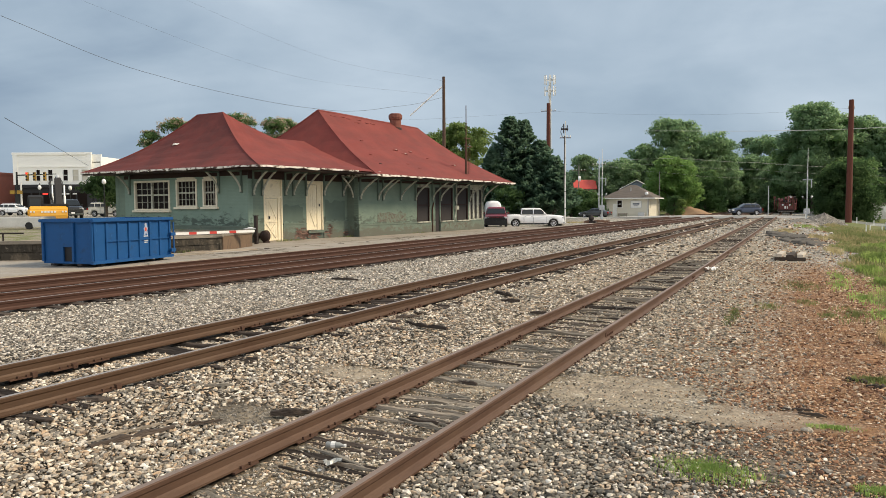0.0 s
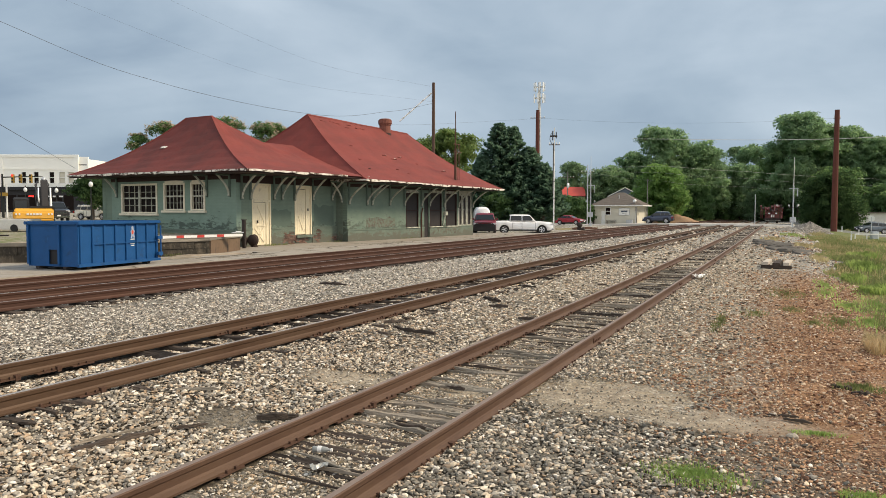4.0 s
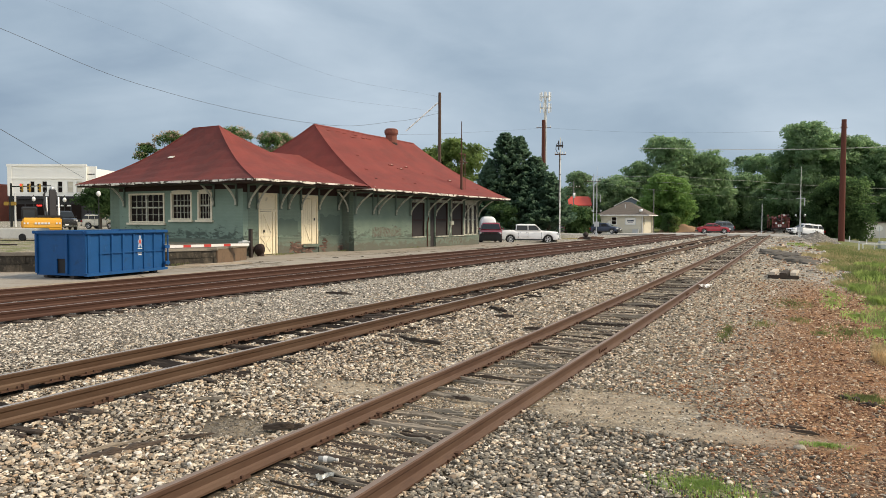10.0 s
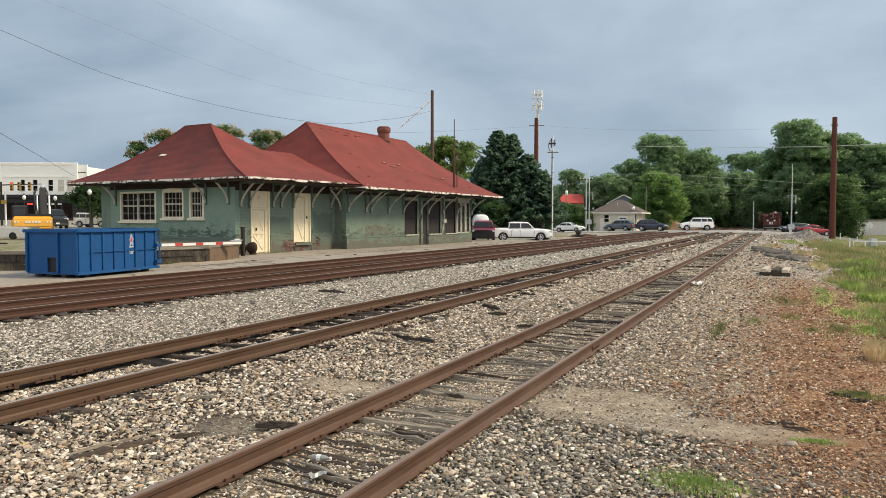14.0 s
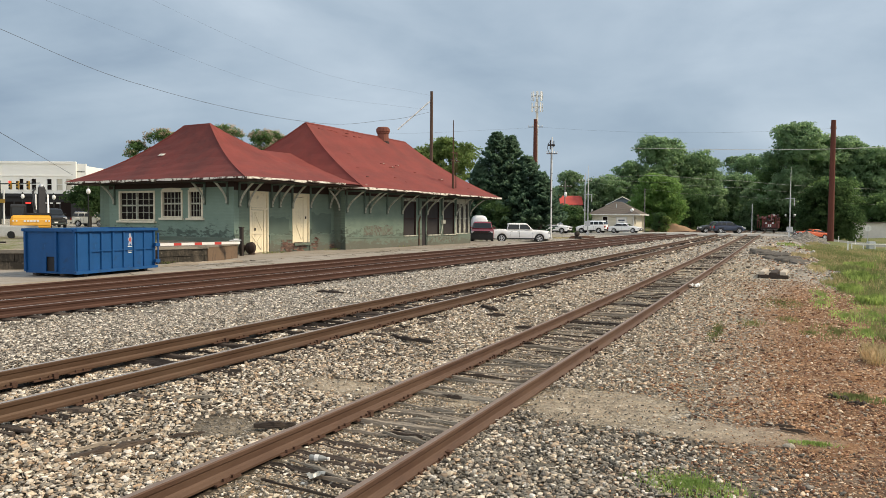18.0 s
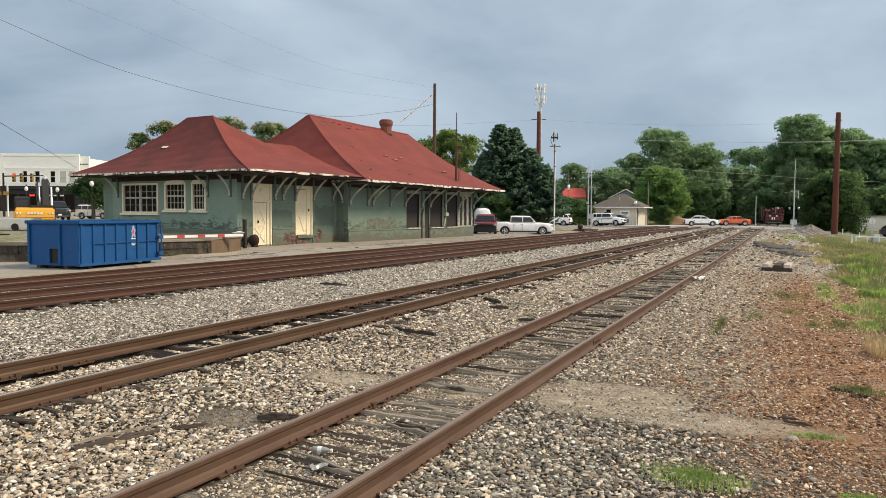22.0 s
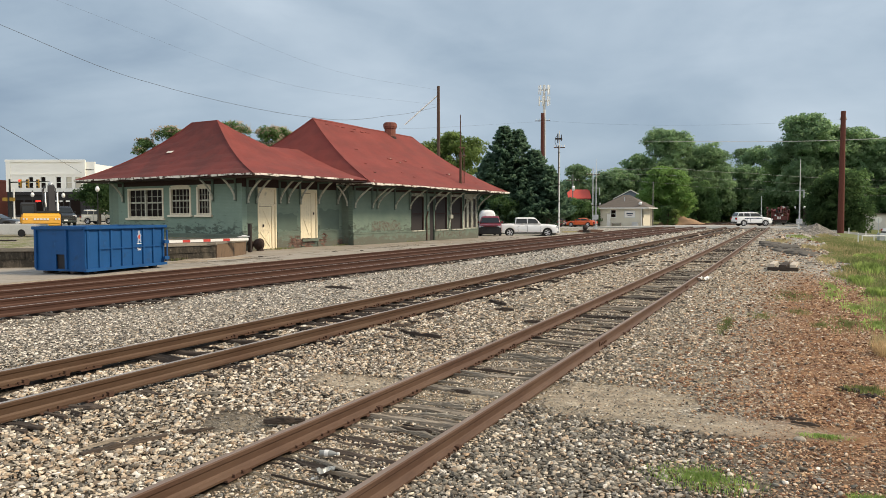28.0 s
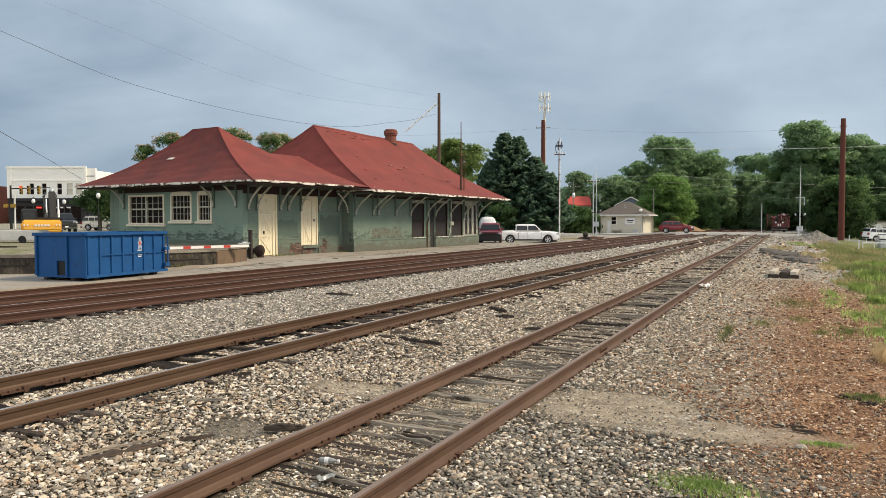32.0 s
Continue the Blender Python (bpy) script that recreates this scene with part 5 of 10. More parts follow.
# ---- trees ----
M.update({
    # far-tree green, made paler and bluer to hold the haze of distance
    "leaf": leafy("hazed_summer_leaves", (0.130, 0.205, 0.112), (0.255, 0.355, 0.188)),
    "leaf_light": leafy("bright_leaves", (0.105, 0.190, 0.055), (0.215, 0.325, 0.110)),
    "leaf_dark": leafy("dark_leaves", (0.124, 0.190, 0.112), (0.236, 0.325, 0.182)),
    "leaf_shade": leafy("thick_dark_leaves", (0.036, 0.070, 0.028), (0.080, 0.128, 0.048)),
    "leaf_olive": leafy("olive_leaves", (0.105, 0.155, 0.055), (0.22, 0.285, 0.10)),
    "cedar": leafy("cedar_foliage", (0.062, 0.112, 0.078), (0.150, 0.225, 0.145)),
    "blossom": leafy("crape_myrtle_blossom", (0.26, 0.225, 0.16), (0.58, 0.485, 0.40)),
    "leaf_deep": leafy("deep_green_leaves", (0.078, 0.138, 0.058), (0.155, 0.235, 0.092)),
    "bark": surface("grey_brown_bark", (0.10, 0.08, 0.06), 0.95, grain=9, amount=0.6, big=2, big_amount=0.3, bump=0.8, stretch=(4, 4, 0.7), dist=0.03),
    "blade": leafy("grass_blades", (0.100, 0.122, 0.044), (0.200, 0.225, 0.092)),
    "straw": leafy("dry_grass", (0.22, 0.185, 0.095), (0.36, 0.31, 0.175)),
})


def leaves_mesh(name, P, N, size, mat, seed, long=1.0):
    """Small bent leaf sprays at points P, leaning along N."""
    r = np.random.RandomState(seed)
    n = len(P)
    rnd = r.normal(size=(n, 3))
    d = N * 0.8 + rnd * 0.62 + np.array([0, 0, 0.45])
    d /= np.linalg.norm(d, axis=1)[:, None] + 1e-9
    a = np.cross(d, r.normal(size=(n, 3)))
    a /= np.linalg.norm(a, axis=1)[:, None] + 1e-9
    b = np.cross(d, a)
    s = size * r.uniform(0.55, 1.3, (n, 1))
    k = 4
    V = np.empty((n, k, 3))
    V[:, 0] = P - a * s * long
    V[:, 1] = P - b * s * 0.62 + d * s * 0.26
    V[:, 2] = P + a * s * long
    V[:, 3] = P + b * s * 0.62 + d * s * 0.26
    i = (np.arange(n) * k)[:, None]
    F = np.concatenate([i + np.array([[0, 1, 2]]), i + np.array([[0, 2, 3]])])
    me = bpy.data.meshes.new(name)
    me.vertices.add(n * k)
    me.vertices.foreach_set("co", V.reshape(-1))
    me.loops.add(len(F) * 3)
    me.loops.foreach_set("vertex_index", F.reshape(-1).astype(np.int32))
    me.polygons.add(len(F))
    me.polygons.foreach_set("loop_start", (np.arange(len(F)) * 3).astype(np.int32))
    me.update(calc_edges=True)
    me.materials.append(mat)
    return me


def sprays_mesh(name, P, D, U, L, W, mat):
    """Pointed sprays: each starts at P, runs along D and faces U, with its own length and width."""
    n = len(P)
    S = np.cross(D, U)
    S /= np.linalg.norm(S, axis=1)[:, None] + 1e-9
    V = np.empty((n, 4, 3))
    V[:, 0] = P
    V[:, 1] = P + D * L * 0.55 + S * W
    V[:, 2] = P + D * L - U * L * 0.10
    V[:, 3] = P + D * L * 0.55 - S * W
    i = (np.arange(n) * 4)[:, None]
    F = np.concatenate([i + np.array([[0, 1, 2]]), i + np.array([[0, 2, 3]])])
    me = bpy.data.meshes.new(name)
    me.vertices.add(n * 4)
    me.vertices.foreach_set("co", V.reshape(-1))
    me.loops.add(len(F) * 3)
    me.loops.foreach_set("vertex_index", F.reshape(-1).astype(np.int32))
    me.polygons.add(len(F))
    me.polygons.foreach_set("loop_start", (np.arange(len(F)) * 3).astype(np.int32))
    me.update(calc_edges=True)
    me.materials.append(mat)
    return me


def lobes_of(r, R, z0, z1, count):
    """Boughs of foliage filling a crown from z0 to z1 with radius R."""
    out = [(0, 0, (z0 + z1) / 2, R * 0.70, (z1 - z0) * 0.42)]
    for k in range(int(count * 1.9)):
        t = r.random()
        z = z0 + (z1 - z0) * (0.08 + 0.84 * t)
        w = max(0.34, 1 - (abs(t - 0.42) / 0.72) ** 2.4) ** 0.5
        a = r.uniform(0, 2 * math.pi)
        rr = R * r.uniform(0.24, 0.40)
        d = max(0.0, R * w * r.uniform(0.55, 0.95) - rr * 0.5)
        out.append((math.cos(a) * d, math.sin(a) * d, min(z, z1 - rr * 0.75), rr, rr * r.uniform(0.6, 0.85)))
    for k in range(12):
        a, q = 2 * math.pi * (k + r.random()) / 12, r.uniform(0.05, 0.66)
        out.append((math.cos(a) * q * R, math.sin(a) * q * R, z1 - R * (0.14 + 0.55 * q * q + r.uniform(0, 0.16)), R * r.uniform(0.13, 0.28), R * r.uniform(0.12, 0.22)))
    return out


def clumps_of(lobes, r, size):
    """Leaf clumps crowding every bough, some standing clear of it: centre, outward direction, radius."""
    C, N, S = [], [], []
    for x, y, z, rh, rv in lobes:
        n = int(8 + 7.5 * rh * (rh + rv) / 2 / size ** 2)
        v = r.normal(size=(n, 3))
        v[:, 2] += 0.3
        v /= np.linalg.norm(v, axis=1)[:, None]
        C.append(np.array([x, y, z]) + v * np.array([rh, rh, rv]) * (0.70 + 0.46 * r.uniform(0, 1, n) ** 1.3)[:, None])
        N.append(v)
        S.append(size * (0.22 + 0.48 * r.uniform(0, 1, n) ** 1.6))
    return np.concatenate(C), np.concatenate(N), np.concatenate(S)


def foliage(lobes, seed, size, leaf, cover=1.25):
    """Leaf places and directions over the clumps of a crown."""
    r = np.random.RandomState(seed)
    C, N, S = clumps_of(lobes, r, size)
    k = np.maximum(6, (cover * 5.0 * S * S / (1.25 * leaf * leaf)).astype(int))
    i = np.repeat(np.arange(len(C)), k)
    v = r.normal(size=(len(i), 3)) + N[i] * 0.5 + np.array([0, 0, 0.2])
    v /= np.linalg.norm(v, axis=1)[:, None]
    P = C[i] + v * (S[i] * (0.30 + 1.0 * r.uniform(0, 1, len(i)) ** 0.8))[:, None] * np.array([1.25, 1.25, 0.75])
    return P, v * 0.35 + N[i] * 0.8


def bough_mass(lobes, seed):
    """The dense inner foliage: an uneven clump inside each bough."""
    r = np.random.RandomState(seed)
    nu, nv = 9, 5
    a, b = np.meshgrid(np.arange(nu) * 2 * np.pi / nu, (np.arange(nv) + 0.5) * np.pi / nv)
    v = np.stack([np.sin(b) * np.cos(a), np.sin(b) * np.sin(a), np.cos(b)], -1).reshape(-1, 3)
    i = np.arange(nu * nv).reshape(nv, nu)
    q = np.stack([i[:-1], i[1:], np.roll(i, -1, 1)[1:], np.roll(i, -1, 1)[:-1]], -1).reshape(-1, 4)
    V, F = [], []
    for k, (x, y, z, rh, rv) in enumerate(lobes):
        rad = (0.52 if k else 0.5) * r.uniform(0.75, 1.1, len(v))
        V.append(np.array([x, y, z]) + v * np.array([rh, rh, rv]) * rad[:, None])
        F.append(q + k * nu * nv)
    V = np.concatenate(V)
    V[:, 2] = np.maximum(V[:, 2], 0.05)
    g = Geo()
    g.v, g.f = [tuple(p) for p in V.tolist()], [tuple(f) for f in np.concatenate(F).tolist()]
    return g


def tree(x, y, top, R, label, mat="leaf", seed=0, low=0.10, leaf=0.22, size=1.15, count=12, cover=1.1, dense=True, group="trees", bloom=0.0):
    """A broadleaf tree: trunk, limbs, and a crown of leaf clumps crowded on its boughs."""
    gz = ground_z(x, y)
    H = top - gz
    r = random.Random(seed)
    t = thing("tree", pose(x, y, gz - 0.1), label, "tree", group)
    lobes = lobes_of(r, R, H * low, H, count)
    P, N = foliage(lobes if dense else lobes[1:], seed, size, leaf, cover)
    keep = P[:, 2] > 0.1
    part("crown", leaves_mesh("crown", P[keep], N[keep], leaf, M[mat], seed), None, t)
    if bloom:
        P, N = foliage([(a * 1.06, b * 1.06, c + 0.12, d * 0.98, e) for a, b, c, d, e in lobes[1:]], seed + 1, size * 0.75, leaf * 0.8, bloom)
        keep = np.sin(P[:, 0] * 4.1 + seed) + np.sin(P[:, 1] * 3.7) + np.sin(P[:, 2] * 5.3 + seed) > -0.35
        part("blossom", leaves_mesh("blossom", P[keep], N[keep], leaf * 0.8, M["blossom"], seed + 1), None, t, "faded pinkish cream blossom")
    if dense and H > 3.5:
        part("inner_foliage", bough_mass(lobes, seed), M[mat], t)
    g = Geo()
    b = R * 0.05 + 0.10
    g.tube((0, 0, 0), (0.1, 0, H * 0.32), b, b * 0.75, 9)
    g.tube((0.1, 0, H * 0.32), (-0.1, 0.1, H * 0.75), b * 0.75, b * 0.3, 8)
    part("trunk", g, M["bark"], t)
    for x1, y1, z1, rh, rv in lobes[1:8]:
        part("limb", Geo().tube((0.1, 0, H * 0.3 + 0.1 * z1), (x1 * 0.55, y1 * 0.55, z1 * 0.8 + 0.06 * H), b * 0.4, b * 0.22, 6).tube((x1 * 0.55, y1 * 0.55, z1 * 0.8 + 0.06 * H), (x1, y1, z1), b * 0.22, b * 0.08, 6), M["bark"], t)
    return t


def conifer(x, y, top, R, label, seed, boughs=300, skirt=0.03):
    """A cedar: fans of needled sprays on boughs that droop and turn up at their tips."""
    gz = ground_z(x, y)
    H = top - gz
    r = np.random.RandomState(seed)
    t = thing("conifer", pose(x, y, gz - 0.1), label, "conifer", "conifers")
    u = ((np.arange(boughs) + r.uniform(0, 1, boughs)) / boughs) ** 1.15
    a = np.arange(boughs) * 2.39996 + r.uniform(-0.5, 0.5, boughs)
    reach = R * 1.06 * (1 - u) ** 0.84 * r.uniform(0.58, 1.22, boughs) + 0.22
    k = 96
    f = 0.25 + 0.78 * r.uniform(0, 1, (boughs, k)) ** 0.7
    q = reach[:, None] * f
    side = r.uniform(-1, 1, (boughs, k)) * (0.36 * reach[:, None] * (1.12 - f) + 0.10)
    z = H * (skirt + (0.98 - skirt) * u)[:, None] - 0.20 * q + 0.26 * reach[:, None] * f ** 3 - np.abs(side) * 0.25 + r.normal(0, 0.05, (boughs, k))
    ca, sa = np.cos(a)[:, None] + 0 * f, np.sin(a)[:, None] + 0 * f
    P = np.stack([q * ca - side * sa, q * sa + side * ca, z], -1).reshape(-1, 3)
    o = np.arctan2(side, 0.45 * reach[:, None] + 0.1) + r.normal(0, 0.3, f.shape)
    D = np.stack([ca * np.cos(o) - sa * np.sin(o), sa * np.cos(o) + ca * np.sin(o), 0.12 + 0.5 * f ** 3 + r.normal(0, 0.18, f.shape)], -1).reshape(-1, 3)
    D /= np.linalg.norm(D, axis=1)[:, None]
    U = np.stack([0.45 * ca, 0.45 * sa, 1 + 0 * ca], -1).reshape(-1, 3) + r.normal(0, 0.3, (boughs * k, 3))
    U -= D * np.sum(U * D, 1)[:, None]
    U /= np.linalg.norm(U, axis=1)[:, None]
    L = r.uniform(0.20, 0.50, (boughs * k, 1))
    part("crown", sprays_mesh("crown", P, D, U, L, L * 0.26, M["cedar"]), None, t)
    core = [(0, 0, H * (skirt + 0.05 + 0.11 * i), max(0.12, R * 0.48 * max(0.05, 0.94 - skirt - 0.11 * i) ** 0.9), H * 0.09) for i in range(8) if skirt + 0.11 * i < 0.88]
    part("inner_foliage", bough_mass(core, seed), M["cedar"], t)
    part("trunk", Geo().tube((0, 0, 0), (0, 0, H * 0.55), 0.26, 0.12).tube((0, 0, H * 0.55), (0, 0, H * 0.97), 0.12, 0.02), M["bark"], t)
    return t


tree(-80.6, 66.6, 6.6, 3.0, "small dark green street tree by the shops", "leaf_shade", 11, 0.36, 0.15, 0.8, 12)
tree(-47.6, 46.6, 9.75, 1.7, "crape myrtle with fading blossom behind the station", "leaf_deep", 12, 0.5, 0.085, 0.36, 10, 0.6, False, bloom=0.5)
tree(-49.2, 45.3, 8.7, 1.3, "low crape myrtle with fading blossom behind the station", "leaf_deep", 16, 0.5, 0.085, 0.34, 8, 0.6, False, bloom=0.6)
tree(-39.6, 50.5, 9.8, 2.5, "crape myrtle with pale blossom above the roof", "leaf_deep", 13, 0.45, 0.09, 0.40, 13, 0.7, False, bloom=0.75)
tree(-44.9, 51.0, 10.5, 2.2, "crape myrtle just topping the roof ridge", "leaf_deep", 17, 0.45, 0.085, 0.36, 10, 0.6, False, bloom=0.5)
tree(-39.9, 87.3, 12.8, 4.6, "leafy olive green tree behind the station", "leaf_olive", 14, 0.0, 0.16, 0.85, 26)
tree(-43.0, 85.4, 11.6, 3.4, "leafy green tree behind the station", "leaf_olive", 15, 0.1, 0.16, 0.8, 10)
conifer(-29.9, 79.2, 12.4, 4.2, "tall dark cedar beside the car park", 21, 360)
conifer(-28.6, 80.0, 12.0, 3.8, "tall dark cedar with a leaning top beside the car park", 24, 320)
conifer(-26.6, 79.9, 9.6, 3.6, "broad dark cedar beside the car park", 22, 300, 0.20)
conifer(-24.7, 79.2, 7.7, 2.4, "young dark cedar beside the car park", 23, 230, 0.26)
conifer(-31.2, 77.4, 8.6, 2.6, "dark cedar behind the station", 25, 240)
tree(-29.6, 77.0, 4.6, 2.2, "green bush at the foot of the cedars", "leaf_deep", 26, 0.0, 0.13, 0.7, 10)
tree(-32.2, 112.2, 4.6, 2.4, "dark clipped shrub tree by the crossing signal", "leaf_deep", 31, 0.02, 0.15, 0.7, 12)
tree(-30.0, 113.2, 4.3, 2.4, "dark leafy shrub beside the red-roofed building", "leaf_deep", 67, 0.02, 0.15, 0.7, 10)
tree(-28.2, 113.4, 3.2, 1.2, "dark clipped shrub beside the cottage", "leaf_deep", 63, 0.02, 0.14, 0.6, 8)
tree(-39.0, 144.9, 11.9, 3.2, "distant dark green tree", "leaf_dark", 32)
tree(-44.5, 158.0, 9.4, 3.4, "distant dark green tree", "leaf_dark", 68)
tree(-33.2, 142.4, 10.0, 3.1, "rounded green tree behind the cottage", "leaf_dark", 33)
tree(-31.0, 145.2, 10.9, 4.2, "rounded green tree behind the cottage", "leaf", 34)
tree(-27.6, 147.8, 13.7, 4.3, "rounded green tree behind the cottage", "leaf", 49, 0.1, 0.23, 1.15, 14)
tree(-22.6, 153.6, 19.2, 6.3, "tall spreading green tree behind the cottage", "leaf", 35, 0.1, 0.23, 1.2, 22)
tree(-19.8, 129.6, 10.2, 4.6, "bright green tree beside the cottage", "leaf_light", 36, 0.05, 0.19, 1.1, 18)
tree(-16.6, 157.5, 16.0, 5.9, "dense green tree beside the line", "leaf", 37, 0.03, 0.23, 1.2, 20)
tree(-13.6, 165.0, 12.4, 3.6, "dense dark tree beside the line", "leaf", 38, 0.03)
tree(-7.5, 189.9, 17.8, 5.2, "far tree over the end of the line", "leaf", 39, 0.04, 0.24, 1.3, 16)
tree(-11.7, 194.7, 17.9, 2.6, "far thin-crowned tree over the end of the line", "leaf_dark", 50, 0.2, 0.24, 1.0, 8)
tree(-8.9, 164.5, 11.8, 4.3, "rounded tree over the end of the line", "leaf", 40, 0.03, 0.23, 1.2, 14)
tree(1.9, 146.3, 19.8, 6.2, "tall spreading tree by the road", "leaf", 41, 0.04, 0.23, 1.25, 24)
tree(4.9, 159.9, 13.7, 5.0, "tall green tree behind the others by the road", "leaf_dark", 53, 0.04, 0.24, 1.25, 16)
tree(8.4, 150.2, 17.2, 6.2, "tall spreading tree by the road", "leaf", 42, 0.04, 0.23, 1.25, 22)
tree(14.2, 150.4, 15.4, 6.2, "tall green tree by the road", "leaf", 43, 0.04, 0.23, 1.25, 18)
tree(20.5, 151.5, 12.4, 5.4, "tall green tree by the road", "leaf", 51, 0.04, 0.23, 1.2, 14)
tree(5.4, 119.8, 7.8, 4.8, "dense rounded tree beside the road", "leaf_shade", 44, 0.02, 0.17, 1.0, 20)
tree(-4.0, 158.0, 9.5, 4.6, "dark undergrowth tree by the line", "leaf_dark", 45, 0.0)
tree(-1.5, 150.0, 12.0, 4.4, "dark leafy tree at the edge of the line", "leaf_deep", 52, 0.0)
tree(-16.0, 144.0, 8.0, 4.4, "dark undergrowth tree by the bank", "leaf_deep", 46, 0.0)
tree(7.5, 140.0, 9.5, 5.0, "dark undergrowth tree by the road", "leaf_deep", 47, 0.0)
tree(14.0, 138.0, 6.5, 4.0, "dark undergrowth tree by the road", "leaf_deep", 48, 0.0)
# far woods close the view behind
lob = []
for k in range(60):
    u = rng.uniform(-60, 70)
    v = rng.uniform(185, 235) if u > -75 else 0
    lob.append((u, v + abs(u) * 0.2, rng.uniform(2, 7), rng.uniform(5, 9), rng.uniform(4, 6.5)))
P, N = foliage(lob, 77, 2.6, 0.65, 1.0)
solo("woods", leaves_mesh("woods", P, N, 0.68, M["leaf_dark"], 77), None, "dark far woods along the skyline", "woods", kind="stuff")

tree(-18.7, 126.2, 3.6, 1.3, "brownish scrub at the top of the clay bank", "leaf_deep", 61, 0.0, 0.13, 0.5, 8)
tree(-17.6, 125.2, 2.9, 0.9, "brownish scrub at the top of the clay bank", "leaf_olive", 62, 0.0, 0.12, 0.45, 6)
tree(-7.0, 170.0, 6.5, 4.6, "dark undergrowth beyond the end of the line", "leaf_deep", 64, 0.0, 0.24, 1.2, 10)
tree(-12.5, 164.0, 6.0, 4.2, "dark undergrowth beyond the end of the line", "leaf_deep", 65, 0.0, 0.24, 1.2, 10)
tree(0.5, 163.0, 6.5, 4.4, "dark undergrowth beyond the end of the line", "leaf_deep", 66, 0.0, 0.24, 1.2, 10)


# ---- vehicles ----
def paint(name, col, metal=0.0, rough=0.3):
    m = surface(name, col, rough, metal, grain=60, amount=0.06, big=1.5, big_amount=0.1, bump=0.0, spec=0.5)
    m.node_tree.nodes["Principled BSDF"].inputs["Coat Weight"].default_value = 0.5
    return m


M.update({
    "tyre": surface("tyre_rubber", (0.022, 0.022, 0.022), 0.85, grain=50, amount=0.3, bump=0.2),
    "alloy": surface("alloy_wheel", (0.66, 0.66, 0.67), 0.4, 0.25, grain=30, amount=0.2, bump=0.0),
    "car_glass": glass("tinted_car_glass", (0.015, 0.018, 0.02), 0.06),
    "plastic": surface("black_plastic_trim", (0.025, 0.025, 0.026), 0.6, grain=40, amount=0.3, bump=0.1),
    "lamp_clear": surface("headlamp_lens", (0.75, 0.76, 0.78), 0.12, 0.3, grain=40, amount=0.1, bump=0.0),
    "lamp_red": surface("red_tail_lamp", (0.30, 0.012, 0.01), 0.15, grain=40, amount=0.1, bump=0.0),
    "chrome": surface("chrome", (0.7, 0.7, 0.72), 0.15, 1.0, grain=20, amount=0.1, bump=0.0),
    "p_white": paint("white_car_paint", (0.90, 0.90, 0.895)),
    "p_red": paint("red_car_paint", (0.34, 0.014, 0.030)),
    "p_crimson": paint("crimson_car_paint", (0.20, 0.010, 0.018)),
    "p_orange": paint("orange_car_paint", (0.62, 0.10, 0.02)),
    "p_navy": paint("dark_blue_car_paint", (0.032, 0.046, 0.085), 0.3),
    "p_slate": paint("slate_grey_car_paint", (0.10, 0.125, 0.15), 0.4),
    "p_grey": paint("dark_grey_car_paint", (0.065, 0.072, 0.078), 0.4),
    "p_black": paint("black_car_paint", (0.012, 0.012, 0.014)),
    "p_maroon": paint("maroon_car_paint", (0.20, 0.014, 0.028)),
    "p_beige": paint("pale_beige_car_paint", (0.85, 0.79, 0.66)),
})
SPECS = {  # length, width, height, belt, hood, nose, cabin base rear/front, roof rear/front, wheelbase, wheel radius
    "sedan": (4.85, 1.84, 1.45, 0.97, 0.91, 0.70, -1.72, 1.10, -0.82, 0.14, 2.80, 0.34),
    "coupe": (4.80, 1.90, 1.40, 0.95, 0.92, 0.70, -2.0, 0.95, -0.55, 0.15, 2.75, 0.36),
    "suv": (4.70, 1.88, 1.68, 1.12, 1.04, 0.82, -2.25, 1.15, -1.62, 0.25, 2.72, 0.37),
    "bigsuv": (5.20, 2.04, 1.88, 1.26, 1.16, 0.97, -2.52, 1.25, -2.15, 0.50, 3.00, 0.41),
    "van": (5.60, 2.02, 2.65, 1.35, 1.25, 0.95, -2.75, 1.75, -2.7, 0.95, 3.4, 0.38),
    "pickup": (5.85, 2.04, 1.88, 1.24, 1.20, 1.00, -1.38, 1.32, -1.24, 0.62, 3.65, 0.42),
}


def wheel_meshes(r):
    ty = Geo()
    rings = []
    for k in range(19):
        a = 2 * math.pi * k / 18
        rings.append([(math.cos(a) * q, y, math.sin(a) * q) for q, y in ((r, -0.09), (r, 0.09), (r * 0.93, 0.12), (r * 0.66, 0.115), (r * 0.66, -0.115), (r * 0.93, -0.12))])
    ty.loft(rings, cap=False)
    rim = Geo().tube((0, 0.07, 0), (0, 0.10, 0), r * 0.18, n=10)
    for k in range(5):
        a = 2 * math.pi * k / 5
        m = Matrix.Rotation(a, 4, "Y")
        rim.box(0.0, r * 0.60, 0.055, 0.095, -r * 0.09, r * 0.09, m)
    rim.loft([[(math.cos(2 * math.pi * k / 16) * q, y, math.sin(2 * math.pi * k / 16) * q) for k in range(16)] for q, y in ((r * 0.67, 0.02), (r * 0.67, 0.112), (r * 0.60, 0.112), (r * 0.58, 0.02))], cap=False)
    ty.tube((0, -0.05, 0), (0, 0.03, 0), r * 0.64, n=16)
    return ty.mesh("tyre", M["tyre"], smooth=True), rim.mesh("rim", M["alloy"])


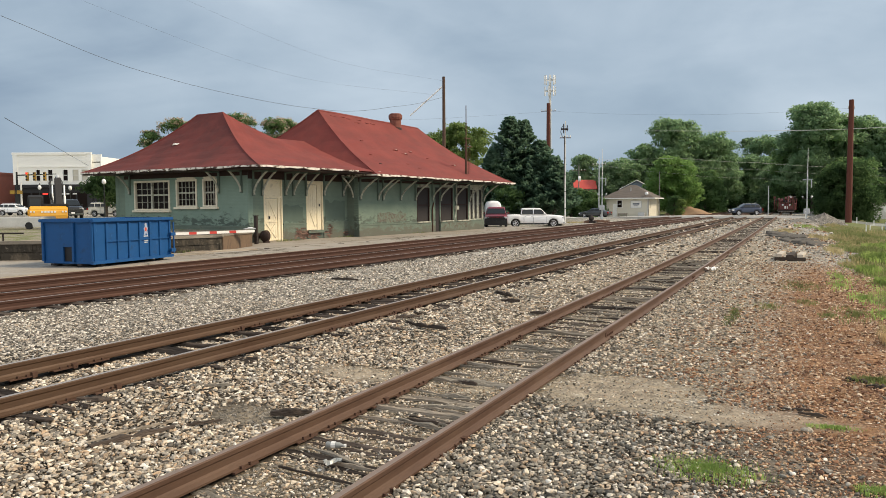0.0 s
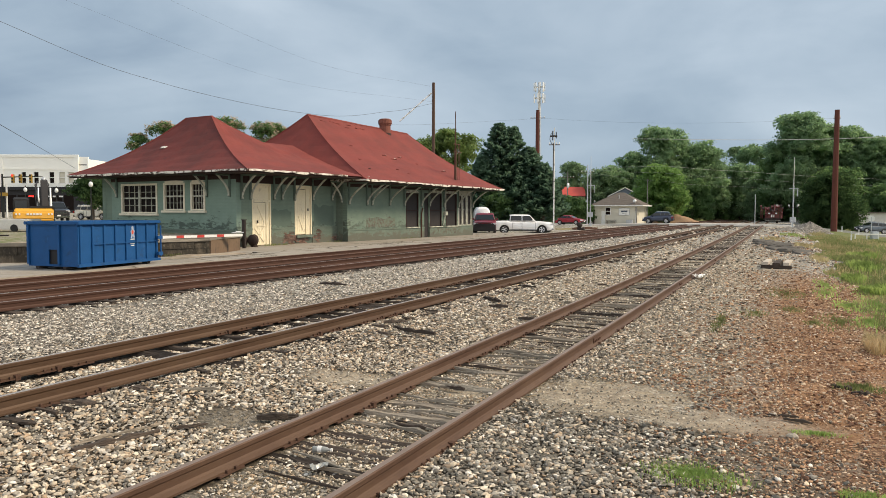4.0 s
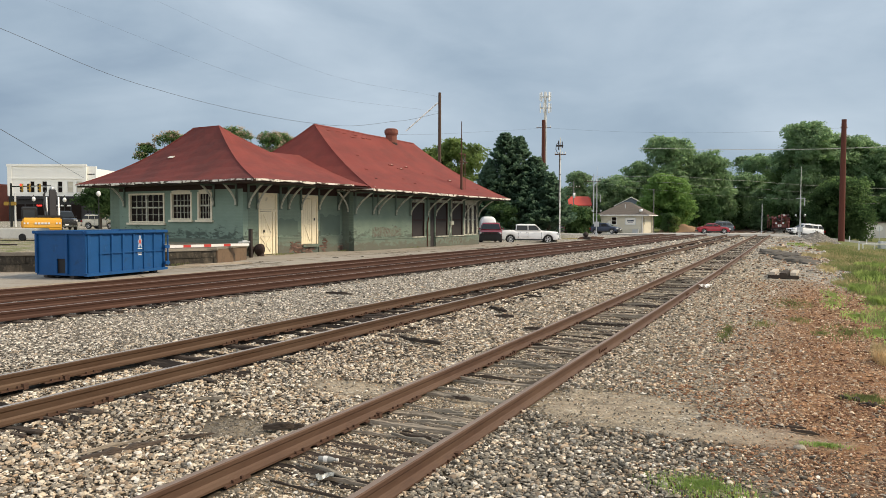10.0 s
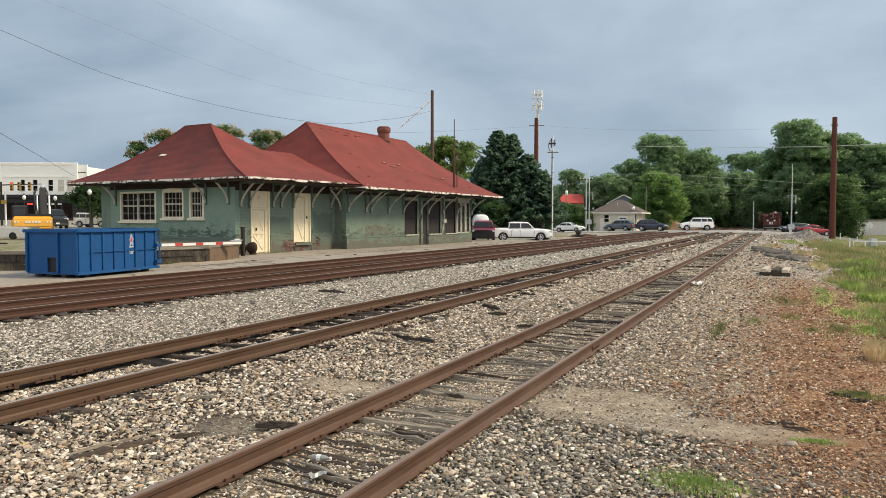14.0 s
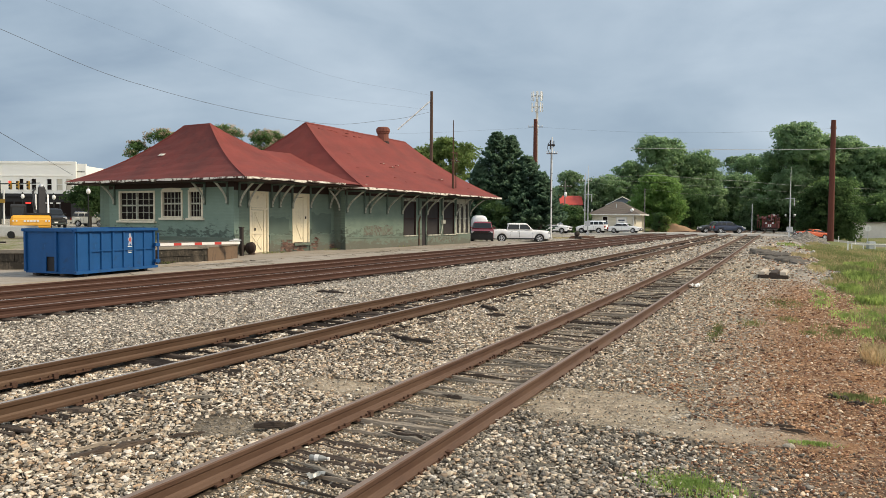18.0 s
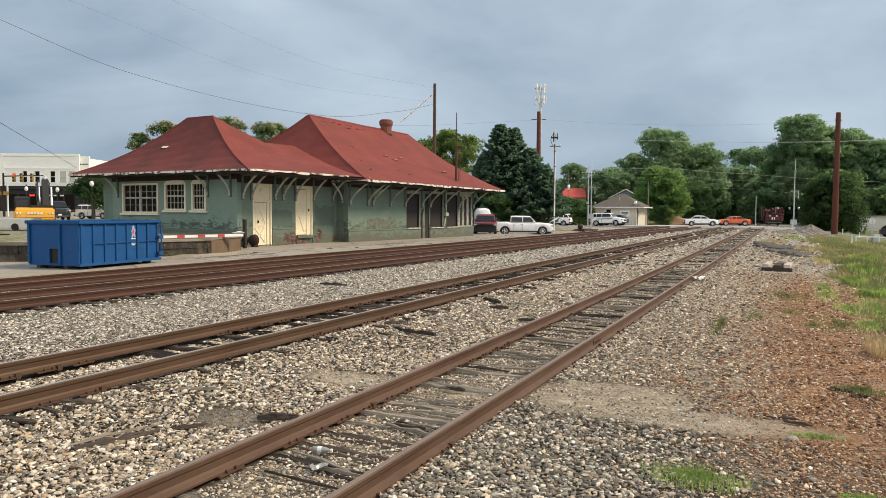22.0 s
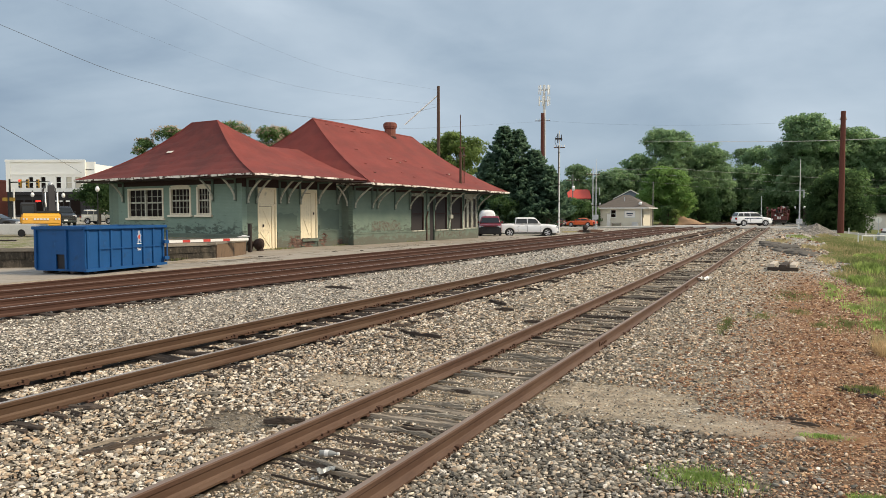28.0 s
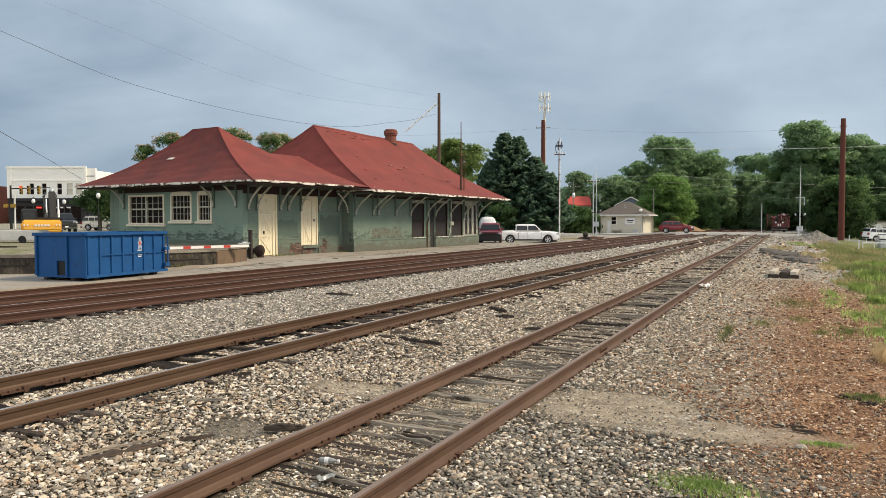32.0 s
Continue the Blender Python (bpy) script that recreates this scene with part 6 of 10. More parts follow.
def vehicle(kind, mat, label, m, category="car", group="", trim=(), size=(1.0, 1.0)):
    """A car of one of the kinds; size scales its length and its height."""
    L, W, H, belt, hood, nose, cr, cf, rr, rf, wb, r = [q * size[0 if i in (0, 6, 7, 8, 9, 10) else 1] for i, q in enumerate(SPECS[kind])]
    v = thing("pickup_truck" if kind == "pickup" else "car", m, label, category, group)
    h = L / 2
    x_f, x_r = wb / 2 + 0.02, -wb / 2
    ar = r * 1.15

    low = 0.26 if kind in ("sedan", "coupe") else 0.34
    top_r = belt - 0.02 if kind != "pickup" else 1.30 * size[1]
    # outline of the body's upper edge, from tail to nose
    if kind == "pickup":
        line = [(-h, top_r - 0.10), (-h + 0.06, top_r), (cr - 0.06, top_r), (cr, belt), (cf, belt), (cf + (h - cf) * 0.30, hood + 0.02), (h - 0.35, hood - 0.05), (h - 0.12, hood - 0.10), (h - 0.03, nose - 0.02), (h, nose - 0.30)]
    else:
        line = [(-h, top_r - 0.30), (-h + 0.04, top_r - 0.12), (-h + 0.16, top_r - 0.02), (cr, belt), (cf, belt), (cf + (h - cf) * 0.45, hood), (h - 0.34, (hood + nose) / 2 + 0.03), (h - 0.12, nose), (h - 0.03, nose - 0.12), (h, nose - 0.26)]
    stops = {-h, h, *[p[0] for p in line]}
    for cx in (x_f, x_r):
        stops |= {cx + ar * math.cos(math.pi * k / 10) for k in range(11)} | {cx - ar - 0.01, cx + ar + 0.01}
    rings = []
    for x in sorted(stops):
        z1 = float(np.interp(x, [p[0] for p in line], [p[1] for p in line]))
        z0 = low + 0.10 * max(0.0, abs(x) / h - 0.93) / 0.07
        for cx in (x_f, x_r):
            if abs(x - cx) < ar:
                z0 = max(z0, r + math.sqrt(ar * ar - (x - cx) ** 2) * 0.98 - 0.02)
        z0 = min(z0, z1 - 0.05)
        w = W / 2 * (1 - (0.13 if kind == "pickup" else 0.30) * max(0.0, abs(x) / h - 0.80) ** 2 / 0.04)
        half = [(0.955, 0.0), (0.99, 0.10), (1.0, 0.42), (0.985, 0.76), (0.94, 0.93), (0.80, 0.99)]
        rings.append([(x, -w * a, z0 + (z1 - z0) * b) for a, b in half] + [(x, 0, z1 + 0.015)] + [(x, w * a, z0 + (z1 - z0) * b) for a, b in reversed(half)])
    part("body", Geo().loft(rings), mat, v, smooth=True)
    part("underbody", Geo().box(-h + 0.25, h - 0.25, -W / 2 + 0.24, W / 2 - 0.24, low - 0.05, nose - 0.12), M["plastic"], v)
    # cabin: pillars and a domed roof, drawn in towards the top
    wb_, wt = W / 2 - 0.05, W / 2 - 0.24
    zb = belt - 0.03
    rings = []
    for k, shrink in ((0.0, 1.0), (0.4, 1.0), (0.75, 1.0), (0.90, 0.995), (0.97, 0.97), (1.0, 0.90), (1.02, 0.6)):
        q = min(k, 1.0)
        xa, xb = cr + (rr - cr) * q, cf + (rf - cf) * q
        wy, z = (wb_ + (wt - wb_) * q) * shrink, zb + (H - zb) * k - (0.03 if kind != "pickup" else 0.0) * (k > 0.95)
        ring = []
        for n_ in range(36):
            a = 2 * math.pi * (n_ + 0.5) / 36
            c_, s_ = math.cos(a), math.sin(a)
            ring.append(((xa + xb) / 2 + (xb - xa) / 2 * shrink * math.copysign(abs(c_) ** 0.2, c_), wy * math.copysign(abs(s_) ** 0.2, s_), z))
        rings.append(ring)
    part("cabin", Geo().loft(rings), mat, v, smooth=True)

    def pane(name, q, off):
        """A glazing panel on a cabin face: four corners, lifted off it."""
        q = [Vector(p) for p in q]
        nrm = (q[1] - q[0]).cross(q[3] - q[0]).normalized()
        c = sum(q, Vector()) / 4
        if nrm.dot(c - Vector((0, 0, 1.0))) < 0:
            nrm = -nrm
        a = [p + nrm * off for p in q]
        b = [p - nrm * 0.02 for p in q]
        part(name, Geo().add(a + b, [(0, 1, 2, 3), (7, 6, 5, 4), (0, 4, 5, 1), (1, 5, 6, 2), (2, 6, 7, 3), (3, 7, 4, 0)]), M["car_glass"], v)

    def side(x, z, s):
        k = (z - zb) / (H - zb)
        return Vector((x, s * (wb_ + (wt - wb_) * k), z))

    z0, z1 = belt + 0.05, H - (0.13 if kind == "pickup" else 0.14)
    k0, k1 = (z0 - zb) / (H - zb), (z1 - zb) / (H - zb)
    xf0, xf1 = cf + (rf - cf) * k0 - 0.14, cf + (rf - cf) * k1 - 0.10
    xr0, xr1 = cr + (rr - cr) * k0 + 0.14, cr + (rr - cr) * k1 + 0.10
    xm = (xf1 + xr1) / 2 + 0.15
    cuts = [(xr0, xr1, xm - 0.04, xm - 0.04), (xm + 0.04, xm + 0.04, xf0, xf1)]
    if kind in ("suv", "bigsuv"):
        x_q = xr1 + (xm - xr1) * 0.42
        cuts = [(xr0, xr1, x_q - 0.04, x_q - 0.04), (x_q + 0.04, x_q + 0.04, xm - 0.04, xm - 0.04), (xm + 0.04, xm + 0.04, xf0, xf1)]
    for s in (-1, 1):
        for a0, a1, b0, b1 in cuts:
            pane("side_window", [side(a0, z0, s), side(b0, z0, s), side(b1, z1, s), side(a1, z1, s)], 0.012)
    for nm, xb, xt in (("windscreen", cf, rf), ("rear_window", cr, rr)):
        q = []
        for kk, ss in ((k0, -1), (k0, 1), (k1, 1), (k1, -1)):
            q.append((xb + (xt - xb) * kk, ss * (wb_ + (wt - wb_) * kk - 0.09), zb + (H - zb) * kk))
        pane(nm, q, 0.012)
    ty, rim = wheel_meshes(r)
    for x in (x_f, x_r):
        for s in (-1, 1):
            wh = part("wheel", ty, None, v, at=pose(x, s * (W / 2 - 0.13), r, 0, 0, 0 if s > 0 else 180))
            part("rim", rim, None, wh, "silver alloy rim")
    for s in (-1, 1):
        part("headlight", Geo().box(h - 0.28, h - 0.02, s * (W / 2 - 0.25) - 0.2, s * (W / 2 - 0.25) + 0.2, nose - 0.14, nose + 0.04), M["lamp_clear"], v, bevel=0.03)
        part("tail_light", Geo().box(-h - 0.012, -h + 0.12, s * (W / 2 - 0.2) - 0.17, s * (W / 2 - 0.2) + 0.17, top_r - 0.36, top_r - 0.1), M["lamp_red"], v, bevel=0.02)
        part("mirror", Geo().box(cf - 0.42, cf - 0.26, s * (W / 2 + 0.06) - 0.10, s * (W / 2 + 0.06) + 0.10, belt + 0.02, belt + 0.19), mat, v, bevel=0.03)
        part("sill", Geo().box(x_r + ar, x_f - ar, s * (W / 2 - 0.02) - 0.03, s * (W / 2 - 0.02) + 0.03, low - 0.04, low + 0.09), M["plastic"], v)
        for xx in (xm, xf0 + 0.1, max(xr0 + 0.2, x_r + ar * 0.9)) if kind != "coupe" else (xm - 0.6, xf0 + 0.1):
            part("door_seam", Geo().box(xx - 0.010, xx + 0.010, s * W / 2 - 0.012, s * W / 2 + 0.003, low + 0.14, belt - 0.14), M["plastic"], v)
        for xx in (xm - 0.12, xr0 + 0.35):
            part("door_handle", Geo().box(xx - 0.09, xx + 0.09, s * (W / 2 - 0.005) - 0.012, s * (W / 2 - 0.005) + 0.012, belt - 0.20, belt - 0.165), M["chrome"] if kind == "pickup" else mat, v)
    part("grille", Geo().box(h - 0.05, h + 0.02, -W * 0.26, W * 0.26, nose - 0.30, nose - 0.06) if kind != "pickup" else Geo().box(h - 0.10, h + 0.025, -W * 0.40, W * 0.40, nose - 0.42, nose - 0.03), M["plastic"], v, bevel=0.02)
    if kind == "pickup":
        for z in (nose - 0.15, nose - 0.28):
            part("grille_bar", Geo().box(h + 0.02, h + 0.045, -W * 0.33, W * 0.33, z - 0.018, z + 0.018), M["chrome"], v)
    part("bumper", Geo().box(h - 0.14, h + 0.05, -W / 2 + 0.06, W / 2 - 0.06, low + 0.02, low + 0.2), M["plastic"] if kind != "pickup" or trim else M["chrome"], v, bevel=0.03)
    part("bumper", Geo().box(-h - 0.05, -h + 0.14, -W / 2 + 0.06, W / 2 - 0.06, low + 0.04, low + 0.22), M["plastic"] if kind != "pickup" else M["chrome"], v, bevel=0.03)
    if kind == "pickup":
        part("bed", Geo().box(-h + 0.12, cr - 0.12, -W / 2 + 0.14, W / 2 - 0.14, 1.27, 1.305), M["plastic"], v)
        part("tailgate", Geo().box(-h - 0.02, -h + 0.03, -W / 2 + 0.3, W / 2 - 0.3, 0.75, 1.27), mat, v)
    if "bars" in trim:
        for s in (-1, 1):
            part("roof_rail", Geo().tube((rr + 0.1, s * (wt - 0.08), H + 0.05), (rf - 0.05, s * (wt - 0.08), H + 0.05), 0.025), M["chrome"], v)
    if "livery" in trim:
        for s in (-1, 1):
            part("stripe", Geo().box(-1.3, 0.9, s * W / 2 - 0.006, s * W / 2 + 0.006, 0.92, 1.02), M["p_navy"], v, "dark lettering bar on the door")
        part("light_bar", Geo().box(-0.35, -0.05, -0.6, 0.6, H - 0.01, H + 0.12), M["p_navy"], v, bevel=0.03)
    if "guard" in trim:
        part("front_panel", Geo().box(h - 0.02, h + 0.052, -W / 2 + 0.04, W / 2 - 0.04, low - 0.02, nose - 0.10), M["plastic"], v, "black front panel", bevel=0.03)
        g = Geo().box(h + 0.02, h + 0.12, -0.95, 0.95, 0.45, 0.72).box(h + 0.03, h + 0.10, -0.7, 0.7, 1.0, 1.08)
        for yy in (-.7, -.35, 0, .35, .7):
            g.box(h + 0.03, h + 0.10, yy - 0.03, yy + 0.03, 0.7, 1.05)
        part("bull_bar", g, M["plastic"], v)
    part("number_plate", Geo().box(h + 0.05, h + 0.065, -0.15, 0.15, low + 0.14, low + 0.28), M["p_white"], v)
    return v


vehicle("pickup", M["p_white"], "white crew-cab pickup truck parked beside the station", pose(-23.75, 69.5, 0.05, 0, 0, 27 - 4), "pickup truck")
vehicle("pickup", M["p_maroon"], "dark red pickup with black bull bar parked by the station", pose(-25.1, 62.9, 0.2, 0, 0, -69), "pickup truck", trim=("guard",))
box_t = thing("covered_trailer", pose(-27.05, 66.9, 0.2, 0, 0, -62), "white rounded trailer with a ribbed cover behind the dark red pickup", "trailer")
cover = Geo()
cover.loft([[(x, 0.75 * w * math.copysign(abs(math.cos(a)) ** 0.6, math.cos(a)), 0.7 + (1.72 + 0.07 * (k % 2)) * w ** 0.4 * (0.5 + 0.5 * math.copysign(abs(math.sin(a)) ** 0.6, math.sin(a)))) for a in [2 * math.pi * i / 20 for i in range(20)]] for k, (x, w) in enumerate(((-1.3, 0.75), (-1.2, 0.92), (-0.8, 1.0), (-0.4, 1.0), (0.0, 1.0), (0.4, 1.0), (0.8, 1.0), (1.15, 0.93), (1.28, 0.76)))])
part("cover", cover, M["p_white"], box_t, smooth=True)
part("chassis", Geo().box(-1.2, 1.2, -0.6, 0.6, 0.5, 0.72), M["plastic"], box_t)
for y in (-0.75, 0.75):
    part("wheel", Geo().tube((0, y - 0.1, 0.33), (0, y + 0.1, 0.33), 0.33, n=16), M["tyre"], box_t)
part("drawbar", Geo().box(1.2, 2.0, -0.06, 0.06, 0.55, 0.68), M["plastic"], box_t)
vehicle("pickup", M["p_black"], "black pickup truck parked on the street by the shops", pose(-65.7, 49.9, ground_z(-65.7, 49.9), 0, 0, -30), "pickup truck")
vehicle("bigsuv", M["p_beige"], "pale sport utility car parked on the street by the shops", pose(-83.4, 69.4, 1.0, 0, 0, 18), "car", trim=("bars",))
# traffic on the crossing and the street; each is keyed at the end of the file
HOME = pose(-30, 104, 0.3)
car_grey_saloon = vehicle("sedan", M["p_grey"], "dark grey saloon car driving off beyond the tracks", HOME, "car", "passing cars", size=(0.92, 0.95))
car_suv_dark = vehicle("suv", M["p_navy"], "dark blue crossover car driving over the crossing", HOME, "car", "passing cars", ("bars",), size=(0.86, 0.93))
car_suv_slate = vehicle("suv", M["p_slate"], "slate blue crossover car driving over the crossing", HOME, "car", "passing cars", ("bars",), size=(0.86, 0.93))
car_red = vehicle("sedan", M["p_red"], "red saloon car driving over the crossing", HOME, "car", "passing cars", size=(0.86, 0.93))
car_suv_navy = vehicle("suv", M["p_navy"], "navy sport utility car driving over the crossing", HOME, "car", "passing cars", size=(0.86, 0.93))
car_suv_white = vehicle("bigsuv", M["p_white"], "white full-size sport utility car driving over the crossing", HOME, "car", "passing cars", ("bars",), size=(0.86, 0.93))
car_suv_grey = vehicle("suv", M["p_grey"], "dark grey crossover car driving over the crossing", HOME, "car", "passing cars", size=(0.86, 0.93))
car_white = vehicle("sedan", M["p_white"], "white saloon car driving over the crossing", HOME, "car", "passing cars", size=(0.92, 0.95))
car_orange = vehicle("coupe", M["p_orange"], "orange coupe driving over the crossing", HOME, "car", "passing cars", size=(0.92, 0.95))
car_patrol = vehicle("bigsuv", M["p_white"], "white sport utility car with dark lettering on its doors", HOME, "car", "passing cars", ("livery",), size=(0.92, 0.95))
car_crimson = vehicle("suv", M["p_crimson"], "crimson crossover car driving towards the crossing", HOME, "car", "passing cars", size=(0.92, 0.95))
car_street = vehicle("suv", M["p_white"], "white crossover car driving past the shops", HOME, "car", "passing cars", ("bars",), size=(0.92, 0.95))
car_left_dark = vehicle("sedan", M["p_black"], "black car driving along the street behind the loading dock", HOME, "car", "passing cars", size=(0.92, 0.95))


# ---- beside the station: dumpster, loading dock, posts ----
M.update({
    "dump_blue": surface("scuffed_blue_paint", (0.003, 0.070, 0.225), 0.62, 0.0, grain=8, amount=0.25, big=2.0, big_amount=0.3, bump=0.1, tint=(0.011, 0.094, 0.29)),
    "sticker_white": surface("white_decal", (0.75, 0.74, 0.72), 0.6, amount=0.1, bump=0),
    "sticker_red": surface("red_decal", (0.55, 0.08, 0.05), 0.6, amount=0.1, bump=0),
    "dock_stone": surface("stained_dock_masonry", (0.080, 0.066, 0.050), 0.92, grain=8, amount=0.6, big=1.6, big_amount=0.5, bump=0.7, tint=(0.19, 0.16, 0.12), dist=0.03, obrand=0.25),
    "dock_brown": surface("brown_dock_end", (0.16, 0.108, 0.070), 0.9, grain=12, amount=0.4, big=1.5, big_amount=0.3, bump=0.4),
    "arm_white": surface("white_gate_arm", (0.78, 0.77, 0.74), 0.55, amount=0.12, bump=0.05),
    "arm_red": surface("red_gate_stripe", (0.50, 0.05, 0.04), 0.55, amount=0.15, bump=0.05),
    "iron_dark": surface("dark_iron", (0.05, 0.04, 0.036), 0.75, 0.4, grain=30, amount=0.4, bump=0.3),
    "rust_ball": surface("dark_rusty_casting", (0.045, 0.028, 0.024), 0.8, 0.3, grain=18, amount=0.5, big=3, big_amount=0.4, bump=0.4),
    "yellow": paint("digger_yellow", (0.72, 0.36, 0.02), rough=0.45),
    "white_wall": surface("white_painted_brick_front", (0.93, 0.92, 0.86), 0.8, grain=20, amount=0.08, big=0.5, big_amount=0.15, bump=0.1, tint=(0.76, 0.73, 0.65)),
    "shop_black": surface("black_shopfront", (0.012, 0.012, 0.015), 0.5, grain=5, amount=0.3, bump=0.0),
    "brick_town": surface("red_town_brick", (0.29, 0.105, 0.075), 0.9, grain=12, amount=0.3, big=1, big_amount=0.3, bump=0.3),
    "globe": surface("white_lamp_globe", (0.8, 0.8, 0.78), 0.3, amount=0.05, bump=0),
    "pole_green": surface("black_lamp_post", (0.02, 0.022, 0.02), 0.5, 0.3, amount=0.2, bump=0),
    "sig_yellow": surface("yellow_signal_housing", (0.36, 0.22, 0.03), 0.6, amount=0.2, bump=0),
    "red_glow": glow("red_signal_lens", (0.9, 0.03, 0.02), 2.0),
    "pole_wood": surface("brown_pole_wood", (0.10, 0.062, 0.045), 0.9, grain=9, amount=0.5, big=1, big_amount=0.3, bump=0.5, stretch=(4, 4, 0.5)),
    "corten": surface("rust_brown_steel_pole", (0.135, 0.043, 0.030), 0.8, 0.2, grain=12, amount=0.3, big=0.8, big_amount=0.4, bump=0.2, tint=(0.10, 0.035, 0.028), stretch=(2, 2, 0.4)),
    "pole_grey": surface("grey_weathered_pole", (0.20, 0.19, 0.18), 0.85, grain=12, amount=0.3, bump=0.2),
    "pole_pale": surface("pale_concrete_pole", (0.62, 0.60, 0.56), 0.85, grain=12, amount=0.2, bump=0.2),
    "galv": surface("galvanised_steel", (0.52, 0.54, 0.56), 0.5, 0.6, grain=15, amount=0.2, bump=0.05),
    "wire": surface("black_cable", (0.06, 0.06, 0.065), 0.7, amount=0.1, bump=0),
    "house_wall": surface("pale_tan_block_wall", (0.60, 0.57, 0.475), 0.85, grain=16, amount=0.15, big=0.8, big_amount=0.2, bump=0.2),
    "house_roof": surface("grey_brown_shingles", (0.125, 0.105, 0.09), 0.9, grain=18, amount=0.4, big=1, big_amount=0.3, bump=0.4),
    "blue_wall": surface("slate_blue_siding", (0.16, 0.20, 0.25), 0.8, grain=10, amount=0.2, bump=0.2, stretch=(1, 1, 8)),
    "trim_white": surface("white_trim", (0.74, 0.74, 0.71), 0.6, amount=0.1, bump=0.05),
    "red_metal": surface("red_metal_roof", (0.50, 0.075, 0.055), 0.5, grain=6, amount=0.2, bump=0.1, stretch=(6, 1, 1)),
    "clay": surface("red_clay_bank", (0.29, 0.185, 0.110), 0.95, grain=8, amount=0.35, big=1, big_amount=0.4, bump=0.5, dist=0.05),
    "grey_gravel": pebbles("grey_gravel_heap", [(0.0, (0.21, 0.195, 0.17)), (0.4, (0.29, 0.265, 0.235)), (0.7, (0.15, 0.14, 0.125)), (0.9, (0.38, 0.355, 0.32))], 7),
    "machine_red": paint("faded_red_machine", (0.15, 0.032, 0.030), rough=0.6),
})

M["dump_blue"] = peeling(peeling(M["dump_blue"], (0.012, 0.045, 0.12), 2.4, 0.56, 0.66, 0.6), (0.04, 0.13, 0.32), 5.0, 0.63, 0.67, 0.35, (1, 1, 0.35))
M["decal_pale"] = surface("faded_pale_decal", (0.34, 0.40, 0.52), 0.6, amount=0.3, bump=0)
dump = thing("dumpster", pose(-20.85, 16.70, 0.352, 0, 0, 97), "scuffed blue steel roll-off dumpster on the platform", "dumpster")
DL, DW, D0, D1 = 3.76, 2.13, 0.15, 1.54
part("side_panel", Geo().box(0, DL, 0, 0.05, D0, D1), M["dump_blue"], dump)
part("side_panel", Geo().box(0, DL, DW - 0.05, DW, D0, D1), M["dump_blue"], dump)
hole = wall_panel(0, DW, D0, D1, 0.05, [(0.86, 1.34, 0.175, 0.66)])
hole.materials.append(M["dump_blue"])
part("end_panel", hole, None, dump, "end plate with a small square cut-out", at=pose(0.0, DW, 0, 0, 0, -90))
part("end_panel", Geo().box(DL - 0.05, DL, 0.05, DW - 0.05, D0, D1), M["dump_blue"], dump)
# added black block, fills the hole in place of its shaded inside
part("pocket", Geo().box(0.06, 0.5, DW - 1.40, DW - 0.76, 0.18, 0.78), M["shop_black"], dump, "black block standing for the shade inside the cut-out")
part("floor_plate", Geo().box(0.0, DL, 0.0, DW, D0 - 0.04, D0), M["dump_blue"], dump)
for k in range(8):
    x = 0.05 + (DL - 0.12) * k / 7
    for y0, y1 in ((-0.045, 0.0), (DW, DW + 0.045)):
        part("rib", Geo().box(x - 0.05, x + 0.05, y0, y1, D0 + 0.02, D1 - 0.08), M["dump_blue"], dump, bevel=0.012)
for y in (0.04, 0.80, DW - 0.04):
    part("rib", Geo().box(-0.07, 0.0, y - 0.05, y + 0.05, D0 + 0.02, D1 - 0.06), M["dump_blue"], dump, bevel=0.012)
for a in ((-0.09, DL + 0.09, -0.1, 0.05), (-0.09, DL + 0.09, DW - 0.05, DW + 0.1), (-0.09, 0.06, 0.052, DW - 0.052), (DL - 0.06, DL + 0.09, 0.052, DW - 0.052)):
    part("top_rail", Geo().box(*a, D1 - 0.06, D1 + 0.05), M["dump_blue"], dump, bevel=0.02)
part("mid_rail", Geo().box(0.5, DL, -0.062, -0.046, 0.82, 0.85), M["dump_blue"], dump)
for y in (0.45, DW - 0.55):
    part("skid", Geo().box(-0.1, DL + 0.1, y, y + 0.14, 0.05, D0 - 0.04), M["iron_dark"], dump)
part("bottom_flange", Geo().box(-0.12, DL + 0.05, -0.1, 0.0, D0 - 0.045, D0 + 0.05), M["dump_blue"], dump)
for x in (0.45, DL - 0.45):
    for y in (0.16, DW - 0.16):
        part("wheel", Geo().tube((x, y - 0.12, 0.10), (x, y + 0.12, 0.10), 0.10, n=14), M["iron_dark"], dump)
part("hinge", Geo().box(DL - 0.14, DL + 0.1, -0.16, -0.08, 0.3, 0.42).box(DL - 0.14, DL + 0.1, -0.16, -0.08, 0.9, 1.02).tube((DL + 0.02, -0.13, 0.25), (DL + 0.02, -0.13, 1.4), 0.03), M["dump_blue"], dump)
st = part("decal", Geo().prism([(2.36, 0.98), (2.42, 0.96), (2.46, 1.06), (2.52, 0.97), (2.56, 1.0), (2.53, 1.14), (2.57, 1.22), (2.51, 1.30), (2.50, 1.39), (2.44, 1.41), (2.40, 1.36), (2.41, 1.28), (2.35, 1.20), (2.39, 1.12)], -0.006, -0.001), M["decal_pale"], dump, "pale blue and red company decal")
part("decal_mark", Geo().prism([(2.41, 1.12), (2.48, 1.10), (2.51, 1.2), (2.46, 1.27), (2.40, 1.21)], -0.009, -0.0065), M["sticker_red"], st)
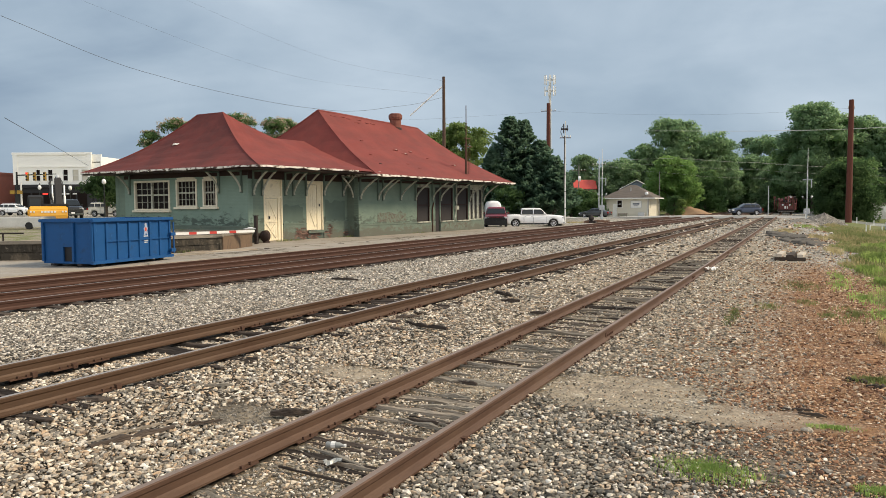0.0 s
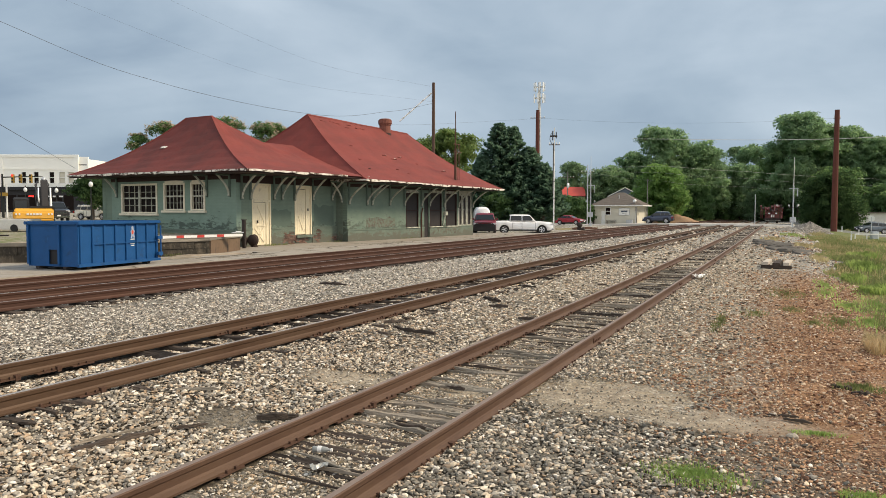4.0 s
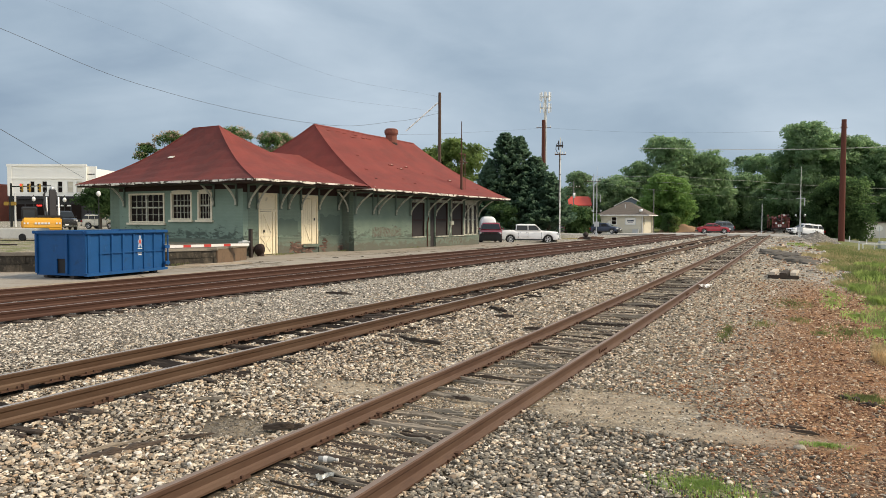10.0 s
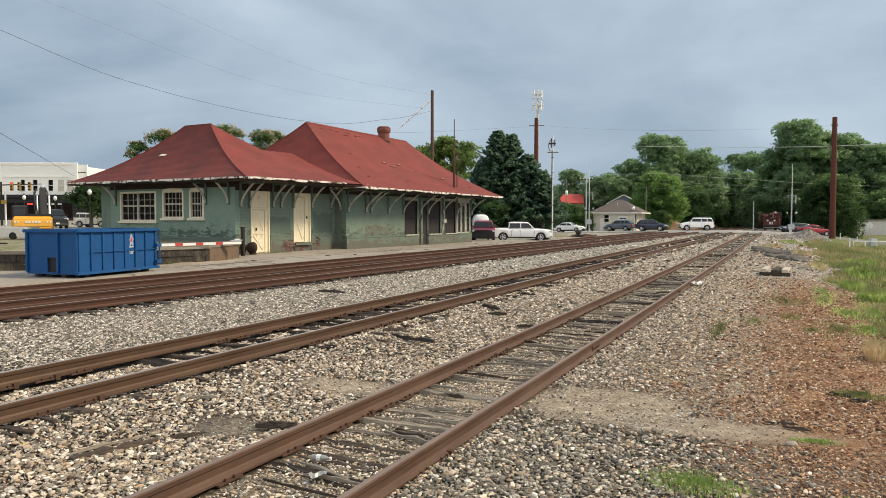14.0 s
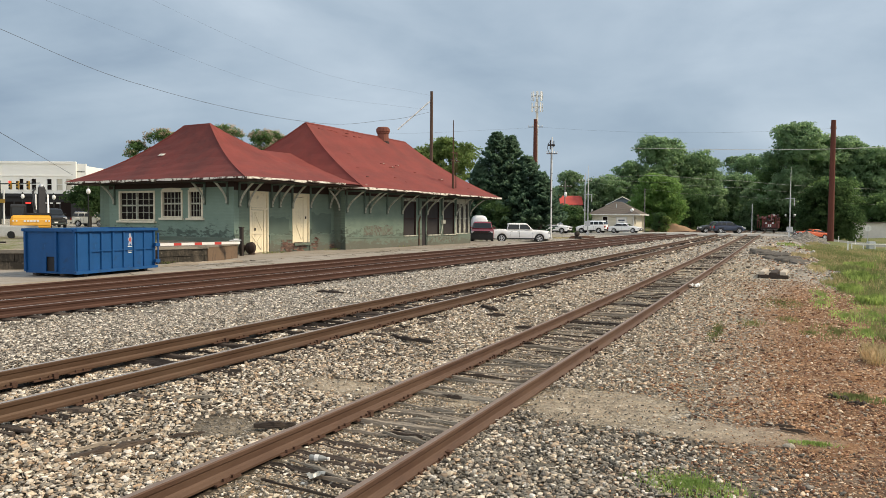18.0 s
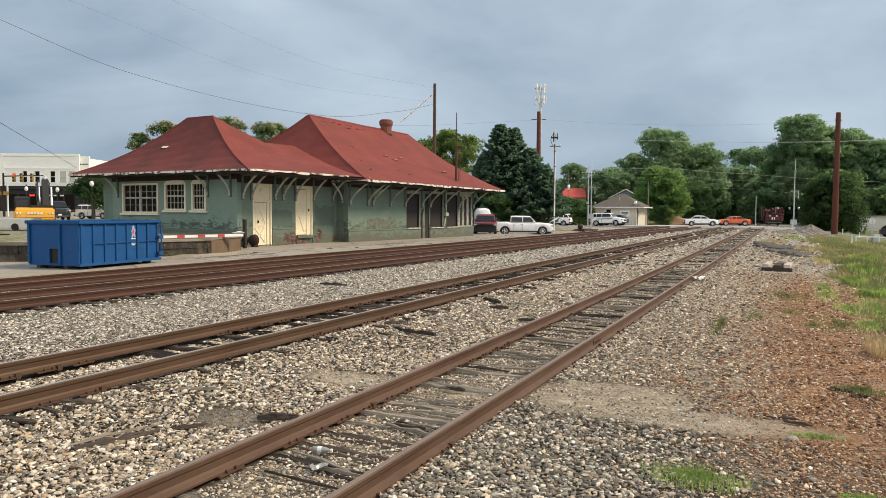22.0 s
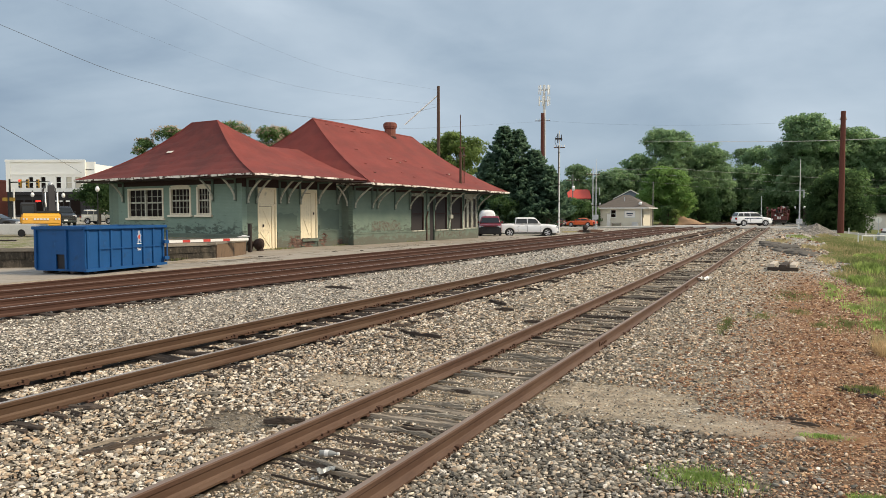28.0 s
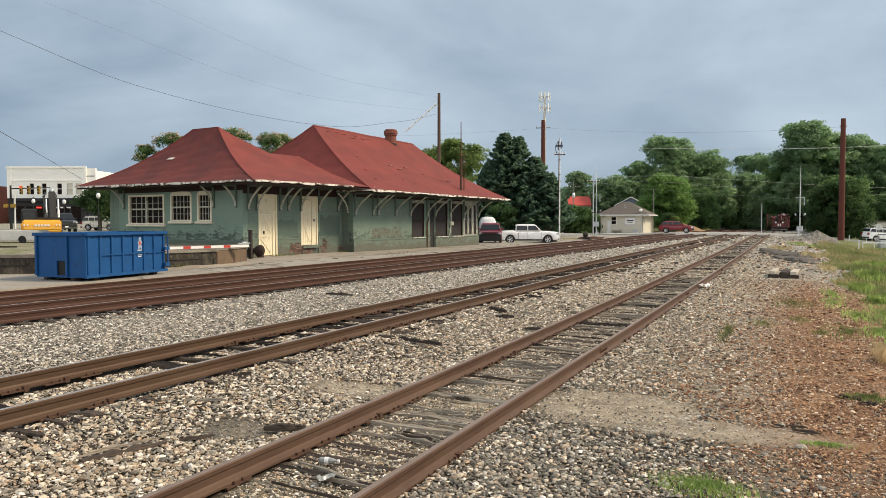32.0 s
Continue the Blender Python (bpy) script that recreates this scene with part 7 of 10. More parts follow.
for z, w in ((0.92, 0.22), (0.76, 0.22), (0.70, 0.16)):
    part("decal_line", Geo().box(2.45 - w / 2, 2.45 + w / 2, -0.006, -0.001, z, z + 0.03), M["sticker_white"], dump)

M["dock_stone"] = peeling(peeling(M["dock_stone"], (0.027, 0.024, 0.019), 2.2, 0.46, 0.56, 0.85, (1, 1, 0.5)), (0.24, 0.21, 0.165), 4.5, 0.60, 0.66, 0.7)
M["dock_brown"] = peeling(M["dock_brown"], (0.05, 0.04, 0.03), 1.8, 0.5, 0.62, 0.8, (1, 1, 0.4))
# loading dock: a low retaining wall of squared stones, turning in to the station
DOCK = [(-31.5, 15.6), (-26.9, 17.5), (-25.5, 18.4), (-23.9, 23.0), (-23.1, 25.2)]
DOCK_TOP = 1.05
dock = thing("loading_dock", pose(0, 0, 0), "low stained stone loading dock with a timber edge", "loading dock")
for (xa, ya), (xb, yb) in zip(DOCK[:-1], DOCK[1:]):
    a, b = Vector((xa, ya, 0)), Vector((xb, yb, 0))
    L = (b - a).length
    ang = math.degrees(math.atan2(yb - ya, xb - xa))
    m = pose(xa, ya, 0, 0, 0, ang)
    part("core", Geo().box(0, L, 0.06, 0.9, -0.1, DOCK_TOP - 0.06), M["dock_stone"], dock, at=m)
    z = 0.30
    while z < DOCK_TOP - 0.1:
        x = 0.0
        while x < L - 0.02:
            w = min(rng.uniform(0.7, 1.7), L - x)
            o = rng.uniform(0, 0.05)
            part("stone", Geo().box(x + 0.004, x + w - 0.004, o, 0.12, z + 0.004, z + 0.336), M["dock_stone"], dock, at=m, bevel=0.015)
            x += w
        z += 0.34
    part("edge_beam", Geo().box(-0.02, L + 0.02, -0.03, 0.25, DOCK_TOP - 0.1, DOCK_TOP + 0.03), M["old_wood"], dock, "grey weathered edge timber", at=m, bevel=0.015)
part("end_face", Geo().add([(-23.1, 25.2, 0.2), (-24.35, 28.6, 0.2), (-24.35, 28.6, 1.0), (-23.1, 25.2, 1.0), (-23.9, 24.9, 0.2), (-25.1, 28.3, 0.2), (-25.1, 28.3, 1.0), (-23.9, 24.9, 1.0)],
                           [(0, 1, 2, 3), (7, 6, 5, 4), (0, 4, 5, 1), (1, 5, 6, 2), (2, 6, 7, 3), (3, 7, 4, 0)]), M["dock_brown"], dock, "brown boarded end of the dock")
part("deck", Geo().add([(-23.05, 25.1, 1.0), (-24.3, 28.65, 1.0), (-26.6, 31.0, 1.0), (-27.5, 22.0, 1.0), (-24.1, 23.0, 1.0), (-23.05, 25.1, 1.08), (-24.3, 28.65, 1.08), (-26.6, 31.0, 1.08), (-27.5, 22.0, 1.08), (-24.1, 23.0, 1.08)],
                       [(0, 1, 2, 3, 4), (9, 8, 7, 6, 5), (0, 5, 6, 1), (1, 6, 7, 2), (2, 7, 8, 3), (3, 8, 9, 4), (4, 9, 5, 0)]), M["old_wood"], dock, "weathered dock planking")
arm = thing("gate_arm", pose(-24.45, 22.6, 1.10, 0, 0, 74.5), "red and white striped crossing gate arm lying on the dock", "gate arm")
for k in range(10):
    part("stripe" if k % 2 else "bar", Geo().box(k * 0.5 + (0.07 if k % 2 else -0.07), k * 0.5 + (0.429 if k % 2 else 0.569), 0, 0.1, 0, 0.11), M["arm_red"] if k % 2 and k < 9 else M["arm_white"], arm)
part("bracket", Geo().box(4.4, 5.0, 0.02, 0.12, 0.15, 0.2).tube((4.6, 0.06, 0.2), (4.85, 0.06, 0.2), 0.05), M["galv"], arm)
drum = thing("iron_float", pose(-25.95, 31.6, 0.352), "dark rusty round casting standing on the platform", "scrap metal")
part("barrel", Geo().ball((0, 0, 0.36), 0.27, 14, 10, (0.8, 1, 1.18)).tube((0.1, -0.3, 0.36), (0.1, -0.2, 0.36), 0.3, n=14).tube((-0.3, -0.1, 0.36), (-0.6, -0.1, 0.4), 0.06), M["rust_ball"], drum, smooth=True)
part("foot", Geo().tube((0, 0, 0), (0, 0, 0.12), 0.2, 0.16, 12).tube((-0.45, -0.2, 0.0), (-0.3, -0.15, 0.4), 0.05).box(-0.62, -0.3, -0.3, 0.0, 0.3, 0.5), M["rust_ball"], drum)
for x, y, h in ((-25.45, 30.2, 1.45), (-25.55, 41.0, 1.4), (-24.15, 49.6, 1.35)):
    p = thing("bollard", pose(x, y, 0.352), "dark iron rail post set in the platform", "post", "platform posts")
    part("post", Geo().box(-0.09, 0.09, -0.08, 0.08, -0.1, h), M["iron_dark"], p, bevel=0.02)
    part("cap", Geo().box(-0.11, 0.11, -0.1, 0.1, h, h + 0.04), M["iron_dark"], p)

vine = thing("dead_vine", pose(-28.0, 16.9, 0.35, 0, 0, 22), "dead dark vine stems hanging over the dock wall", "vine")
for k, q in enumerate((((0, 0, 0.95), (0.12, -0.06, 0.6), (0.05, -0.08, 0.35), (0.3, -0.1, 0.0)), ((0.1, 0, 0.9), (0.35, -0.06, 0.55), (0.3, -0.08, 0.3), (0.55, -0.1, 0.05)), ((-0.3, 0.1, 1.5), (-0.1, 0, 1.0), (-0.2, -0.08, 0.5)))):
    part("stem", Geo().line(q, 0.028, 6), M["iron_dark"], vine)

# ---- the town on the far side ----
digger = thing("excavator", pose(-49.7, 36.1, 0.45, 0, 0, 144), "yellow and black tracked excavator seen from behind", "excavator")
part("counterweight", Geo().prism([(-1.9, 0.95), (-2.05, 1.2), (-2.0, 1.7), (-1.7, 1.95), (-1.0, 1.95), (-1.0, 0.9)], -1.22, 1.22), M["yellow"], digger, bevel=0.08)
part("house_deck", Geo().box(-1.0, 1.6, -1.3, 1.3, 0.95, 1.25).box(-1.0, 0.6, -1.3, -0.3, 1.25, 1.95), M["plastic"], digger, bevel=0.03)
cab = part("cab", Geo().prism([(-0.6, 1.25), (-0.65, 2.6), (-0.4, 2.75), (0.7, 2.7), (1.15, 1.9), (1.1, 1.25)], 0.35, 1.3), M["plastic"], digger, bevel=0.05)
part("cab_window", Geo().box(-0.68, -0.64, 0.45, 1.2, 1.75, 2.5).box(-0.3, 0.6, 1.3, 1.32, 1.75, 2.5), M["car_glass"], cab)
part("cab_base", Geo().box(-0.72, 1.12, 0.30, 1.34, 1.22, 1.72), M["yellow"], digger, bevel=0.04)
part("engine_cover", Geo().box(-1.65, -0.4, -1.25, 0.3, 1.95, 2.12), M["plastic"], digger, bevel=0.04)
M["boom_grey"] = surface("dark_boom_paint", (0.035, 0.032, 0.032), 0.6, 0.2, grain=10, amount=0.4, big=2, big_amount=0.4, bump=0.1)
boom = part("boom", Geo().prism([(0.5, 1.5), (0.95, 1.35), (1.9, 2.75), (2.7, 3.8), (2.5, 4.15), (2.1, 4.05), (1.1, 2.7)], -0.94, -0.46), M["boom_grey"], digger, "dark raised boom", bevel=0.05)
part("stick", Geo().prism([(2.3, 4.2), (2.75, 4.3), (3.5, 2.9), (3.9, 2.0), (3.6, 1.9), (3.0, 2.9)], -0.86, -0.54), M["boom_grey"], digger, bevel=0.04)
part("boom_head", Geo().ball((2.5, -0.7, 4.15), 0.2, 10, 8), M["galv"], digger)
part("hose", Geo().line([(0.8, -0.35, 1.9), (1.0, -0.2, 2.9), (1.8, -0.1, 3.7), (2.5, -0.3, 4.0)], 0.05), M["plastic"], digger)
for y in (-1.1, -0.3):
    part("boom_cylinder", Geo().tube((0.9, y, 1.4), (1.3, y, 2.7), 0.085).tube((1.3, y, 2.7), (1.7, y, 3.5), 0.06), M["globe"] if y < -1 else M["galv"], digger)
    part("hydraulic_line", Geo().line([(1.0, y + 0.12, 2.0), (1.6, y + 0.2, 3.0), (2.2, y + 0.1, 3.8), (2.45, y * 0.8, 4.05)], 0.035), M["plastic"], digger)
for y in (-1.05, 1.05):
    part("crawler_track", Geo().prism([(-1.6, 0.5), (-1.75, 0.75), (-1.5, 0.94), (1.7, 0.94), (1.95, 0.75), (1.8, 0.5)], y - 0.28, y + 0.28), M["iron_dark"], digger, bevel=0.06)
for k, w in enumerate((0.1, 0.1, 0.1, 0.1, 0.1)):
    part("badge_bar", Geo().box(-2.06, -2.03, 0.40 - k * 0.2 - 0.075, 0.40 - k * 0.2 + 0.075, 1.48, 1.62), M["sticker_white"], digger)
for y in (-1.1, -0.9, 0.9, 1.1):
    part("reflector", Geo().box(-2.06, -2.03, y - 0.05, y + 0.05, 1.5, 1.62), M["sticker_white"], digger)

shop = thing("shop_building", pose(-125.1, 84.4, 1.75, 0, 0, 25.6), "two-storey white brick shop with a black ground floor", "building")
holes = [(3.9, 4.7, 5.2, 7.1), (6.0, 6.9, 5.2, 7.1), (8.7, 9.6, 5.2, 7.1), (10.4, 11.5, 5.2, 7.1), (12.0, 13.1, 5.2, 7.1)]
panel("wall", wall_panel(0, 13.8, 4.5, 10.1, 0.4, holes), M["white_wall"], shop, pose(0, 0, 0))
panel("wall", wall_panel(13.8, 15.4, 4.4, 9.8, 0.4, []), M["white_wall"], shop, pose(0, 0.3, 0))
panel("wall", wall_panel(13.8, 15.4, -1.0, 4.4, 0.4, []), M["shop_black"], shop, pose(0, 0.3, 0), "black lower wall")
part("wall", Geo().box(15.0, 15.4, 0.7, 25, 0, 9.4).box(0, 0.4, 0.4, 25, 0, 9.6).box(0, 15.4, 24.6, 25, 0, 9), M["white_wall"], shop)
part("roof", Geo().box(0.2, 15.2, 0.3, 24.8, 8.3, 8.5), M["asphalt"], shop)
part("cornice", Geo().box(-0.15, 13.95, -0.18, 0.0, 9.7, 10.15), M["white_wall"], shop, bevel=0.04)
part("cornice", Geo().box(0.4, 13.4, -0.12, 0.0, 7.5, 7.75), M["white_wall"], shop, bevel=0.03)
part("pilaster", Geo().box(0.0, 0.75, -0.15, 0.0, 4.5, 9.7), M["white_wall"], shop)
part("pilaster", Geo().box(13.2, 13.9, -0.15, 0.0, 4.5, 9.7), M["white_wall"], shop)
for x0, x1, z0, z1 in holes:
    w = part("window", Geo().box(x0, x1, 0.2, 0.25, z0, z1), M["pane_dark"] if x0 < 10 else M["house_wall"], shop)
    part("window_frame", Geo().box(x0 - 0.06, x0 + 0.06, 0.02, 0.2, z0, z1).box(x1 - 0.06, x1 + 0.06, 0.02, 0.2, z0, z1).box(x0, x1, 0.02, 0.2, (z0 + z1) / 2 - 0.05, (z0 + z1) / 2 + 0.05).box(x0 - 0.1, x1 + 0.1, -0.08, 0.2, z0 - 0.12, z0), M["trim_white"], w)
part("shopfront", Geo().box(0.0, 13.8, 0.12, 0.3, -1.0, 4.5), M["shop_black"], shop, "black tiled shop front", bevel=0.02)
for k in range(6):
    part("shop_window", Geo().box(1.1 + k * 2.0, 2.8 + k * 2.0, 0.09, 0.12, 0.5, 3.1), M["pane_dark"], shop)
part("awning", Geo().prism([(0.7, 4.5), (13.2, 4.5), (13.2, 4.0), (0.7, 4.0)], -0.7, 0.1), M["shop_black"], shop)
for k, (x, w) in enumerate(((5.0, 0.9), (8.3, 0.5), (9.2, 0.5), (10.3, 0.7))):
    part("sign_bar", Geo().box(x, x + w, 0.04, 0.09, 2.75, 3.0), M["sticker_white"] if k else M["red_glow"], shop)
M["teal_front"] = surface("dark_teal_shopfront", (0.035, 0.075, 0.085), 0.6, grain=4, amount=0.3, big=1, big_amount=0.3, bump=0.1)
low_shop = thing("corner_shop", pose(-111.2, 91.3, 1.0, 0, 0, 25.6), "low dark teal shop beside the white brick shop", "building")
part("wall", Geo().box(0, 22, 0.2, 9, -0.5, 4.2), M["brick_town"], low_shop)
part("shopfront", Geo().box(0.4, 21.6, 0.05, 0.2, 1.0, 3.4), M["teal_front"], low_shop)
for k in range(7):
    part("shop_window", Geo().box(0.9 + k * 3.0, 3.3 + k * 3.0, 0.0, 0.05, 1.3, 3.1), M["pane_dark"], low_shop)
part("coping", Geo().box(-0.1, 22.1, 0.0, 9.1, 4.2, 4.45), M["house_roof"], low_shop)
brickb = thing("brick_building", pose(-139.5, 76.5, 1.7, 0, 0, 25.6), "low red brick shop building at the corner", "building")
part("wall", Geo().box(0, 13.6, 0, 12, 0, 6.4), M["brick_town"], brickb)
part("parapet", Geo().box(-0.1, 13.7, -0.1, 12, 6.4, 6.8), M["brick_town"], brickb)
for k in range(3):
    w = part("window", Geo().box(2 + k * 4, 4 + k * 4, -0.03, 0.02, 1.2, 3.6), M["pane_dark"], brickb)
    part("window_frame", Geo().box(1.9 + k * 4, 4.1 + k * 4, -0.08, 0.0, 3.6, 3.8).box(1.9 + k * 4, 4.1 + k * 4, -0.12, 0.0, 1.05, 1.2), M["cream_dim"], w)


def street_lamp(x, y, z, top):
    t = thing("street_lamp", pose(x, y, z), "black street lamp with a white acorn globe", "street lamp", "street lamps")
    h = top - z
    part("post", Geo().tube((0, 0, 0), (0, 0, 0.5), 0.16, 0.1).tube((0, 0, 0.5), (0, 0, h - 0.7), 0.07, 0.05), M["pole_green"], t)
    part("globe", Geo().ball((0, 0, h - 0.35), 0.23, 10, 8, (1, 1, 1.35)), M["globe"], t, smooth=True)
    part("finial", Geo().tube((0, 0, h), (0, 0, h + 0.22), 0.12, 0.02), M["pole_green"], t)


street_lamp(-88.6, 63.2, 1.1, 5.2)
street_lamp(-85.0, 64.9, 1.1, 5.1)
street_lamp(-68.3, 56.3, 1.2, 5.4)
sig = thing("traffic_signal", pose(-96.0, 65.2, 1.2, 0, 0, 25.5), "traffic signal mast with three hanging yellow heads", "traffic signal")
part("mast", Geo().tube((0, 0, 0), (0, 0, 5.9), 0.17, 0.12), M["pole_green"], sig)
part("mast_arm", Geo().tube((0, 0, 5.45), (5.4, 0, 5.6), 0.09, 0.05), M["pole_green"], sig)
part("white_post", Geo().tube((0.35, 0.3, 0), (0.35, 0.3, 4.6), 0.12), M["trim_white"], sig)
for x in (1.45, 2.45, 3.85):
    h = part("signal_head", Geo().box(x - 0.16, x + 0.16, -0.2, 0.15, 4.7, 5.85), M["sig_yellow"], sig, bevel=0.03)
    for k in range(3):
        part("lens", Geo().tube((x, -0.26, 4.85 + k * 0.42), (x, -0.2, 4.85 + k * 0.42), 0.13, n=12), M["red_glow"] if k == 2 and x < 2 else M["shop_black"], h)
for x in (-0.6, 0.35):
    part("walk_signal", Geo().box(x - 0.3, x + 0.3, -0.25, 0.1, 2.9, 3.4), M["sig_yellow"], sig, bevel=0.02)
box = thing("utility_trailer", pose(-42.5, 29.6, 1.0, 0, 0, 25), "low grey box trailer behind the dock", "trailer")
part("body", Geo().box(-1.6, 1.2, -0.8, 0.8, 0.12, 0.75), M["pole_pale"], box, bevel=0.05)
part("wheel", Geo().tube((0.4, -0.84, 0.22), (0.4, -0.7, 0.22), 0.22, n=14), M["tyre"], box)
rail_t = thing("dock_handrail", pose(-27.6, 17.9, 1.05, 0, 0, 25), "bent dark iron rail stub beside the dock", "handrail")
part("rail", Geo().tube((-3.5, 0, 0.3), (1.0, 0, 0.3), 0.03), M["iron_dark"], rail_t)
for x in (-3.0, -1.4, 0.2):
    part("post", Geo().tube((x, 0, -0.1), (x, 0, 0.32), 0.035), M["iron_dark"], rail_t)

# ---- poles, wires, mast ----
def wood_pole(x, y, top, r, label, arms=(), mat="pole_wood", z0=None):
    z = ground_z(x, y) if z0 is None else z0
    t = thing("utility_pole", pose(x, y, z, 0, 0, 20), label, "utility pole", "utility poles")
    part("pole", Geo().tube((0, 0, -0.5), (0, 0, top - z), r, r * 0.72, 12), M[mat], t)
    for h, w in arms:
        a = part("crossarm", Geo().box(-w / 2, w / 2, -0.05, 0.05, h - z - 0.04, h - z + 0.04), M["pole_wood"], t)
        for k in (-0.45, -0.2, 0.2, 0.45):
            part("insulator", Geo().tube((k * w, 0, h - z + 0.06), (k * w, 0, h - z + 0.26), 0.05, 0.035, 8), M["globe"], a)
    return t


p1 = wood_pole(-30.65, 63.5, 14.4, 0.19, "tall brown wooden pole behind the station")
g = Geo()
a, b = Vector((-33.5, 62.0, 10.75)), Vector((-30.8, 63.4, 13.45))
g.tube(a, b, 0.07, 0.07, 8)
M["porcelain"] = surface("white_porcelain", (0.95, 0.95, 0.94), 0.25, amount=0.03, big_amount=0.02, bump=0, spec=0.6)
guy = solo("guy_wire", g, M["porcelain"], "white sleeved guy wire fixed to the pole", "guy wire")
for k in range(5):
    c = a.lerp(b, 0.12 + 0.2 * k)
    part("sleeve_band", Geo().tube(c, c + (b - a) * 0.006, 0.09), M["iron_dark"], guy)
p2 = wood_pole(-29.6, 92.4, 15.3, 0.33, "rust-brown steel pole behind the cedars", [(14.3, 1.9)], "corten", 0.4)
part("conduit", Geo().tube((0.36, -0.1, 0), (0.30, -0.1, 14.6), 0.07, 0.05, 8), M["pole_pale"], p2, "pale conduit up the side of the pole")
M["pole_dark"] = surface("dark_weathered_pole", (0.085, 0.075, 0.068), 0.85, grain=12, amount=0.4, big=1, big_amount=0.3, bump=0.3, stretch=(4, 4, 0.5))
p3 = wood_pole(-21.6, 73.0, 10.7, 0.075, "slim white pole with a cable rack and a dark conduit", [(9.0, 1.1)], "trim_white", 0.45)
part("conduit", Geo().tube((-0.11, -0.02, 3.6), (-0.09, -0.02, 8.75), 0.045, 0.04, 10), M["pole_dark"], p3, "dark conduit up the side of the pole")
for z in (1.4, 3.1, 4.8, 6.5, 8.0):
    part("strap", Geo().box(-0.16, 0.09, -0.09, 0.08, z, z + 0.04), M["iron_dark"], p3)
part("cable_loop", Geo().line([(-0.12, 0, 9.9), (-0.42, 0, 9.5), (-0.46, 0, 9.1), (-0.3, 0, 8.7), (-0.08, 0, 8.5)], 0.03), M["wire"], p3)
part("rack", Geo().box(-0.4, 0.28, -0.1, 0.1, 9.35, 9.5).box(-0.22, -0.12, -0.08, 0.08, 9.0, 9.95).box(0.14, 0.22, -0.08, 0.08, 9.2, 9.85), M["iron_dark"], p3)
wood_pole(4.65, 91.0, 13.3, 0.34, "tall rust-brown steel pole beside the road", [(11.4, 0.9), (12.4, 0.7)], "corten", 0.0)
wood_pole(-27.7, 111.5, 9.3, 0.10, "grey wooden pole beside the cottage", [(8.2, 2.0)], "galv")
wood_pole(-33.9, 122.6, 8.9, 0.11, "wooden pole with a white transformer", [(7.9, 2.2)], "pole_grey")
solo("transformer", Geo().tube((-33.75, 122.35, 6.1), (-33.75, 122.35, 6.95), 0.21, n=12), M["globe"], "white pole transformer can", "transformer", smooth=True)
wood_pole(-20.4, 121.3, 7.4, 0.085, "thin dark pole behind the cottage", (), "pole_grey")
wood_pole(-4.1, 112.4, 4.7, 0.06, "thin steel mast by the level crossing", (), "galv")
tower = thing("radio_mast", pose(-49.2, 154.6, 1.0), "slim grey monopole mast with antenna panels", "radio mast")
part("mast", Geo().tube((0, 0, 0), (0, 0, 29.0), 0.42, 0.24, 14), M["pole_pale"], tower)
for z, n, rr in ((28.0, 8, 1.15), (25.6, 7, 1.2)):
    part("ring", Geo().line([(rr * math.cos(2 * math.pi * k / 12), rr * math.sin(2 * math.pi * k / 12), z) for k in range(13)], 0.06).line([(-rr, 0, z), (rr, 0, z)], 0.06).line([(0, -rr, z), (0, rr, z)], 0.06), M["galv"], tower)
    for k in range(n):
        a = 2 * math.pi * k / n + 0.3
        part("antenna_panel", Geo().box(-0.15, 0.15, -0.1, 0.1, -0.95, 0.9), M["globe"], tower, at=pose(rr * math.cos(a), rr * math.sin(a), z, 0, 0, math.degrees(a) + 90), bevel=0.03)


def cable(name, pts, r, label, sag=0.0, mat="wire"):
    g = Geo()
    P = [Vector(p) for p in pts]
    Q = [P[0] * 2 - P[1]] + P + [P[-1] * 2 - P[-2]]
    out = []
    for i in range(1, len(Q) - 2):
        # one hanging curve through all the supports
        a, b, c, d = Q[i - 1:i + 3]
        for k in range(10):
            t = k / 10
            q = (b * 2 + (c - a) * t + (a * 2 - b * 5 + c * 4 - d) * t * t + (b * 3 - a - c * 3 + d) * t ** 3) * 0.5
            q.z -= sag * 4 * t * (1 - t)
            out.append(q)
    out.append(P[-1])
    g.line(out, r, 5)
    return solo(name, g, M[mat], label, "cable", "overhead cables")


cable("overhead_cable", [(-39.2, 26.1, 12.7), (-39.3, 37.1, 11.15), (-35.4, 50.0, 10.15), (-32.4, 57.2, 11.0), (-30.66, 63.40, 12.47)], 0.012, "black cable sagging over the station roof", 0.06)
cable("overhead_cable", [(-29.69, 52.48, 9.25), (-30.5, 63.5, 10.5), (-29.3, 92.2, 14.2)], 0.006, "thin cable between the poles behind the station")
cable("overhead_cable", [(-43.9, 29.2, 7.8), (-82.8, 66.0, 7.6)], 0.018, "black cable to the street mast")
cable("overhead_cable", [(-41.6, 30.6, 15.7), (-37.9, 48.9, 13.0), (-30.7, 63.4, 12.6)], 0.004, "thin high cable over the station")
cable("overhead_cable", [(-44.6, 35.6, 19.7), (-37.0, 52.0, 15.0), (-30.7, 63.4, 14.0)], 0.004, "thin high cable over the station")
cable("overhead_cable", [(-27.7, 111.4, 9.0), (-15.96, 109.6, 8.75), (-5.75, 114.0, 8.0), (12.0, 124.0, 7.0)], 0.012, "thin pale cable across the crossing", 0.15, "pole_pale")
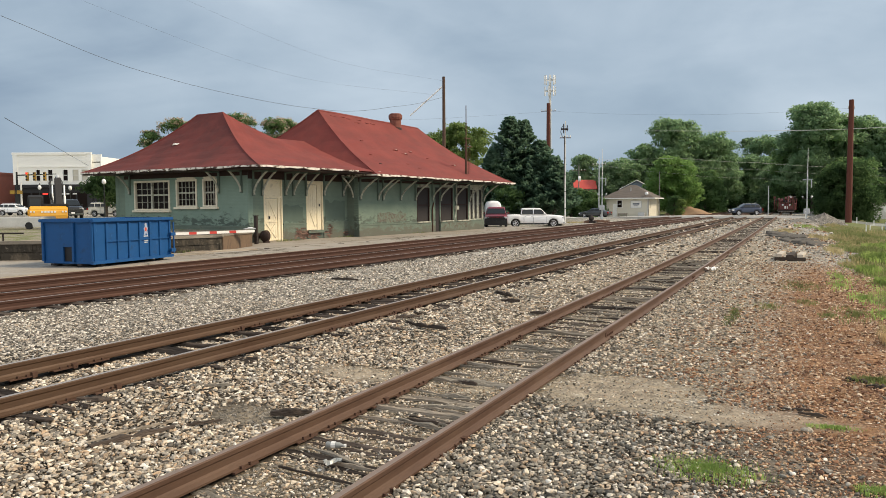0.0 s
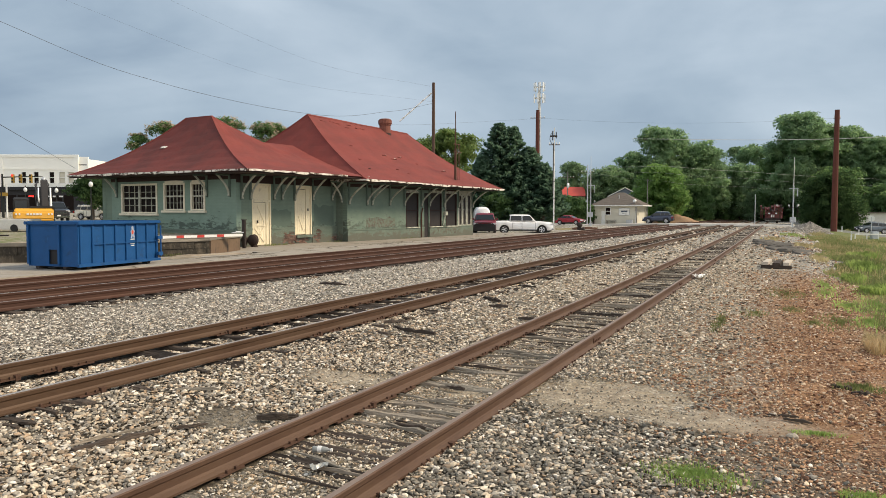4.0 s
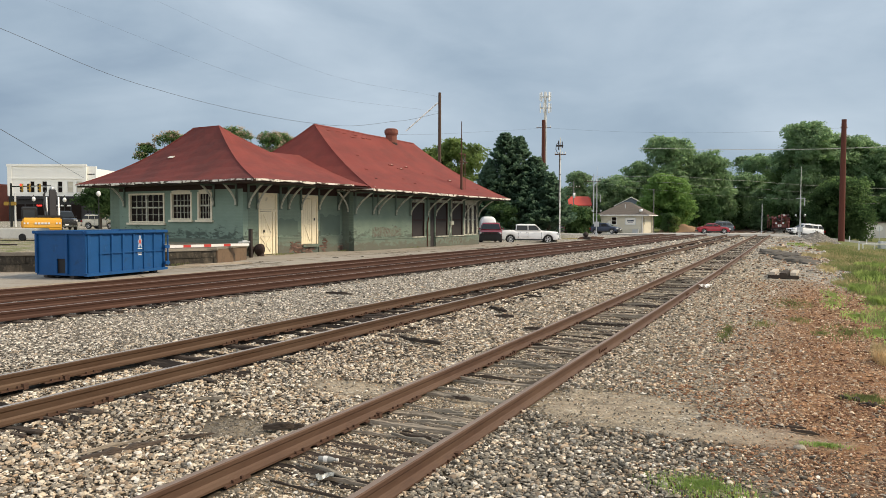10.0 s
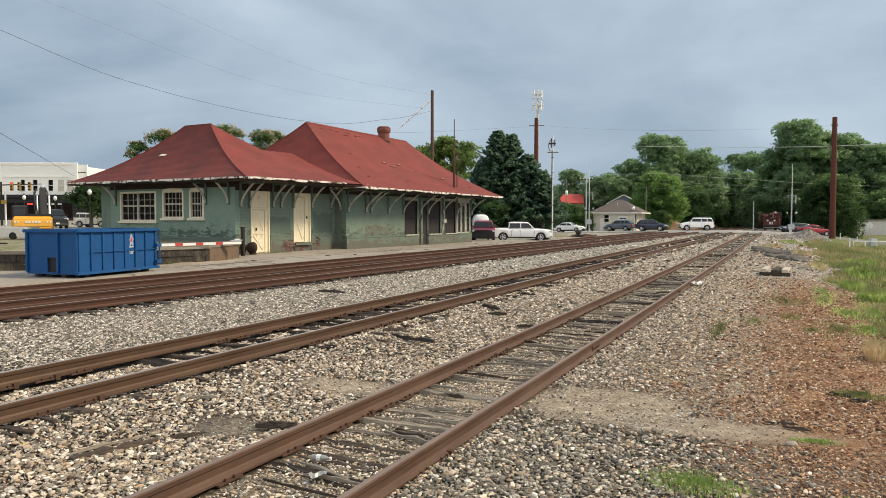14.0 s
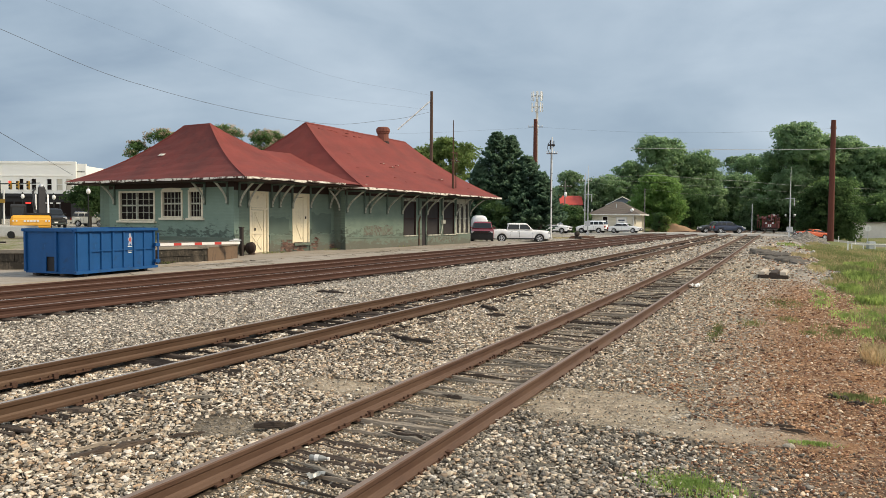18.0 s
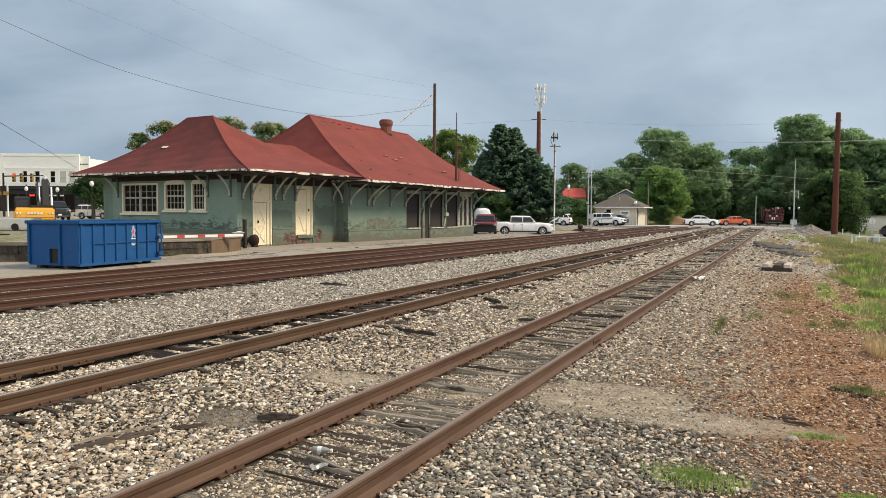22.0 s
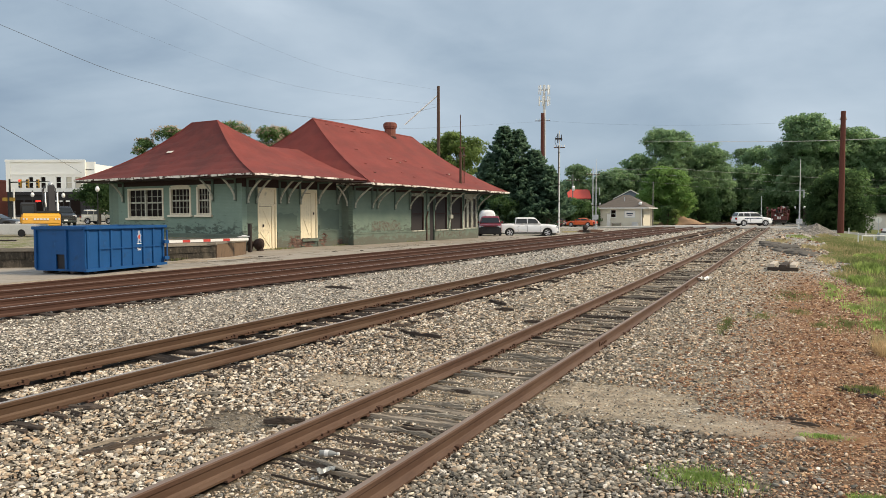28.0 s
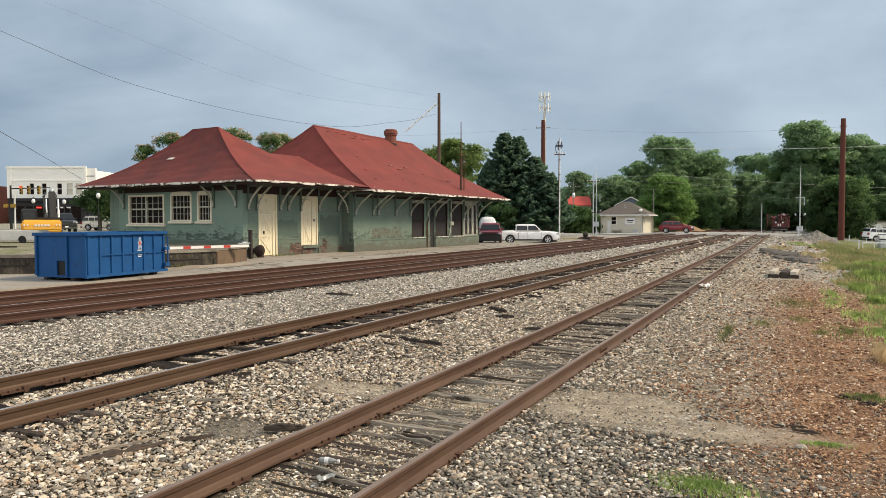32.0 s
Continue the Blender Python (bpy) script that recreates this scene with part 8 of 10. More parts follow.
for dz, q in ((-0.8, 0.006), (-2.0, 0.005)):
    cable("overhead_cable", [(-27.7, 111.4, 9.0 + dz * 0.4), (-15.96, 109.6, 8.55 + dz), (-5.75, 114.0, 7.8 + dz), (12.0, 124.0, 6.8 + dz)], q, "thin pale cable across the crossing", 0.15, "pole_pale")
cable("overhead_cable", [(-25.2, 132.7, 15.0), (4.65, 91.2, 10.2), (28.0, 56.0, 8.2)], 0.03, "pale cable across the road", 0.0, "pole_pale")
cable("overhead_cable", [(-29.3, 92.5, 14.3), (4.65, 91.0, 12.4)], 0.006, "thin high cable across the tracks", 0.6)

# ---- level crossing ----
def crossing_signal(x, y, z, top, label, lean=0.0):
    t = thing("crossing_signal", pose(x, y, z, 0, 0, lean), label, "crossing signal", "crossing signals")
    h = top - z
    part("mast", Geo().tube((0, 0, 0), (0, 0, 5.2), 0.075), M["galv"], t)
    part("whip", Geo().tube((0, 0, 5.2), (0, 0, h), 0.045, 0.02), M["trim_white"], t)
    part("base", Geo().box(-0.16, 0.16, -0.16, 0.16, -0.2, 0.3), M["galv"], t, bevel=0.02)
    part("control_box", Geo().box(-0.30, 0.30, -0.22, 0.2, 1.05, 1.65), M["galv"], t, bevel=0.03)
    arm = part("light_arm", Geo().box(-0.5, 0.5, -0.04, 0.04, 2.72, 2.79), M["iron_dark"], t)
    for s in (-1, 1):
        part("light_hood", Geo().tube((s * 0.44, -0.06, 2.98), (s * 0.50, 0.16, 2.98), 0.08, 0.11, n=12).tube((s * 0.42, 0, 2.76), (s * 0.44, 0, 2.9), 0.035), M["galv"], arm)
        part("lens", Geo().tube((s * 0.50, 0.16, 2.98), (s * 0.502, 0.17, 2.98), 0.085, n=12), M["lamp_red"], arm)
    part("bracket", Geo().box(-0.5, 0.5, -0.03, 0.03, 4.86, 4.93).box(0.38, 0.47, -0.04, 0.04, 4.0, 4.90), M["galv"], t)
    return t


crossing_signal(-21.8, 89.3, 0.5, 8.9, "grey crossing signal mast with twin lamps and a control box", 16)
crossing_signal(0.6, 93.4, 0.0, 8.5, "grey crossing signal mast beside the gravel heap", -10)
for x, y in ((0.47, 88.8), (6.0, 100.3), (5.6, 80.2), (7.6, 98.0)):
    z = ground_z(x, y)
    mk = thing("marker_post", pose(x, y, z), "slim white marker post in the grass", "post", "marker posts")
    part("post", Geo().box(-0.06, 0.06, -0.03, 0.03, -0.1, 1.0), M["trim_white"], mk, bevel=0.01)
    part("reflector", Geo().box(-0.045, 0.045, -0.036, -0.031, 0.75, 0.9), M["galv"], mk)
fence = thing("low_fence", pose(6.2, 84.0, ground_z(6.2, 84.0), 0, 0, 28), "low white pipe barrier beside the road", "fence")
for k in range(5):
    part("post", Geo().tube((k * 1.2, 0, -0.3), (k * 1.2, 0, 0.55), 0.05), M["trim_white"], fence)
part("rail", Geo().tube((0, 0, 0.5), (4.8, 0, 0.45), 0.05), M["trim_white"], fence)
part("cabinet", Geo().box(2.0, 2.7, 0.3, 0.8, -0.2, 0.75), M["galv"], fence, bevel=0.03)
stop = thing("stop_sign", pose(9.2, 102.0, ground_z(9.2, 102), 0, 0, 0), "road sign seen from behind on a steel post", "road sign")
part("post", Geo().tube((0, 0, -0.2), (0, 0, 2.4), 0.035), M["galv"], stop)
part("plate", Geo().prism([(0.38 * math.cos(math.pi / 8 + k * math.pi / 4), 2.2 + 0.38 * math.sin(math.pi / 8 + k * math.pi / 4)) for k in range(8)], 0.03, 0.04), M["trim_white"], stop)
hirail = thing("track_machine", pose(-2.2, 129.5, 0.35, 0, 0, 93), "faded red track maintenance machine standing on the siding", "rail vehicle")
part("frame", Geo().box(-2.6, 2.6, -1.15, 1.15, 0.55, 0.85), M["iron_dark"], hirail, bevel=0.03)
part("engine_hood", Geo().box(-2.3, -0.4, -1.1, 0.7, 0.85, 1.5), M["machine_red"], hirail, bevel=0.08)
part("cab", Geo().box(-0.3, 1.3, -0.5, 0.9, 0.85, 2.45), M["machine_red"], hirail, bevel=0.06)
part("cab_window", Geo().box(-0.34, -0.29, -0.65, 0.75, 1.85, 2.4), M["car_glass"], hirail)
part("crane_arm", Geo().tube((0.2, -0.6, 2.5), (-1.8, -0.3, 2.9), 0.14).tube((-1.8, -0.3, 2.9), (-2.4, -0.2, 1.2), 0.1), M["machine_red"], hirail)
part("rack", Geo().box(-2.4, -2.2, -1.1, 1.1, 1.9, 2.0).box(-2.4, -2.25, -1.1, -0.95, 0.85, 2.6).box(-2.4, -2.25, 0.95, 1.1, 0.85, 2.6).box(1.4, 2.5, -1.0, 1.0, 0.85, 1.5), M["rust"], hirail)
for k in range(22):
    x, y, z = rng.uniform(-2.5, 1.2), rng.uniform(-1.75, 1.75), rng.uniform(1.1, 2.9)
    part("hose_reel", Geo().tube((x, y - 0.15, z), (x, y + 0.15, z), rng.uniform(0.12, 0.28), n=10), M["iron_dark"] if k % 2 else M["machine_red"], hirail)
    part("strut", Geo().tube((x, y, 0.8), (x + rng.uniform(-.4, .4), y, z), 0.05), M["machine_red"], hirail)
part("roof_tank", Geo().tube((-0.1, -0.7, 2.85), (1.2, -0.7, 2.85), 0.2, n=12), M["pole_pale"], hirail, "pale tank on the cab roof")
part("guard_board", Geo().box(-2.5, -2.42, -1.15, 1.15, 0.5, 0.75).box(-2.5, -2.42, -0.25, 0.25, 1.0, 1.4), M["sticker_white"], hirail)
part("headlight", Geo().tube((-2.42, 0.5, 1.6), (-2.36, 0.5, 1.6), 0.14).tube((-2.42, -0.5, 1.6), (-2.36, -0.5, 1.6), 0.14), M["lamp_clear"], hirail)
for x in (-1.7, 1.7):
    for y in (-0.75, 0.75):
        part("wheel", Geo().tube((x, y - 0.08, 0.42), (x, y + 0.08, 0.42), 0.40, n=16), M["iron_dark"], hirail)

# ---- cottage and houses beyond the crossing ----
cot = thing("cottage", pose(-27.5, 114.3, 0.2, 0, 0, 0), "small tan cottage with a grey hipped roof", "house")
panel("wall", wall_panel(0, 6.75, -0.3, 3.0, 0.25, [(1.95, 2.7, 1.5, 2.6), (1.3, 1.9, 0, 2.1)]), M["house_wall"], cot, pose(0, 0, 0))
panel("wall", wall_panel(0, 7, -0.3, 3.0, 0.25, [(0.7, 1.3, 1.4, 2.5)]), M["house_wall"], cot, pose(6.75, 0.0, 0, 0, 0, 90))
panel("wall", wall_panel(0, 7, -0.3, 3.0, 0.25, []), M["house_wall"], cot, pose(0.0, 7, 0, 0, 0, -90))
panel("wall", wall_panel(0, 7, -0.3, 3.0, 0.25, []), M["house_wall"], cot, pose(7.0, 7, 0, 0, 0, 180))
part("roof", roof_shell((-0.5, 7.7, -0.55, 7.6), (3.1, 4.1, 3.5, 3.55), 2.95, 5.0, 0.02), M["house_roof"], cot)
part("fascia", Geo().box(-0.52, 7.72, -0.6, -0.55, 2.82, 2.98).box(-0.55, -0.5, -0.6, 7.6, 2.82, 2.98).box(7.7, 7.75, -0.6, 7.6, 2.82, 2.98), M["trim_white"], cot)
part("soffit", Geo().box(-0.5, 7.7, -0.55, 7.6, 2.86, 2.92), M["trim_white"], cot)
cd = part("door", Geo().box(1.32, 1.88, 0.08, 0.14, 0.02, 2.08), M["trim_white"], cot)
part("knob", Geo().ball((1.8, 0.05, 1.0), 0.04), M["chrome"], cd)
cw = part("window", Geo().box(1.97, 2.68, 0.12, 0.16, 1.52, 2.58), M["pane_dark"], cot)
part("window_frame", Geo().box(1.88, 1.97, -0.03, 0.12, 1.45, 2.65).box(2.68, 2.77, -0.03, 0.12, 1.45, 2.65).box(1.97, 2.68, -0.03, 0.12, 2.58, 2.67).box(1.88, 2.77, -0.06, 0.12, 1.42, 1.51).box(1.97, 2.68, 0.04, 0.12, 2.0, 2.06), M["trim_white"], cw)
sg = part("sign_board", Geo().box(4.03, 5.67, -0.1, -0.03, 1.42, 2.53), M["galv"], cot, "white sign board in a dark frame", bevel=0.02)
part("sign_face", Geo().box(4.1, 5.6, -0.12, -0.102, 1.48, 2.47), M["trim_white"], sg)
for k, (x0, x1, z0, z1) in enumerate(((4.35, 5.35, 1.95, 2.15), (4.5, 5.2, 1.72, 1.8))):
    part("sign_bar", Geo().box(x0, x1, -0.126, -0.121, z0, z1), M["p_navy"], sg)
part("downspout", Geo().tube((6.62, -0.08, 0), (6.62, -0.08, 2.85), 0.07), M["trim_white"], cot)
part("air_conditioner", Geo().box(5.3, 6.2, -0.9, -0.2, -0.1, 0.75), M["galv"], cot, bevel=0.03)
part("bench", Geo().box(2.2, 3.6, -0.6, -0.15, 0.55, 0.63).box(2.25, 2.35, -0.55, -0.2, 0, 0.55).box(3.45, 3.55, -0.55, -0.2, 0, 0.55), M["old_wood"], cot)
part("vent", Geo().tube((3.7, 1.6, 3.9), (3.7, 1.6, 4.6), 0.06), M["galv"], cot)
part("dish", Geo().tube((6.4, 0.2, 3.6), (6.3, 0.0, 3.65), 0.28, 0.2, 12), M["globe"], cot)
blue = thing("blue_house", pose(-29.75, 137.2, 0.9, 0, 0, 10), "slate blue gabled house behind the cottage", "house")
part("wall", Geo().box(0, 5.2, 0, 8, -0.3, 4.3), M["blue_wall"], blue)
part("gable", Geo().prism([(-0.1, 4.3), (5.3, 4.3), (2.6, 5.6)], 0.0, 0.2), M["blue_wall"], blue)
part("roof", Geo().add([(-0.5, -0.3, 4.15), (2.6, -0.3, 5.75), (2.6, 8.2, 5.75), (-0.5, 8.2, 4.15), (-0.5, -0.3, 4.0), (2.6, -0.3, 5.58), (2.6, 8.2, 5.58), (-0.5, 8.2, 4.0)], [(0, 1, 2, 3), (7, 6, 5, 4), (0, 4, 5, 1), (1, 5, 6, 2), (2, 6, 7, 3), (3, 7, 4, 0)]), M["house_roof"], blue)
part("roof", Geo().add([(5.7, -0.3, 4.15), (2.6, -0.3, 5.75), (2.6, 8.2, 5.75), (5.7, 8.2, 4.15), (5.7, -0.3, 4.0), (2.6, -0.3, 5.58), (2.6, 8.2, 5.58), (5.7, 8.2, 4.0)], [(0, 1, 2, 3), (7, 6, 5, 4), (0, 4, 5, 1), (1, 5, 6, 2), (2, 6, 7, 3), (3, 7, 4, 0)]), M["house_roof"], blue)
part("bargeboard", Geo().line([(-0.5, -0.33, 4.05), (2.6, -0.33, 5.66), (5.7, -0.33, 4.05)], 0.07), M["trim_white"], blue)
redb = thing("red_roofed_building", pose(-38.8, 137.0, 1.0, 0, 0, 25), "long building with a bright red metal roof", "building")
part("wall", Geo().box(0, 4.3, 0.6, 8, -0.3, 4.0), M["house_wall"], redb)
part("roof", Geo().prism([(0, 0), (0, 0.12), (4.4, 0.12), (4.4, 0)], 0, 2.6), M["red_metal"], redb, at=pose(0, 0, 4.05, 42, 0, 0))
part("sign_band", Geo().box(0, 4.2, 0.5, 0.6, 3.6, 4.0), M["machine_red"], redb)
wb2 = thing("white_building", pose(11.8, 138.5, 0.2, 0, 0, 28), "low white building beyond the road", "building")
part("wall", Geo().box(0, 14, 0, 8, -0.5, 2.6), M["white_wall"], wb2)
part("roof", Geo().box(-0.3, 14.3, -0.4, 8.3, 2.6, 2.85), M["galv"], wb2)


def heap(name, x, y, R, h, mat, label, seed, squash=1.0, lean=0.0, power=1.05, rough=0.03):
    g = Geo()
    r = random.Random(seed)
    rings = []
    for j in range(11):
        t = j / 10
        ring = []
        for i in range(28):
            a = 2 * math.pi * i / 28
            q = R * (1 - t) * (1 + 0.12 * math.sin(3 * a + seed) + r.uniform(-.05, .05))
            px, py = x + q * math.cos(a) * (1 + 0.1 * math.sin(4 * a + 2 * seed)) - lean * t, y + q * squash * math.sin(a)
            ring.append((px, py, ground_z(px, py) - 0.1 + h * t ** power * (1 + 0.05 * math.sin(5 * a)) + r.uniform(-rough, rough)))
        rings.append(ring)
    g.loft(rings)
    return solo(name, g, mat, label, "heap", smooth=True)


heap("gravel_mound", 2.2, 87.4, 2.2, 1.35, M["grey_gravel"], "steep heap of grey gravel beside the siding", 1)
heap("gravel_mound", 0.1, 83.0, 2.4, 0.5, M["grey_gravel"], "low spread of grey gravel and broken stone", 2)
heap("clay_bank", -16.6, 127.6, 3.9, 1.9, M["clay"], "bare orange clay bank beside the line", 3, 0.7, 1.3, 0.8, 0.14)

# pale outbuilding past the road, half hidden by the trees
gar = thing("outbuilding", pose(9.6, 129.0, -0.1, 0, 0, 12), "low pale grey outbuilding half hidden by trees", "building")
part("wall", Geo().box(0, 9.0, 0, 4.5, -0.4, 2.15), M["pole_pale"], gar)
part("roof", Geo().box(-0.3, 9.3, -0.3, 4.8, 2.15, 2.3), M["house_roof"], gar)
part("door", Geo().box(5.0, 7.4, -0.03, 0.05, 0.0, 1.9), M["galv"], gar)


# ---- loose stone, weeds and litter by the tracks ----
def stone_material(name, stops, rough=0.9):
    m = bpy.data.materials.new(name)
    m.use_nodes = True
    n, l = m.node_tree.nodes, m.node_tree.links
    b = n["Principled BSDF"]
    b.inputs["Roughness"].default_value, b.inputs["Specular IOR Level"].default_value = rough, 0.25
    geo = n.new("ShaderNodeNewGeometry")
    ramp = n.new("ShaderNodeValToRGB")
    els = ramp.color_ramp.elements
    ramp.color_ramp.interpolation = "CONSTANT"
    for i, (p, c) in enumerate(stops):
        e = els[i] if i < 2 else els.new(p)
        e.position, e.color = p, (*c, 1)
    l.new(geo.outputs["Random Per Island"], ramp.inputs["Fac"])
    co = n.new("ShaderNodeTexCoord")
    nz = n.new("ShaderNodeTexNoise")
    nz.inputs["Scale"].default_value, nz.inputs["Detail"].default_value = 45, 4
    l.new(co.outputs["Object"], nz.inputs["Vector"])
    hs = n.new("ShaderNodeHueSaturation")
    rg = n.new("ShaderNodeMapRange")
    rg.inputs["To Min"].default_value, rg.inputs["To Max"].default_value = 0.55, 1.4
    l.new(nz.outputs["Fac"], rg.inputs["Value"])
    l.new(rg.outputs[0], hs.inputs["Value"])
    l.new(ramp.outputs["Color"], hs.inputs["Color"])
    l.new(hs.outputs["Color"], b.inputs["Base Color"])
    return m


M["s_tan"] = stone_material("tan_and_pink_stones", [(0.0, (0.28, 0.215, 0.155)), (0.12, (0.45, 0.355, 0.262)), (0.28, (0.60, 0.505, 0.385)), (0.42, (0.125, 0.108, 0.088)), (0.49, (0.25, 0.222, 0.182)), (0.61, (0.37, 0.322, 0.258)), (0.73, (0.72, 0.635, 0.515)), (0.84, (0.48, 0.345, 0.23)), (0.91, (0.17, 0.148, 0.122)), (0.96, (0.86, 0.79, 0.69))])
M["s_grey"] = stone_material("grey_crushed_stones", [(0.0, (0.18, 0.163, 0.140)), (0.12, (0.40, 0.358, 0.302)), (0.32, (0.58, 0.525, 0.45)), (0.48, (0.125, 0.113, 0.098)), (0.56, (0.32, 0.288, 0.246)), (0.70, (0.78, 0.72, 0.635)), (0.84, (0.21, 0.19, 0.165)), (0.93, (0.47, 0.375, 0.28))])
M["s_red"] = stone_material("red_brown_pebbles", [(0.0, (0.30, 0.16, 0.095)), (0.16, (0.44, 0.265, 0.155)), (0.32, (0.56, 0.385, 0.24)), (0.44, (0.20, 0.105, 0.065)), (0.58, (0.42, 0.255, 0.15)), (0.72, (0.55, 0.42, 0.30)), (0.82, (0.15, 0.085, 0.058)), (0.94, (0.72, 0.57, 0.42))])
M["s_dark"] = stone_material("fine_dark_chips", [(0.0, (0.13, 0.118, 0.105)), (0.4, (0.25, 0.228, 0.195)), (0.75, (0.17, 0.155, 0.135)), (0.93, (0.48, 0.44, 0.39))])
M["s_drab"] = stone_material("drab_olive_grey_stones", [(0.0, (0.115, 0.104, 0.086)), (0.25, (0.185, 0.168, 0.138)), (0.5, (0.26, 0.238, 0.20)), (0.72, (0.145, 0.132, 0.11)), (0.92, (0.40, 0.36, 0.30))])
PHI = (1 + 5 ** 0.5) / 2
ICO_V = np.array([(-1, PHI, 0), (1, PHI, 0), (-1, -PHI, 0), (1, -PHI, 0), (0, -1, PHI), (0, 1, PHI), (0, -1, -PHI), (0, 1, -PHI), (PHI, 0, -1), (PHI, 0, 1), (-PHI, 0, -1), (-PHI, 0, 1)]) / 1.902
ICO_F = np.array([(0, 11, 5), (0, 5, 1), (0, 1, 7), (0, 7, 10), (0, 10, 11), (1, 5, 9), (5, 11, 4), (11, 10, 2), (10, 7, 6), (7, 1, 8), (3, 9, 4), (3, 4, 2), (3, 2, 6), (3, 6, 8), (3, 8, 9), (4, 9, 5), (2, 4, 11), (6, 2, 10), (8, 6, 7), (9, 8, 1)])
OCT_V = np.array([(-1, -1, -.8), (1, -1, -.8), (1, 1, -.8), (-1, 1, -.8), (-.75, -.75, .8), (.75, -.75, .8), (.75, .75, .8), (-.75, .75, .8)]) * 0.72
OCT_F = np.array([(4, 5, 6), (4, 6, 7), (0, 1, 5), (0, 5, 4), (1, 2, 6), (1, 6, 5), (2, 3, 7), (2, 7, 6), (3, 0, 4), (3, 4, 7)])
RIDGE_V = np.array([(-.8, -.7, -.6), (.8, -.7, -.6), (.8, .7, -.6), (-.8, .7, -.6), (-.45, 0.1, .62), (.5, -0.1, .55)])
RIDGE_F = np.array([(0, 1, 5), (0, 5, 4), (1, 2, 5), (2, 3, 4), (2, 4, 5), (3, 0, 4)])


def scatter(name, P, S, base_v, base_f, mat, label, seed, flat=0.50):
    """Many small angular stones in one mesh."""
    r = np.random.RandomState(seed)
    n, k = len(P), len(base_v)
    V = base_v[None] * (1 + r.uniform(-0.28, 0.22, (n, k, 1))) + r.uniform(-0.13, 0.13, (n, k, 3))
    V = V * np.stack([r.uniform(0.85, 1.45, n), r.uniform(0.65, 1.05, n), flat * r.uniform(0.55, 1.25, n)], -1)[:, None] * (S / 2)[:, None, None]
    a, t = r.uniform(0, 2 * np.pi, n), r.normal(0, 0.65, n)
    ca, sa, ct, s_t = np.cos(a), np.sin(a), np.cos(t), np.sin(t)
    x, y, z = V[..., 0], V[..., 1], V[..., 2]
    y, z = y * ct[:, None] - z * s_t[:, None], y * s_t[:, None] + z * ct[:, None]
    x, y = x * ca[:, None] - y * sa[:, None], x * sa[:, None] + y * ca[:, None]
    W = np.stack([x, y, z], -1) + P[:, None]
    F = (base_f[None] + (np.arange(n) * k)[:, None, None]).reshape(-1, 3)
    me = bpy.data.meshes.new(name)
    me.vertices.add(n * k)
    me.vertices.foreach_set("co", W.reshape(-1))
    me.loops.add(len(F) * 3)
    me.loops.foreach_set("vertex_index", F.reshape(-1).astype(np.int32))
    me.polygons.add(len(F))
    me.polygons.foreach_set("loop_start", (np.arange(len(F)) * 3).astype(np.int32))
    me.polygons.foreach_set("use_smooth", np.repeat(r.uniform(0, 1, n) < 0.12, len(base_f)))
    me.update(calc_edges=True)
    me.materials.append(mat)
    return tagged(new(name, me), label, "stones", kind="stuff")


def stone_field(seed, r0, r1, density):
    """Random places in a fan of the plan from r0 to r1 metres off the near end of the siding."""
    r = np.random.RandomState(seed)
    n = int(0.5 * 1.16 * (r1 * r1 - r0 * r0) * density)
    q = np.sqrt(r.uniform(r0 * r0, r1 * r1, n))
    a = r.uniform(math.radians(-58.5), math.radians(8), n)
    return q * np.sin(a), q * np.cos(a), r


def near_rail(X, Y):
    out = np.zeros(len(X), bool)
    for i in range(4):
        c = (-3.93 + 0.0115 * Y - 0.00007 * Y * Y, -8.1 + 0.012 * Y, -15.95 + 0.052 * Y, -19.25 + 0.048 * Y)[i]
        for s in (-0.752, 0.752):
            # widest at the main rails, baring the darkened bed as contact shade
            out |= np.abs(X - c - s) < (0.085, 0.115, 0.1, 0.1)[i]
    return out


def sandy(X, Y):
    return np.maximum.reduce([blob(X, Y, -2.1, 9.3, 1.25, 1.0), blob(X, Y, -0.6, 8.8, 1.6, 0.45, 0.12), blob(X, Y, -5.4, 8.75, 0.8, 0.45, 0.45), 0.4 * blob(X, Y, -3.9, 8.9, 0.7, 0.5)])


